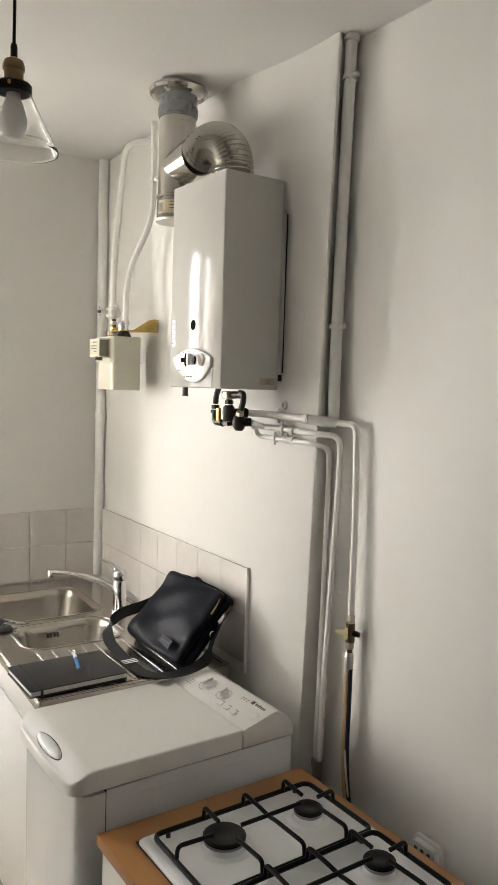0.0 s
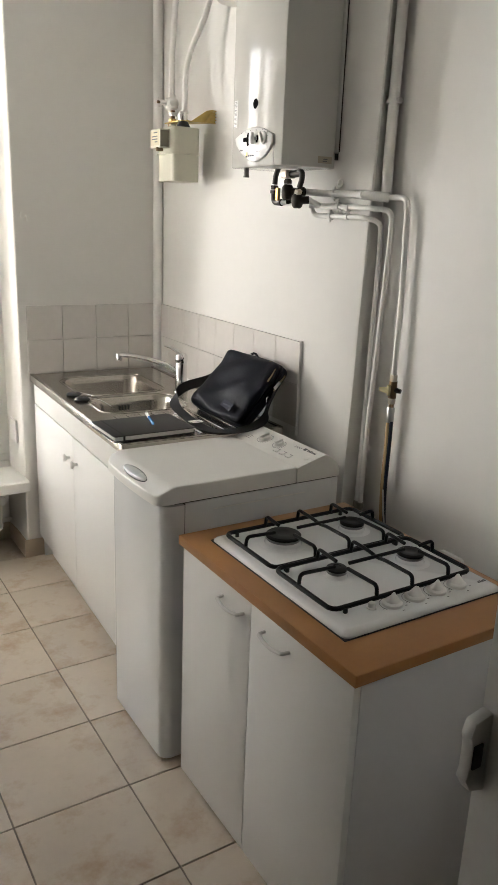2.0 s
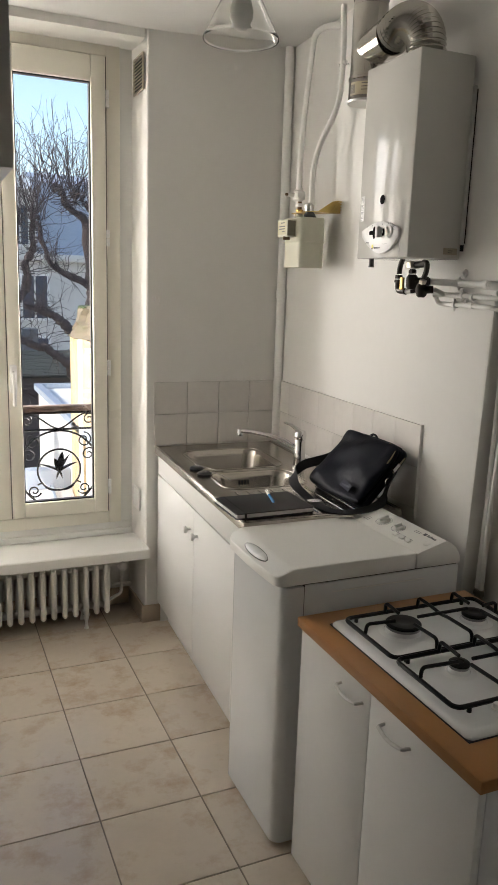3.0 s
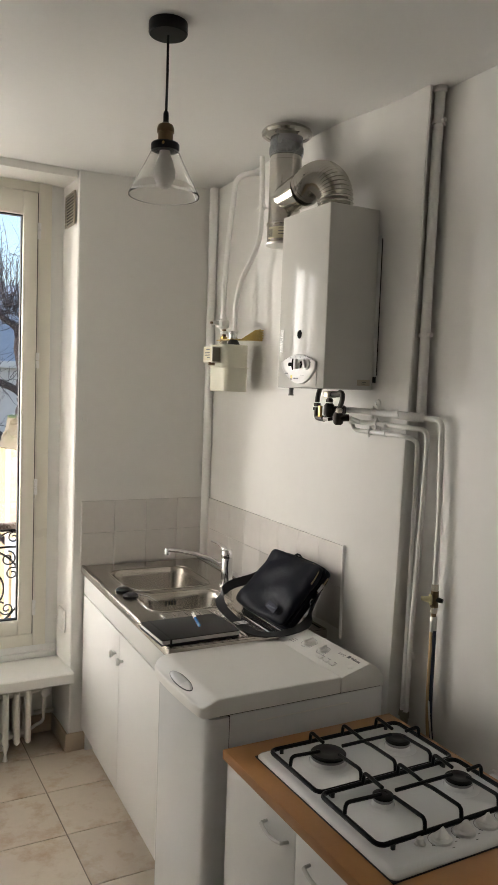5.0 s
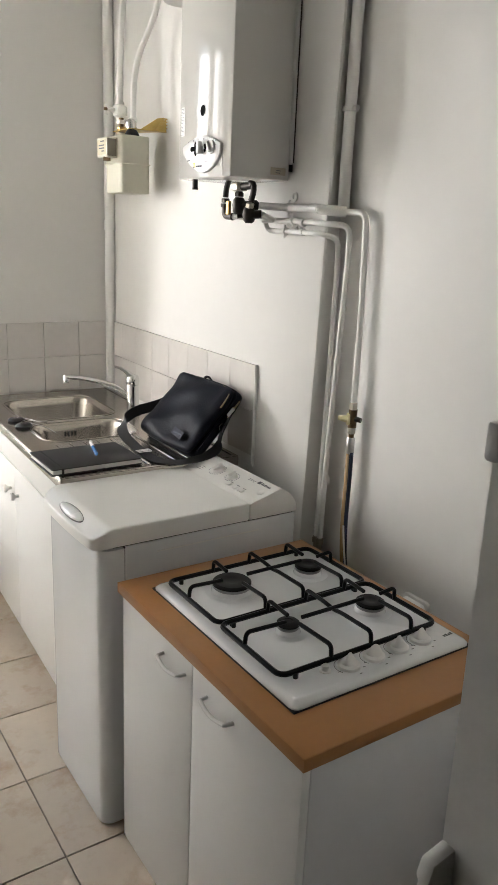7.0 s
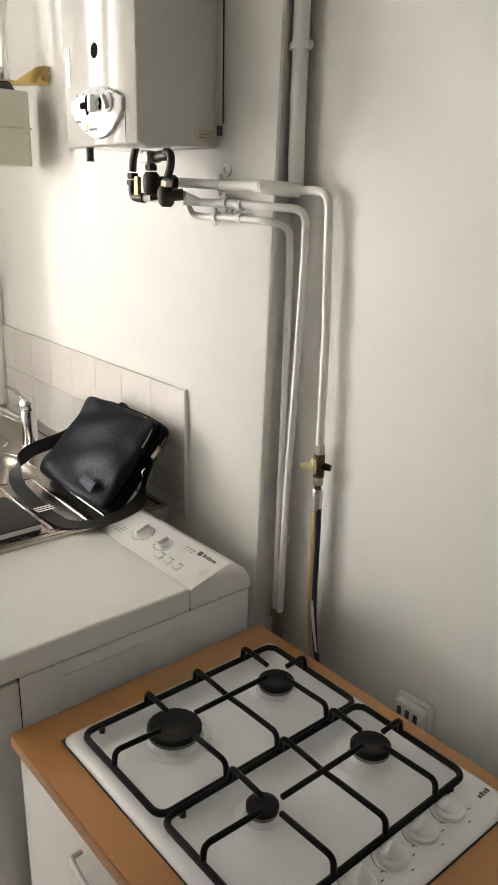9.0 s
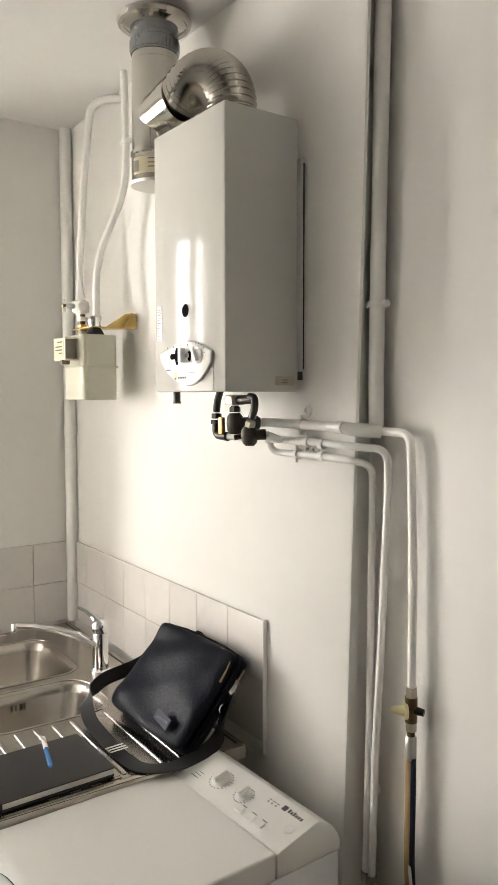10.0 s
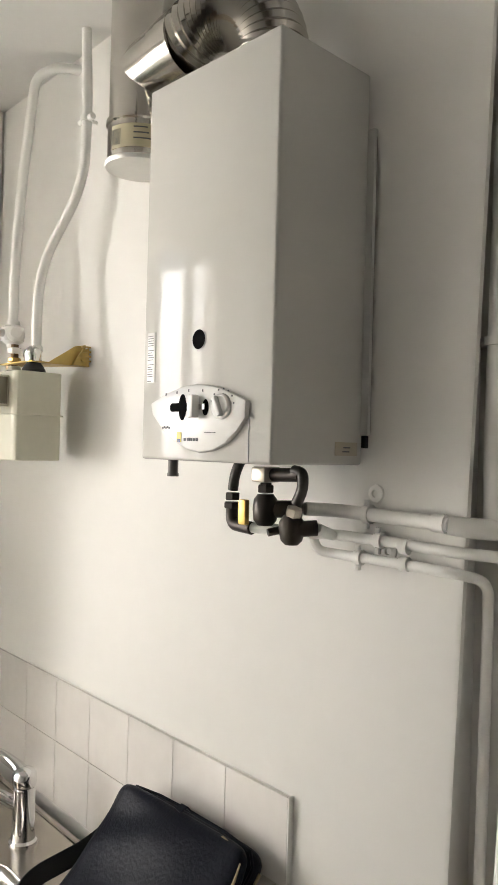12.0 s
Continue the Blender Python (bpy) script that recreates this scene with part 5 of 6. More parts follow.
# ---- flue ----
flue = thing("flue_duct", (1.45, 2.31, 2.30), "bright aluminium flue duct rising to the ceiling", "flue")
FCX, FCY, FR = 1.452, 2.312, 0.0600
part("duct", lathe(B(), [(FR, 2.372), (FR, 2.60), (FR - 0.001, 2.601), (FR - 0.001, 2.648), (FR + 0.001, 2.650), (FR + 0.001, 2.700)], (FCX, FCY, 0), n=40, closed=False), ALU, flue)
part("end_collar", lathe(B(), [(FR + 0.002, 2.298), (FR + 0.002, 2.362), (FR + 0.005, 2.365), (FR + 0.005, 2.372), (FR, 2.374)], (FCX, FCY, 0), n=40, closed=False), ALU, flue)
part("end_cap", lathe(B(), [(0.0, 2.290), (FR + 0.004, 2.290), (FR + 0.006, 2.293), (FR + 0.006, 2.298), (FR + 0.002, 2.299)], (FCX, FCY, 0), n=40, closed=False), material("cap_aluminium", (0.66, 0.65, 0.62), 0.45, metal=0.8, var=0.06), flue, "dull end cap")
part("ceiling_flange", lathe(B(), [(FR, 2.686), (FR + 0.010, 2.692), (FR + 0.020, 2.695), (FR + 0.026, 2.690), (FR + 0.033, 2.694), (FR + 0.036, 2.704), (FR + 0.030, 2.714), (FR + 0.006, H)], (FCX, FCY, 0), n=40, closed=False), ALU, flue)
sleeve = material("dull_zinc_sleeve", (0.27, 0.28, 0.29), 0.26, metal=1.0, var=0.25, scale=9, rough_var=0.1)
part("upper_sleeve", lathe(B(), [(FR, 2.618), (FR + 0.0016, 2.619), (FR + 0.0016, 2.694)], (FCX, FCY, 0), n=40, closed=False), sleeve, flue, "dull grey upper sleeve")
# crimped band
bm = B()
rows = []
for z, amp in ((2.624, 0), (2.628, 1), (2.650, 1), (2.654, 0)):
    rows.append([bm.verts.new((FCX + (FR + 0.0020 + 0.0022 * amp * (i % 2)) * math.cos(math.pi * i / 40), FCY + (FR + 0.0020 + 0.0022 * amp * (i % 2)) * math.sin(math.pi * i / 40), z)) for i in range(80)])
for a, b in zip(rows, rows[1:]):
    for i in range(80):
        bm.faces.new((a[i], a[(i + 1) % 80], b[(i + 1) % 80], b[i]))
part("crimped_band", bm, sleeve, flue, smooth=20)
# label round the collar
bm = B()
rr = FR + 0.0026
seg = [(a, rr) for a in np.linspace(radians(178), radians(262), 14)]
r0 = [bm.verts.new((FCX + r * math.cos(a), FCY + r * math.sin(a), 2.310)) for a, r in seg]
r1 = [bm.verts.new((FCX + r * math.cos(a), FCY + r * math.sin(a), 2.352)) for a, r in seg]
for i in range(13):
    bm.faces.new((r0[i], r0[i + 1], r1[i + 1], r1[i]))
lab = part("label", bm, TAG, flue, "cream paper label")
bm = B()
random.seed(11)


def arc_patch(bm, a0, a1, z0, z1, r):
    n = 3
    lo = [bm.verts.new((FCX + r * math.cos(radians(a0 + (a1 - a0) * i / n)), FCY + r * math.sin(radians(a0 + (a1 - a0) * i / n)), z0)) for i in range(n + 1)]
    hi = [bm.verts.new((FCX + r * math.cos(radians(a0 + (a1 - a0) * i / n)), FCY + r * math.sin(radians(a0 + (a1 - a0) * i / n)), z1)) for i in range(n + 1)]
    for i in range(n):
        bm.faces.new((lo[i], lo[i + 1], hi[i + 1], hi[i]))


for i in range(9):
    arc_patch(bm, 180 + i * 2.2, 181.2 + i * 2.2, 2.316, 2.344, rr + 0.0005)
part("mark", bm, PRINT, lab, "printed bars")
for i in range(3):
    bm = B()
    arc_patch(bm, 222, 222 + random.uniform(14, 34), 2.344 - i * 0.010, 2.3465 - i * 0.010, rr + 0.0005)
    part("mark", bm, PRINT, lab, "printed line")

# branch and flexible elbow
bax = Vector((-0.03, -0.99, 0.06)).normalized()
b0 = Vector((FCX, FCY - 0.01, 2.462))
part("branch", tube(B(), [b0, b0 + bax * 0.080, b0 + bax * 0.081, b0 + bax * 0.105, b0 + bax * 0.106, b0 + bax * 0.140], [0.058, 0.058, 0.0605, 0.0605, 0.0625, 0.0625], 40), ALU, flue, smooth=40)
s0 = b0 + bax * 0.135
ctrl = [s0, s0 + bax * 0.09 + Vector((0, 0, 0.028)), Vector((1.454, 2.055, 2.492)), Vector((1.458, 1.972, 2.462)), Vector((1.460, 1.980, 2.395)), Vector((1.460, 1.990, 2.345))]


def bez(points, n):
    out = []
    for i in range(n + 1):
        t = i / n
        q = [Vector(p) for p in points]
        while len(q) > 1:
            q = [a.lerp(b, t) for a, b in zip(q, q[1:])]
        out.append(q[0])
    return out


pleats = 24
path = bez(ctrl, pleats * 4)
radii = [0.0615 - 0.0048 * (0.5 + 0.5 * math.cos(2 * math.pi * i / 4)) ** 1.0 for i in range(len(path))]
part("flexible_elbow", tube(B(), path, radii, 40, caps=False), ALU, flue, "pleated aluminium elbow", smooth=25)

# ---- gas meter ----
meter = thing("gas_meter", (1.47, 2.77, 1.735), "cream sheet-metal gas meter hanging from two pipes on the wall", "gas meter")
MX0, MX1, MY0, MY1, MZ0, MZ1 = 1.418, 1.538, 2.710, 2.862, 1.737, 1.938
part("body", prism(B(), rounded(MX0, MY0, MX1, MY1, 0.022, 6), "z", MZ0, MZ1, 0.012), METER, meter, smooth=50)
part("seam", prism(B(), rounded(MX0 - 0.006, MY0 - 0.006, MX1 + 0.006, MY1 + 0.006, 0.026, 6), "z", 1.838, 1.8415, 0.001), METER, meter)
idx = part("index_box", box(B(), (MX0 - 0.042, 2.745, 1.858), (MX0 + 0.004, 2.835, 1.928), 0.004), METER, meter)
part("index_window", box(B(), (MX0 - 0.040, 2.7432, 1.863), (MX0 - 0.004, 2.7455, 1.923), 0.001), material("meter_window", (0.22, 0.20, 0.15), 0.25), idx, "dark brown side plate")
part("label", box(B(), (MX0 - 0.0428, 2.752, 1.868), (MX0 - 0.0418, 2.828, 1.920)), TAG, idx, "cream index label")
bm = B()
for z, y1 in ((1.912, 2.80), (1.898, 2.815), (1.888, 2.815), (1.878, 2.79)):
    box(bm, (MX0 - 0.0434, 2.765, z), (MX0 - 0.0426, y1, z + 0.004))
part("mark", bm, PRINT, idx, "printed lines")
for y, m_ in ((2.842, METER), (2.742, BRONZE)):
    part("boss", lathe(B(), [(0.027, 0), (0.024, 0.010), (0.016, 0.014), (0.014, 0.024)], (1.478, y, MZ1 - 0.004)), m_, meter)
part("union", tube(B(), [(1.478, 2.842, MZ1 + 0.012), (1.478, 2.842, 2.01)], 0.009, 12), OLDBRASS, meter, "brass union")
nut((1.478, 2.842, 1.968), (0, 0, 1), 0.0155, 0.010, BRASS, meter)
nut((1.478, 2.842, 1.988), (0, 0, 1), 0.0175, 0.014, PAINT, meter)
part("elbow", tube(B(), [(1.478, 2.742, 1.955), (1.478, 2.742, 1.985)], 0.0145, 14), BRONZE, meter)
nut((1.478, 2.742, 1.985), (0, 0, 1), 0.0175, 0.014, PAINT, meter)
valve = part("valve_body", lathe(B(), [(0.013, -0.032), (0.015, -0.024), (0.026, -0.016), (0.029, 0.0), (0.026, 0.016), (0.016, 0.022), (0.016, 0.032)], (1.478, 2.855, 2.035), n=18), PAINT, meter, "white painted valve")
part("wing_handle", tube(B(), [(1.455, 2.870, 2.038), (1.430, 2.885, 2.040)], 0.006, 10), PAINT, valve)
part("wing_handle", tube(B(), [(1.434, 2.882, 2.020), (1.432, 2.884, 2.060)], 0.006, 10, flat=0.5), PAINT, valve)
br = part("bracket", prism(B(), [(1.455, 2.87), (1.492, 2.87), (1.575, 2.735), (wall_x(2.72), 2.725), (wall_x(2.70), 2.705), (1.56, 2.705), (1.500, 2.72), (1.455, 2.722)], "z", 1.960, 1.9635), BRACKET, meter, "yellow passivated bracket")
part("bracket_flange", prism(B(), [(1.550, 1.960), (1.572, 1.992), (1.594, 2.004), (1.594, 1.960)], "y", 2.700, 2.7035), BRACKET, br)
for i in range(4):
    part("tooth", box(B(), (1.572, 2.696, 1.970 + i * 0.011), (1.597, 2.700, 1.974 + i * 0.011)), BRACKET, br)

mp = thing("gas_riser", (1.5, 2.85, 2.06), "white painted pipe from the meter valve up to the ceiling", "pipe")
part("pipe", tube(B(), [(1.478, 2.856, 2.058), (1.482, 2.862, 2.20), (1.505, 2.880, 2.42), (1.520, 2.872, 2.60), (1.526, 2.866, 2.678), (1.560, 2.815, 2.697), (1.612, 2.790, 2.697)], 0.0122, 14, round_to=0.06), PAINT, mp)
mp2 = thing("gas_riser", (1.5, 2.74, 2.0), "white painted pipe from the meter, curving up to the ceiling", "pipe")
part("pipe", tube(B(), [(1.480, 2.742, 1.996), (1.484, 2.748, 2.12), (1.500, 2.745, 2.21), (1.530, 2.675, 2.33), (1.540, 2.652, 2.40), (1.545, 2.655, 2.55), (1.545, 2.668, H - 0.001)], 0.0115, 14, round_to=0.06), PAINT, mp2)
clip_at(mp2, (1.544, 2.654, 2.515), 1.598, 0.0115, "y")
cp = thing("corner_pipe", (1.555, 3.23, 0), "white painted pipe up the corner of the room", "pipe")
part("pipe", tube(B(), [(1.599, 3.238, SZ + 0.002), (1.599, 3.238, 1.6), (1.597, 3.239, H - 0.001)], 0.022, 16), PAINT, cp)
part("joint", tube(B(), [(1.599, 3.238, 1.60), (1.599, 3.238, 1.64)], 0.0245, 16), PAINT, cp)

part("ball_elbow", lathe(B(), [(0.010, -0.020), (0.018, -0.013), (0.021, 0.0), (0.018, 0.013), (0.010, 0.020)], (1.470, 2.738, 1.976), (0, 0, 1), 20), CHROME, meter, "bright ball elbow")
part("collar", lathe(B(), [(0.024, 0), (0.026, 0.004), (0.022, 0.012), (0.017, 0.018)], (1.474, 2.740, MZ1 + 0.002), n=18), DARK, meter, "black rubber collar")
nut((1.478, 2.848, 1.948), (0, 0, 1), 0.0165, 0.012, OLDBRASS, meter)
part("valve_stem", tube(B(), [(1.452, 2.852, 2.036), (1.424, 2.850, 2.036)], [0.010, 0.008], 12), PAINT, meter, "painted valve stem")
part("stem_screw", tube(B(), [(1.426, 2.850, 2.036), (1.414, 2.849, 2.036)], 0.0055, 10), OLDBRASS, meter, "brass stem end")
part("bonnet", lathe(B(), [(0.016, 0.0), (0.020, 0.004), (0.020, 0.012), (0.013, 0.018), (0.0, 0.019)], (1.470, 2.828, 2.034), (-0.3, -1, 0), 18), PAINT, meter)
part("fastener", box(B(), (MX0 - 0.046, 2.760, 1.846), (MX0 - 0.020, 2.772, 1.860), 0.001), OLDBRASS, meter, "lead seal")
part("bracket_web", prism(B(), [(1.500, 1.9635), (1.594, 1.9635), (1.594, 2.012), (1.566, 2.006)], "y", 2.716, 2.719), BRACKET, meter, "yellow passivated web")

# ---- pendant lamp ----
lx, ly = 0.768, 1.803
lamp = thing("pendant_lamp", (lx, ly, H), "clear glass cone pendant lamp with an aged brass holder", "lamp")
part("canopy", lathe(B(), [(0.052, 0), (0.053, -0.004), (0.053, -0.028), (0.050, -0.032), (0, -0.033)], (lx, ly, H), n=32), IRON, lamp, "black ceiling canopy")
part("cord", tube(B(), [(lx, ly, H - 0.03), (lx + 0.001, ly, 2.59), (lx, ly, 2.4890)], 0.0038, 8), IRON, lamp, "black cord")
part("grip", lathe(B(), [(0.006, 0.046), (0.0075, 0.040), (0.0075, 0.018), (0.010, 0.014)], (lx, ly, 2.4470)), IRON, lamp)
part("holder", lathe(B(), [(0.010, 2.4630), (0.020, 2.4570), (0.0235, 2.4470), (0.0235, 2.4370), (0.0205, 2.4350), (0.0205, 2.4050), (0.022, 2.4030)], (lx, ly, 0)), OLDBRASS, lamp, "aged brass lamp holder")
part("collar", lathe(B(), [(0.020, 2.4110), (0.036, 2.4090), (0.039, 2.4050), (0.039, 2.3910), (0.036, 2.3870), (0.020, 2.3870)], (lx, ly, 0), n=32), IRON, lamp, "black collar")
part("screw", tube(B(), [(lx - 0.020, ly - 0.034, 2.3980), (lx - 0.022, ly - 0.041, 2.3980)], 0.0035, 8), BRASS, lamp, "brass thumb screw")
bm = B()
prof = [(0.035, 2.3990), (0.037, 2.3890), (0.058, 2.3470), (0.080, 2.3050), (0.0955, 2.2750), (0.0978, 2.2690), (0.0970, 2.2665), (0.0950, 2.2670), (0.0930, 2.2750), (0.0775, 2.3050), (0.0555, 2.3470), (0.0350, 2.3880), (0.0335, 2.3990)]
lathe(bm, prof, (lx, ly, 0), n=48, closed=False)
shade = part("shade", bm, LAMP_GLASS, lamp, "clear glass cone shade", smooth=60)
part("bulb", lathe(B(), [(0.014, 2.3990), (0.015, 2.3790), (0.024, 2.3570), (0.030, 2.3350), (0.029, 2.3150), (0.021, 2.2970), (0.010, 2.2890), (0.0, 2.2870)], (lx, ly, 0), n=28), BULB, lamp, "frosted white bulb")
# ---- radiator ----
rad = thing("radiator", (0.31, 3.35, 0), "white painted cast-iron column radiator under the window sill", "radiator")
bmc = B()
for yy in (3.285, 3.345, 3.405):
    tube(bmc, [(0, yy, 0.070), (0, yy, 0.080), (0, yy, 0.300), (0, yy, 0.312)], [0.007, 0.0140, 0.0140, 0.010], 10, flat=1.2)
tube(bmc, [(0, 3.285, 0.300), (0, 3.30, 0.318), (0, 3.39, 0.318), (0, 3.405, 0.300)], 0.0125, 10)
tube(bmc, [(0, 3.285, 0.085), (0, 3.405, 0.085)], 0.012, 10)
me_col = mesh_of(bmc, "column", RADIATOR, (0, 0, 0), 50)
for i in range(18):
    c = new("column", me_col)
    c.parent = rad
    c.location = Vector((0.745 - i * 0.0505, 0, 0)) - Vector((0.31, 3.35, 0))
    ORG[c.name] = ORG[rad.name]
for z in (0.292, 0.095):
    part("hub", tube(B(), [(-0.13, 3.345, z), (0.765, 3.345, z)], 0.021, 14), RADIATOR, rad)
for x in (0.645, -0.01):
    part("foot", lathe(B(), [(0.012, 0.0), (0.010, 0.006), (0.006, 0.03), (0.012, 0.055), (0.018, 0.075)], (x, 3.290, 0)), RADIATOR, rad)
    part("foot", lathe(B(), [(0.012, 0.0), (0.010, 0.006), (0.006, 0.03), (0.012, 0.055), (0.018, 0.075)], (x, 3.400, 0)), RADIATOR, rad)
part("union", tube(B(), [(0.765, 3.345, 0.292), (0.80, 3.345, 0.292), (0.835, 3.36, 0.292)], [0.014, 0.010, 0.012], 12), RADIATOR, rad)
part("valve_head", lathe(B(), [(0.013, 0), (0.021, 0.006), (0.022, 0.020), (0.016, 0.024), (0, 0.024)], (0.838, 3.36, 0.275), (0, -1, 0), 20), PORCELAIN, rad, "white valve head")
part("supply_pipe", tube(B(), [(0.838, 3.372, 0.275), (0.838, 3.378, 0.12), (0.80, 3.38, 0.105), (0.765, 3.36, 0.095)], 0.008, 10, round_to=0.02), RADIATOR, rad)
part("supply_pipe", tube(B(), [(0.82, 3.505, 0.115), (NX1, 3.505, 0.115)], 0.009, 10), RADIATOR, rad)

# small hook left on the far wall
single("wall_hook", box(B(), (0.966, YF - 0.008, 1.575), (0.973, YF, 1.597), 0.002), PORCELAIN, (0.97, YF, 1.575), "tiny white hook stub on the far wall", "hook")

# ---- wall cabinet near the doorway ----
wc = thing("wall_cabinet", (-0.1, 1.35, 1.80), "white wall cabinet hung on the wall near the doorway", "cabinet")
part("body", box(B(), (XL, 1.052, 1.812), (0.099, 1.65, 2.50), 0.001), MELAMINE, wc)
for y0, y1 in ((1.050, 1.349), (1.352, 1.651)):
    part("door", box(B(), (0.101, y0, 1.812), (0.119, y1, 2.502), 0.0015), MELAMINE, wc, "smooth white door")
for x, y in ((0.055, 1.10), (0.02, 1.30), (-0.02, 1.2), (0.055, 1.5)):
    part("fixing", lathe(B(), [(0.010, 0), (0.010, -0.008), (0, -0.008)], (x, y, 1.812), n=12), PORCELAIN, wc, "round white fixing cap")

hook = single("wall_hook", tube(B(), [(0.990, YF + 0.001, 1.584), (0.990, YF - 0.012, 1.584), (0.990, YF - 0.016, 1.570), (0.990, YF - 0.012, 1.562)], 0.0028, 8, round_to=0.004), PORCELAIN, (0.990, YF, 1.575), "small white hook screwed into the painted far wall", "hook")

# ---- outside: balcony rail ----
rail = thing("balcony_rail", (0.33, 3.72, 0.42), "black wrought-iron window rail with scrolls and a wooden handrail", "railing")
RY = 3.70
WOOD_OLD = material("weathered_wood", (0.06, 0.035, 0.025), 0.8, var=0.4, scale=10, fine=120, spot=(0.40, 0.33, 0.30), spot_amount=0.6, spot_scale=14)
part("handrail", prism(B(), rounded(RY - 0.028, 1.006, RY + 0.028, 1.036, 0.010, 4), "x", -0.38, 1.05), WOOD_OLD, rail, "weathered red-brown wooden handrail")
for z, r in ((0.998, 0.007), (0.912, 0.006), (0.500, 0.006)):
    part("bar", tube(B(), [(-0.38, RY, z), (1.05, RY, z)], r, 8), IRON, rail)


def spiral(cx, cz, r0, r1, a0, turns, n=26):
    return [Vector((cx + (r0 + (r1 - r0) * i / n) * math.cos(radians(a0) + 2 * math.pi * turns * i / n), RY, cz + (r0 + (r1 - r0) * i / n) * math.sin(radians(a0) + 2 * math.pi * turns * i / n))) for i in range(n + 1)]


def circle(cx, cz, r, n=40):
    return [Vector((cx + r * math.cos(2 * math.pi * i / n), RY, cz + r * math.sin(2 * math.pi * i / n))) for i in range(n + 2)]


for cx in (0.595, 0.075):
    s = 1 if cx > 0.3 else -1
    part("scroll", tube(B(), circle(cx, 0.705, 0.200), 0.0055, 7, caps=False), IRON, rail)
    part("scroll", tube(B(), circle(cx, 0.700, 0.108), 0.0050, 7, caps=False), IRON, rail)
    for mx in (-1, 1):
        part("scroll", tube(B(), spiral(cx + mx * 0.128, 0.852, 0.040, 0.010, 90 if mx > 0 else 90, -1.4 * mx) , 0.0042, 7), IRON, rail)
        part("scroll", tube(B(), spiral(cx + mx * 0.150, 0.775, 0.036, 0.008, 20 if mx > 0 else 160, 1.3 * mx), 0.0042, 7), IRON, rail)
        part("scroll", tube(B(), spiral(cx + mx * 0.125, 0.595, 0.034, 0.008, 200 if mx > 0 else -20, 1.4 * mx), 0.0042, 7), IRON, rail)
        part("scroll", tube(B(), spiral(cx + mx * 0.155, 0.960, 0.032, 0.008, 0 if mx > 0 else 180, 1.4 * mx), 0.0042, 7), IRON, rail)
        part("scroll", tube(B(), bez([(cx + mx * 0.155, RY, 0.990), (cx + mx * 0.10, RY, 1.0), (cx + mx * 0.05, RY, 0.92), (cx, RY, 0.915)], 10), 0.0045, 7), IRON, rail)
        part("scroll", tube(B(), bez([(cx + mx * 0.11, RY, 0.625), (cx + mx * 0.06, RY, 0.655), (cx + mx * 0.10, RY, 0.60), (cx + mx * 0.02, RY, 0.592)], 10), 0.0042, 7), IRON, rail)
    # leaves in the middle
    for ang, ln, wd in ((80, 0.10, 0.034), (58, 0.10, 0.030), (24, 0.100, 0.030), (158, 0.105, 0.030), (110, 0.07, 0.028), (250, 0.045, 0.028), (290, 0.045, 0.028)):
        a = radians(ang)
        p0 = Vector((cx, RY - 0.004, 0.695))
        d = Vector((math.cos(a), 0, math.sin(a)))
        bend_ = Vector((0, 0, -0.02 if ang in (20, 160) else 0.0))
        pts = bez([p0, p0 + d * ln * 0.5 + Vector((0, 0, 0.012)), p0 + d * ln + bend_], 6)
        part("leaf", tube(B(), pts, [wd * k for k in (0.35, 0.5, 0.45, 0.5, 0.38, 0.25, 0.06)], 8, flat=0.45), IRON, rail)
for x in (-0.33, 0.335, 1.0):
    part("post", box(B(), (x - 0.007, RY - 0.007, 0.42), (x + 0.007, RY + 0.007, 1.0)), IRON, rail)

# ---- outside: courtyard, roofs, houses, trees ----
GZ = -7.0
struct("ground", box(B(), (-400, 3.9, GZ - 0.2), (400, 900, GZ)), GROUND, "pale gravel and paving of the courtyard")
struct("own_facade", box(B(), (-9, 3.62, GZ), (9, 3.90, SILL - 0.02)), ROUGHCAST, "rendered outer wall below the window")
struct("own_facade.001", box(B(), (-9, 3.62, SILL - 0.02), (NX0 - 0.0, 3.90, 4.5)), ROUGHCAST, "rendered outer wall beside the window")
struct("own_facade.002", box(B(), (NX1 + 0.0, 3.62, SILL - 0.02), (9, 3.90, 4.5)), ROUGHCAST, "rendered outer wall beside the window")
struct("own_facade.003", box(B(), (NX0, 3.62, 2.70), (NX1, 3.90, 4.5)), ROUGHCAST, "rendered outer wall above the window")
struct("roof_slab", box(B(), (-9, -2.35, 4.5), (9, 3.90, 4.7)), ROUGHCAST, "roof over the flat")

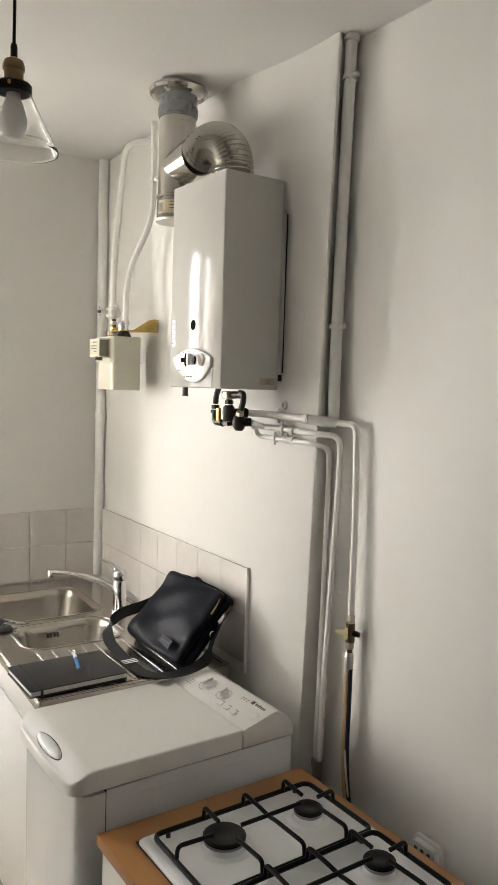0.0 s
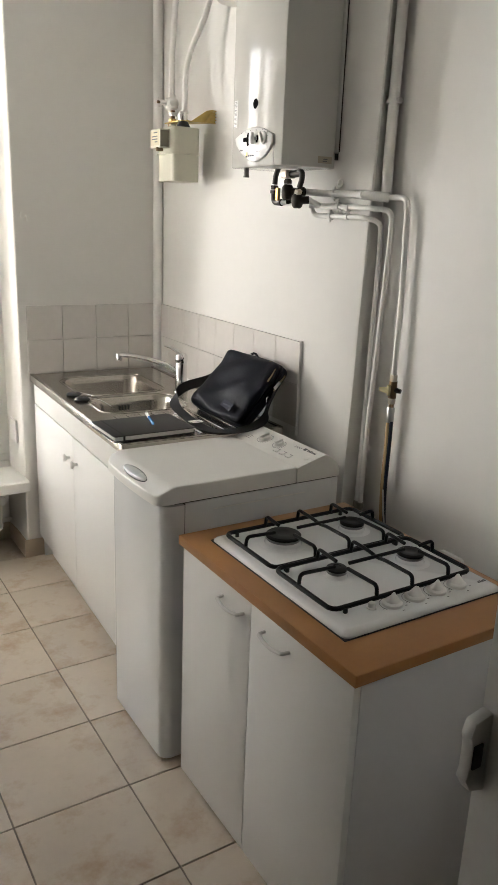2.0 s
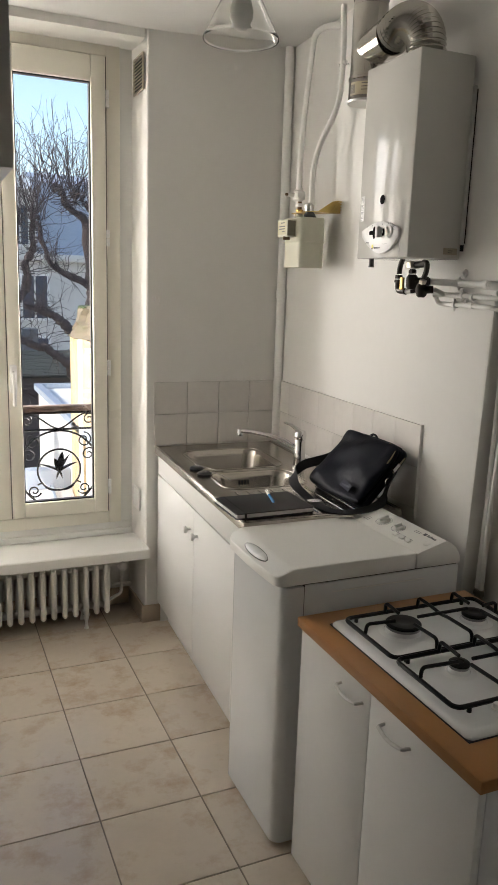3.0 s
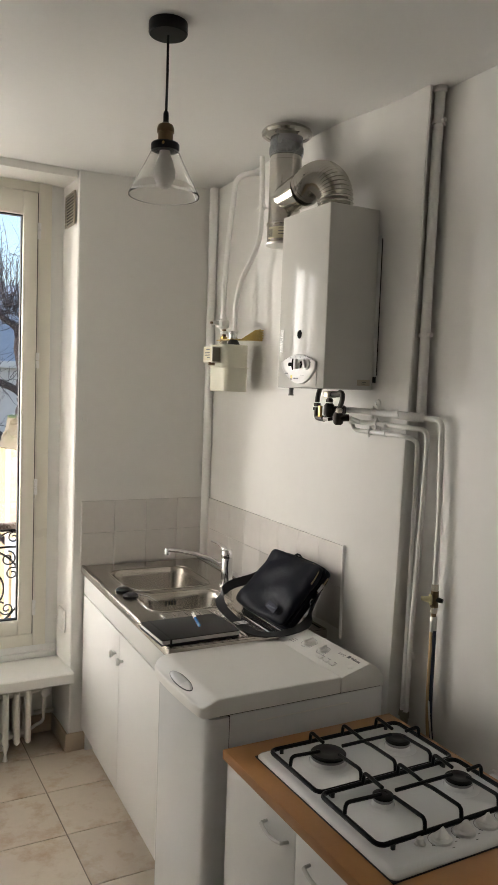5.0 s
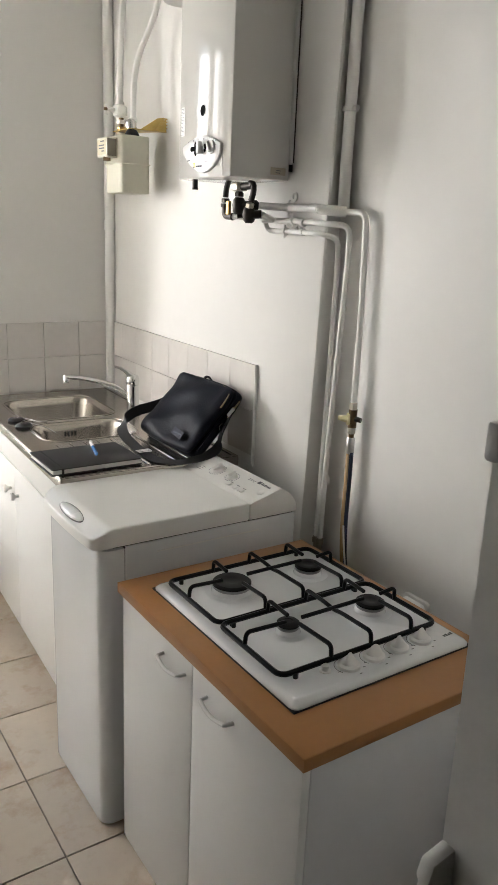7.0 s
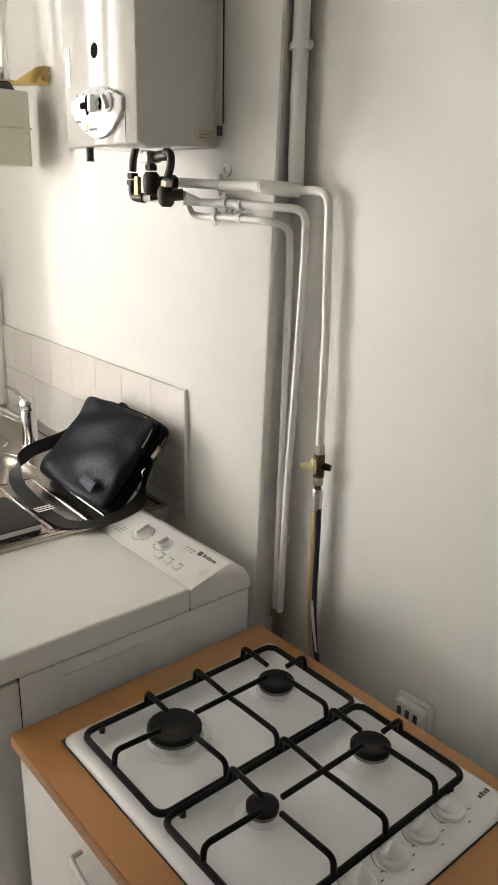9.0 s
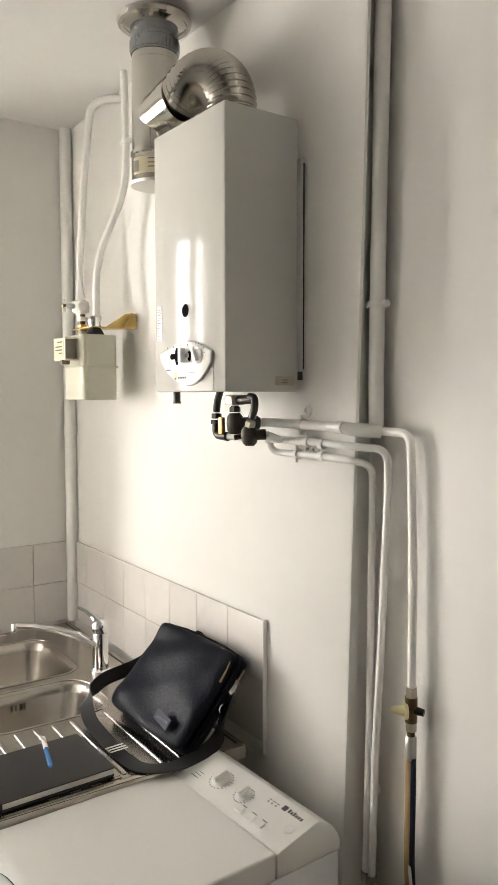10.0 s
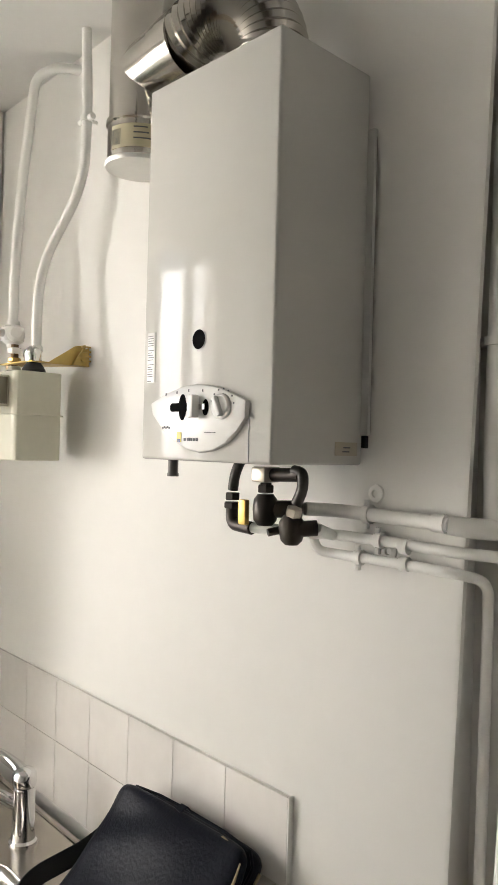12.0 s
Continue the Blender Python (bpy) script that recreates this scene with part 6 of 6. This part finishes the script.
# chimney of the lower building
chim = thing("chimney", (1.98, 9.1, -3.0), "ochre stone chimney stack with a mossy terracotta cap", "chimney")
part("stack", box(B(), (1.68, 8.9, -3.0), (2.35, 9.5, 0.96), 0.02), STONE, chim)
# Pale strip puts the sunlight on the stack's left edge into colour.
part("quoin", box(B(), (1.665, 8.885, -3.0), (1.715, 8.90, 0.96), 0.004), material("sunlit_pale", (0.62, 0.58, 0.50), 0.9, var=0.1), chim, "pale strip painting the sunlit left edge")
part("band", box(B(), (1.75, 8.88, 0.80), (2.36, 8.90, 0.86), 0.004), material("white_band", (0.7, 0.69, 0.66), 0.8), chim, "white painted band")
bm = B()
n = 20
rows = []
for z, r in ((0.955, 0.36), (0.975, 0.40), (1.0, 0.35), (1.04, 0.32), (1.10, 0.30), (1.13, 0.31), (1.17, 0.27), (1.25, 0.25), (1.30, 0.27), (1.33, 0.25)):
    rows.append([bm.verts.new(Vector((2.02 + r * 1.08 * math.cos(2 * math.pi * i / n), 9.2 + r * math.sin(2 * math.pi * i / n), z)) + noise.noise_vector(Vector((i * 0.9, z * 9, 0))) * 0.075) for i in range(n)])
for a, b in zip(rows, rows[1:]):
    for i in range(n):
        bm.faces.new((a[i], a[(i + 1) % n], b[(i + 1) % n], b[i]))
bm.faces.new(rows[-1])
part("cap", bm, TERRACOTTA, chim, "weathered terracotta cap")
bm = B()
random.seed(3)
for i in range(60):
    a, r = random.uniform(0, 6.28), random.uniform(0.05, 0.30)
    s = random.uniform(0.02, 0.05)
    bmesh.ops.create_icosphere(bm, subdivisions=1, radius=s, matrix=Matrix.Translation((2.02 + r * math.cos(a), 9.2 + r * math.sin(a), 1.335)) @ Matrix.Diagonal((1.3, 1.3, 0.5, 1)))
part("moss", bm, MOSS, chim, "green moss")

# low roofs below the window
roof = thing("low_roofs", (1.0, 9.0, -1.2), "sunlit white low roofs with upstands and skylights in the courtyard", "roof")
WHITE_ROOF = material("white_roof", (0.72, 0.71, 0.69), 0.7, var=0.06, scale=1.5)
part("slab", box(B(), (1.75, 6.9, -3.0), (5.5, 13.0, -0.18), 0.03), WHITE_ROOF, roof)
bm = B()
for a, b, c, d in ((1.68, 6.85, 1.80, 13.0), (1.80, 12.9, 5.5, 13.0)):
    box(bm, (a, b, -0.20), (c, d, -0.10))
part("upstand", bm, ZINC, roof, "zinc upstand")
part("wing", prism(B(), [(9.5, -2.4), (9.5, -1.0), (6.8, -1.65), (6.8, -2.4)], "x", -1.0, 1.67, 0.02), WHITE_ROOF, roof)
for i in range(5):
    part("seam", prism(B(), [(9.5, -1.0), (9.5, -0.95), (6.8, -1.60), (6.8, -1.65)], "x", -0.8 + i * 0.55, -0.77 + i * 0.55), ZINC, roof, "zinc standing seam")
part("wall", box(B(), (-1.0, 9.5, -3.0), (1.67, 9.7, -0.75), 0.02), ZINC, roof, "grey zinc wall")
part("skylight", prism(B(), [(8.4, -1.26), (8.4, -1.10), (7.4, -1.34), (7.4, -1.50)], "x", 0.75, 1.55, 0.01), ZINC, roof, "grey skylight frame")
part("skylight_pane", prism(B(), [(8.35, -1.10), (8.35, -1.085), (7.45, -1.305), (7.45, -1.32)], "x", 0.82, 1.48), material("skylight_glass", (0.25, 0.32, 0.42), 0.08), roof, "blue-grey glazing")
part("lower_slab", box(B(), (-3.0, 4.6, -4.2), (5.0, 6.8, -3.4), 0.02), material("pale_paving", (0.62, 0.58, 0.50), 0.8, var=0.08), roof, "pale cream lower roof")
part("pipe", tube(B(), [(0.75, 5.5, -3.38), (0.75, 5.5, -3.15), (1.15, 5.5, -3.15)], 0.03, 8, round_to=0.05), ZINC, roof, "bent grey vent pipe")

# shed with a tiled roof
shed = thing("garden_shed", (2.0, 23, GZ), "dark shed with a brown tiled roof behind the courtyard", "shed")
part("wall", box(B(), (-2.0, 22.0, GZ), (5.6, 26, -1.125)), material("dark_boards", (0.06, 0.05, 0.05), 0.8), shed)
bm = B()
random.seed(7)
for r in range(18):
    for c in range(52):
        x0 = -2.2 + c * 0.14 + (0.07 if r % 2 else 0)
        y0, z0 = 21.7 + r * 0.13, -1.08 + r * 0.028 + random.uniform(0, 0.012)
        v = [bm.verts.new(p) for p in ((x0, y0, z0 + 0.03), (x0 + 0.13, y0, z0 + 0.03), (x0 + 0.13, y0 + 0.15, z0 + 0.055), (x0, y0 + 0.15, z0 + 0.055), (x0, y0, z0), (x0 + 0.13, y0, z0))]
        bm.faces.new(v[:4])
        bm.faces.new((v[0], v[1], v[5], v[4]))
part("roof_tiles", bm, ROOFTILE, shed, "dark brown tiles")
part("roof", prism(B(), [(21.7, -1.12), (24.2, -0.58), (26.4, -1.1)], "x", -2.2, 5.8), ROOFTILE, shed)
part("dormer", box(B(), (2.4, 25.0, -1.0), (3.4, 25.6, 0.05)), material("dormer_dark", (0.12, 0.13, 0.15), 0.6), shed)

# houses across
house = thing("town_house", (4, 34, GZ), "white rendered town house with a blue-grey mansard roof", "house")
part("wall", box(B(), (-14, 33, GZ), (22, 42, 2.35)), ROUGHCAST, house)
part("cornice", box(B(), (-14.1, 32.7, 2.35), (22.1, 33.2, 2.65), 0.04), material("cornice", (0.6, 0.58, 0.54), 0.8), house)
part("roof", prism(B(), [(33.0, 2.65), (33.9, 5.6), (36.5, 6.3), (42, 6.3), (42, 2.65)], "x", 4.5, 9.2), ZINC, house, "blue-grey mansard roof")
part("roof", prism(B(), [(33.4, 2.65), (34.2, 4.6), (36.5, 5.2), (42, 5.2), (42, 2.65)], "x", -14, 3.2), ZINC, house, "grey mansard roof")
part("gable", box(B(), (3.2, 32.8, 2.6), (4.5, 37, 5.2)), ROUGHCAST, house)
part("roof", prism(B(), [(33.2, 2.65), (34.0, 4.4), (36.5, 5.0), (42, 5.0), (42, 2.65)], "x", 9.2, 22), ZINC, house, "grey mansard roof")
for x in (12.6, -6.0):
    part("chimney", box(B(), (x, 36, 5.0), (x + 0.9, 36.8, 7.4), 0.03), material("chimney_brick", (0.36, 0.24, 0.18), 0.9, var=0.2), house, "brick chimney")
FR_MAT = material("window_white", (0.7, 0.7, 0.68), 0.6)
PN_MAT = material("far_window_glass", (0.05, 0.06, 0.09), 0.08)


def far_window(parent, x, y, z, w, h):
    o = part("window", box(B(), (x - w / 2 - 0.10, y - 0.06, z - 0.10), (x + w / 2 + 0.10, y + 0.02, z + h + 0.10)), FR_MAT, parent, "white window surround")
    part("pane", box(B(), (x - w / 2, y - 0.075, z), (x - 0.04, y - 0.061, z + h)), PN_MAT, o, "dark pane")
    part("pane", box(B(), (x + 0.04, y - 0.075, z), (x + w / 2, y - 0.061, z + h)), PN_MAT, o, "dark pane")


for x in (-9.0, -6.2, -3.4, -0.8, 1.9, 4.4, 7.6, 10.8, 14, 17):
    for z in (-5.6, -2.6, 0.0):
        far_window(house, x, 33.0, z, 1.0, 1.75)
for x in (3.85,):
    far_window(house, x, 32.8, 3.0, 0.62, 1.5)
for x in (-9.0, -3.4, 0.6):
    part("dormer", box(B(), (x - 0.7, 33.3, 2.7), (x + 0.7, 34.6, 4.3), 0.02), FR_MAT, house, "white dormer")
far = thing("far_house", (18, 70, GZ), "pale far house with a grey roof beyond the trees", "house")
part("wall", box(B(), (-30, 68, GZ), (60, 78, 7.0)), ROUGHCAST, far)
part("roof", prism(B(), [(67.5, 7.0), (73, 10.2), (78.5, 7.0)], "x", -30, 60), ZINC, far)

# hedge on the left
hedge = thing("hedge", (-1.5, 12, GZ), "dark green ivy-clad hedge at the edge of the courtyard", "hedge")
bm = B()
random.seed(21)
for i in range(9000):
    p = Vector((random.uniform(-5.5, 0.75), random.gauss(11.2, 0.35), random.uniform(-4.5, 0.35)))
    p.z -= abs(random.gauss(0, 0.25)) + 0.12 * math.sin(p.x * 3)
    s = random.uniform(0.03, 0.07)
    d = Vector((random.gauss(0, 1), random.gauss(0, 1) - 1.2, random.gauss(0, 1))).normalized()
    u = d.orthogonal().normalized() * s
    w = d.cross(u).normalized() * s * 0.7
    bm.faces.new([bm.verts.new(p + q) for q in (u, w, -u, -w)])
part("leaves", bm, MOSS, hedge, "small dark green leaves")
part("core", box(B(), (-5.5, 11.2, -7), (0.65, 11.6, 0.0)), material("hedge_core", (0.02, 0.025, 0.012), 0.9), hedge)


# pollarded plane trees
def branch(bm, p, d, length, r0, r1, wob, n=6, seg=7, droop=0.0):
    pts, rs = [Vector(p)], [r0]
    d = Vector(d).normalized()
    for i in range(n):
        d = (d + Vector((random.gauss(0, wob), random.gauss(0, wob), random.gauss(0, wob) - droop))).normalized()
        pts.append(pts[-1] + d * (length / n))
        k = (i + 1) / n
        rs.append((r0 + (r1 - r0) * k) * (1 + random.uniform(-0.08, 0.10)))
    tube(bm, pts, rs, seg, caps=True)
    return pts


def plane_tree(name, base, label, limbs, knuckles, seed):
    random.seed(seed)
    t = thing(name, base, label, "tree", "bare plane trees")
    bm = B()
    for pts, rs in limbs:
        q = fillet(pts, 0.5, 5)
        q = [a.lerp(b, j / 4) for a, b in zip(q, q[1:]) for j in range(4)] + [q[-1]]
        q = [q[0]] + [p + noise.noise_vector(p * 1.9) * 0.13 + noise.noise_vector(p * 5.0) * 0.035 for p in q[1:]]
        n = len(q)
        rr_ = [(rs[0] + (rs[1] - rs[0]) * i / (n - 1)) * random.uniform(0.80, 1.18) for i in range(n)]
        tube(bm, q, rr_, 9)
    for k, r in knuckles:
        for j in range(6):
            bmesh.ops.create_icosphere(bm, subdivisions=1, radius=r * random.uniform(0.45, 0.75), matrix=Matrix.Translation(Vector(k) + Vector((random.gauss(0, r * 0.6), random.gauss(0, r * 0.6), random.gauss(0, r * 0.6)))))
    part("trunk", bm, BARK, t, "grey-brown knotty trunk and limbs", smooth=70)
    bm = B()
    for k, r in knuckles:
        for j in range(17):
            d = Vector((random.gauss(0, 0.34), random.gauss(0, 0.30), 1.0))
            pts = branch(bm, Vector(k) + Vector((random.gauss(0, r * 1.6), 0, 0)), d, random.uniform(0.9, 2.0), 0.011, 0.004, 0.10, 8, 4)
            for m_ in range(2, len(pts) - 1):
                if random.random() < 0.7:
                    branch(bm, pts[m_], (random.gauss(0, 0.6), random.gauss(0, 0.6), 0.8), random.uniform(0.25, 0.8), 0.005, 0.003, 0.14, 4, 3)
    for pts, rs in limbs[1:]:
        for j in range(30):
            f = random.uniform(0.1, 1.0)
            m0 = random.randrange(max(1, len(pts) - 2), len(pts))
            a, b = Vector(pts[m0 - 1]), Vector(pts[m0])
            p = a.lerp(b, f)
            pq = branch(bm, p, (random.gauss(0, 0.7), random.gauss(0, 0.7), random.uniform(-0.4, 1.0)), random.uniform(0.5, 1.3), 0.011, 0.004, 0.22, 7, 4, droop=0.02)
            for m_ in (1, 2, 3):
                branch(bm, pq[m_], (random.gauss(0, 0.8), random.gauss(0, 0.5), random.gauss(0.2, 0.6)), random.uniform(0.2, 0.6), 0.005, 0.003, 0.22, 4, 3)
    part("crown", bm, BARK, t, "bare upright twigs", smooth=70)
    return t


plane_tree("plane_tree", (3.75, 18.0, GZ), "bare pollarded plane tree with a thick trunk behind the chimney", [
    ([(3.75, 18.0, GZ), (3.72, 18.0, -1.0), (3.70, 18.0, 1.6), (3.68, 18.0, 3.0)], (0.20, 0.12)),
    ([(3.70, 18.0, 2.0), (4.05, 18.0, 2.7), (4.15, 18.0, 3.5)], (0.10, 0.07)),
    ([(3.68, 18.0, 2.7), (3.45, 17.9, 3.05), (3.10, 17.8, 3.40), (2.95, 17.8, 3.62)], (0.09, 0.06)),
    ([(3.68, 18.0, 1.4), (3.2, 17.9, 1.75), (2.75, 17.8, 2.0), (2.45, 17.8, 2.9)], (0.09, 0.05)),
    ([(3.72, 18.0, -0.4), (3.35, 17.8, 0.35), (2.7, 17.6, 0.85), (2.15, 17.5, 1.0)], (0.13, 0.08)),
    ([(3.72, 18.0, -1.2), (3.2, 17.6, -0.4), (2.4, 17.4, 0.25), (1.55, 17.2, 0.45)], (0.12, 0.08)),
    ([(3.72, 18.0, -1.8), (3.1, 17.2, -1.3), (2.4, 17.0, -1.0), (1.45, 16.8, -0.55)], (0.12, 0.08)),
], [((3.68, 18.0, 3.3), 0.13), ((4.15, 18.0, 3.55), 0.11), ((2.95, 17.8, 3.65), 0.10), ((2.45, 17.8, 2.95), 0.08), ((3.45, 18.1, 3.5), 0.09)], 31)
plane_tree("plane_tree", (1.75, 19.0, GZ), "bare pollarded plane tree with forked limbs beside the first", [
    ([(1.75, 19.0, GZ), (1.75, 19.0, -1.0), (1.85, 19.0, 0.6), (1.95, 19.0, 1.2)], (0.17, 0.10)),
    ([(1.95, 19.0, 1.0), (2.35, 19.0, 1.6), (2.50, 19.0, 2.4), (2.55, 19.0, 3.1)], (0.12, 0.06)),
    ([(1.95, 19.0, 1.0), (1.65, 19.0, 1.7), (1.70, 19.0, 2.6), (1.80, 19.0, 3.5)], (0.12, 0.06)),
    ([(1.80, 19.0, 0.6), (1.2, 18.8, 1.2), (0.9, 18.7, 2.2)], (0.11, 0.06)),
], [((2.55, 19.0, 3.2), 0.08), ((1.80, 19.0, 3.55), 0.08), ((0.9, 18.7, 2.3), 0.07), ((2.2, 19.0, 2.9), 0.05)], 32)
plane_tree("plane_tree", (-1.1, 18.0, GZ), "bare plane tree leaning over the courtyard hedge", [
    ([(-1.1, 18.0, GZ), (-0.9, 18.0, -1.0), (-0.5, 18.0, 1.0), (0.0, 18.0, 2.6)], (0.18, 0.10)),
    ([(-0.6, 18.0, 0.6), (0.3, 18.0, 0.9), (0.9, 18.0, 0.3)], (0.13, 0.07)),
    ([(-0.3, 18.0, 1.8), (-0.9, 18.0, 2.6), (-1.2, 18.0, 3.4)], (0.11, 0.06)),
], [((0.0, 18.0, 2.7), 0.10), ((-1.2, 18.0, 3.5), 0.09)], 33)

# ---- skirting and the tiles of walls and floor ----
for i, (lo, hi) in enumerate((((NX0 + 0.012, YN - 0.012, 0.0), (NX1 - 0.012, YN, 0.088)), ((NX1 - 0.010, YF - 0.012, 0.0), (NX1, YN - 0.0, 0.088)), ((NX1 - 0.010, YF - 0.010, 0.0), (1.02, YF, 0.088)))):
    if i == 1:
        lo = (NX1 - 0.010, YF + 0.001, 0.0)
    sk = struct("baseboard", box(B(), lo, hi, 0.0015), SKIRT, "beige tile skirting")


def pieces(name, parent, size, places, mat, bevel, axis, jitter=0.0):
    """Alike bevelled pieces that share one mesh; size across the wall, along it, up."""
    cache = {}
    for (x, y, z, w, h) in places:
        key = (round(w, 3), round(h, 3))
        if key not in cache:
            t = size
            bm = B()
            a, b = w / 2, h / 2
            lo = [(-a, -b), (a, -b), (a, b), (-a, b)]
            hi = [(-a + bevel, -b + bevel), (a - bevel, -b + bevel), (a - bevel, b - bevel), (-a + bevel, b - bevel)]
            def at(u, v, d):
                return {"z": (u, v, d), "y": (u, -d, v), "x": (-d, u, v)}[axis]
            v0 = [bm.verts.new(at(u, v, 0)) for u, v in lo]
            v1 = [bm.verts.new(at(u, v, t - bevel * 0.7)) for u, v in lo]
            v2 = [bm.verts.new(at(u, v, t)) for u, v in hi]
            for p, q in ((v0, v1), (v1, v2)):
                for i in range(4):
                    bm.faces.new((p[i], p[(i + 1) % 4], q[(i + 1) % 4], q[i]))
            bm.faces.new(v2)
            bm.faces.new(v0[::-1])
            cache[key] = mesh_of(bm, name, mat, (0, 0, 0), 25)
        ob = new(name, cache[key])
        ob.parent = parent
        o = ORG[parent.name]
        d = Vector((random.uniform(-1, 1), random.uniform(-1, 1), random.uniform(-1, 1))) * jitter
        ob.location = Vector((x, y, z)) - o
        ob.rotation_euler = (d.x, d.y, 0) if axis == "z" else ((0, 0, d.z) if axis != "z" else (0, 0, 0))


def tile_material(name, color, stain, amount, rough, bump, scale, shift=0.07):
    m = material(name, color, rough, var=0.05, scale=scale, fine=35, bump=bump, bump_scale=9, spot=stain, spot_amount=amount, spot_scale=scale * 1.6, rough_var=0.05)
    nt = m.node_tree
    info = nt.nodes.new("ShaderNodeObjectInfo")
    tcs = [n for n in nt.nodes if n.bl_idname == "ShaderNodeTexCoord"]
    off = nt.nodes.new("ShaderNodeVectorMath")
    off.operation = "MULTIPLY_ADD"
    comb = nt.nodes.new("ShaderNodeCombineXYZ")
    for i in range(3):
        nt.links.new(info.outputs["Random"], comb.inputs[i])
    nt.links.new(comb.outputs[0], off.inputs[0])
    off.inputs[1].default_value = (37.0, 91.0, 53.0)
    nt.links.new(tcs[0].outputs["Object"], off.inputs[2])
    for n in nt.nodes:
        if n.bl_idname == "ShaderNodeTexNoise":
            nt.links.new(off.outputs[0], n.inputs["Vector"])
    bs = nt.nodes["Principled BSDF"]
    src = bs.inputs["Base Color"].links[0].from_socket
    hsv = nt.nodes.new("ShaderNodeHueSaturation")
    mr = nt.nodes.new("ShaderNodeMapRange")
    mr.inputs["To Min"].default_value, mr.inputs["To Max"].default_value = 1 - shift, 1 + shift
    nt.links.new(info.outputs["Random"], mr.inputs["Value"])
    nt.links.new(mr.outputs[0], hsv.inputs["Value"])
    nt.links.new(src, hsv.inputs["Color"])
    nt.links.new(hsv.outputs[0], bs.inputs["Base Color"])
    return m


FLOOR_TILE = tile_material("beige_floor_tile", (0.60, 0.52, 0.42), (0.43, 0.30, 0.19), 0.75, 0.22, 0.0006, 5.0)
WALL_TILE = tile_material("pale_wall_tile", (0.70, 0.67, 0.63), (0.66, 0.62, 0.57), 0.3, 0.12, 0.0004, 4.0, 0.02)
random.seed(17)
# bed of grout and the wall tiles, both walls
WT, WH = 0.1605, 0.1525
ZT1 = 1.2005
bedn = struct("wall_tiling", box(B(), (0.970, YF - 0.004, SZ - 0.03), (1.610, YF - 0.0005, ZT1 - 0.001)), WGROUT, "pale grout bed of the wall tiles behind the sink")
bede = new("wall_tiling.001", mesh_of(box(B(), (-0.004, 0.004, SZ - 0.04), (-0.0005, 1.262, ZT1 - 0.001)), "wall_tiling", material("pale_joint", (0.80, 0.785, 0.75), 0.7, var=0.04)))
bede.location = (wall_x(2.0), 2.0, 0)
bede.rotation_euler = (0, 0, -math.atan(0.036))
ORG[bede.name] = Vector((0, 0, 0))
tagged(bede, "pale grout bed of the wall tiles on the chimney breast", kind="structure")
pl = []
x = 1.1305 - WT
while x < 1.59:
    w = min(WT, 1.602 - x)
    for k in range(3):
        z0 = ZT1 - (k + 1) * WH
        h = WH if z0 > SZ - 0.02 else WH - (SZ - 0.02 - z0)
        if h > 0.02:
            pl.append((x + w / 2, YF - 0.004, z0 + WH - h / 2, w - 0.003, h - 0.003))
    x += WT
pieces("tile", bedn, 0.007, pl, WALL_TILE, 0.0012, "y", 0.002)
pl = []
y = 0.002
while y < 1.24:
    w = min(WT, 1.252 - y)
    for k in range(3):
        z0 = ZT1 - (k + 1) * WH
        h = WH if z0 > SZ - 0.02 else WH - (SZ - 0.02 - z0)
        if h > 0.02:
            pl.append((-0.004, y + w / 2, z0 + WH - h / 2, w - 0.0014, h - 0.0014))
    y += WT
pieces("tile", bede, 0.007, pl, WALL_TILE, 0.0007, "x", 0.001)
bm = B()
box(bm, (-0.0118, -0.0015, SZ - 0.03), (-0.0005, 0.0015, ZT1 + 0.002), 0.0008)
part("edge_trim", bm, GLOSS, bede, "white edge trim")
# floor tiles
pl = []
nx0, nx1 = -4, 3
for i in range(-6, 4):
    for j in range(-16, 3):
        x0, y0 = TX + i * TP, TY + j * TP
        x1, y1 = x0 + TP, y0 + TP
        x0, x1 = max(x0, -1.2 if y0 < 0.4 else XL), min(x1, XR)
        y0, y1 = max(y0, -2.2), min(y1, YN)
        if x1 - x0 < 0.03 or y1 - y0 < 0.03:
            continue
        pl.append(((x0 + x1) / 2, (y0 + y1) / 2, -0.004, x1 - x0 - 0.0045, y1 - y0 - 0.0045))
pieces("tile", floor, 0.004, pl, FLOOR_TILE, 0.0012, "z", 0.0006)
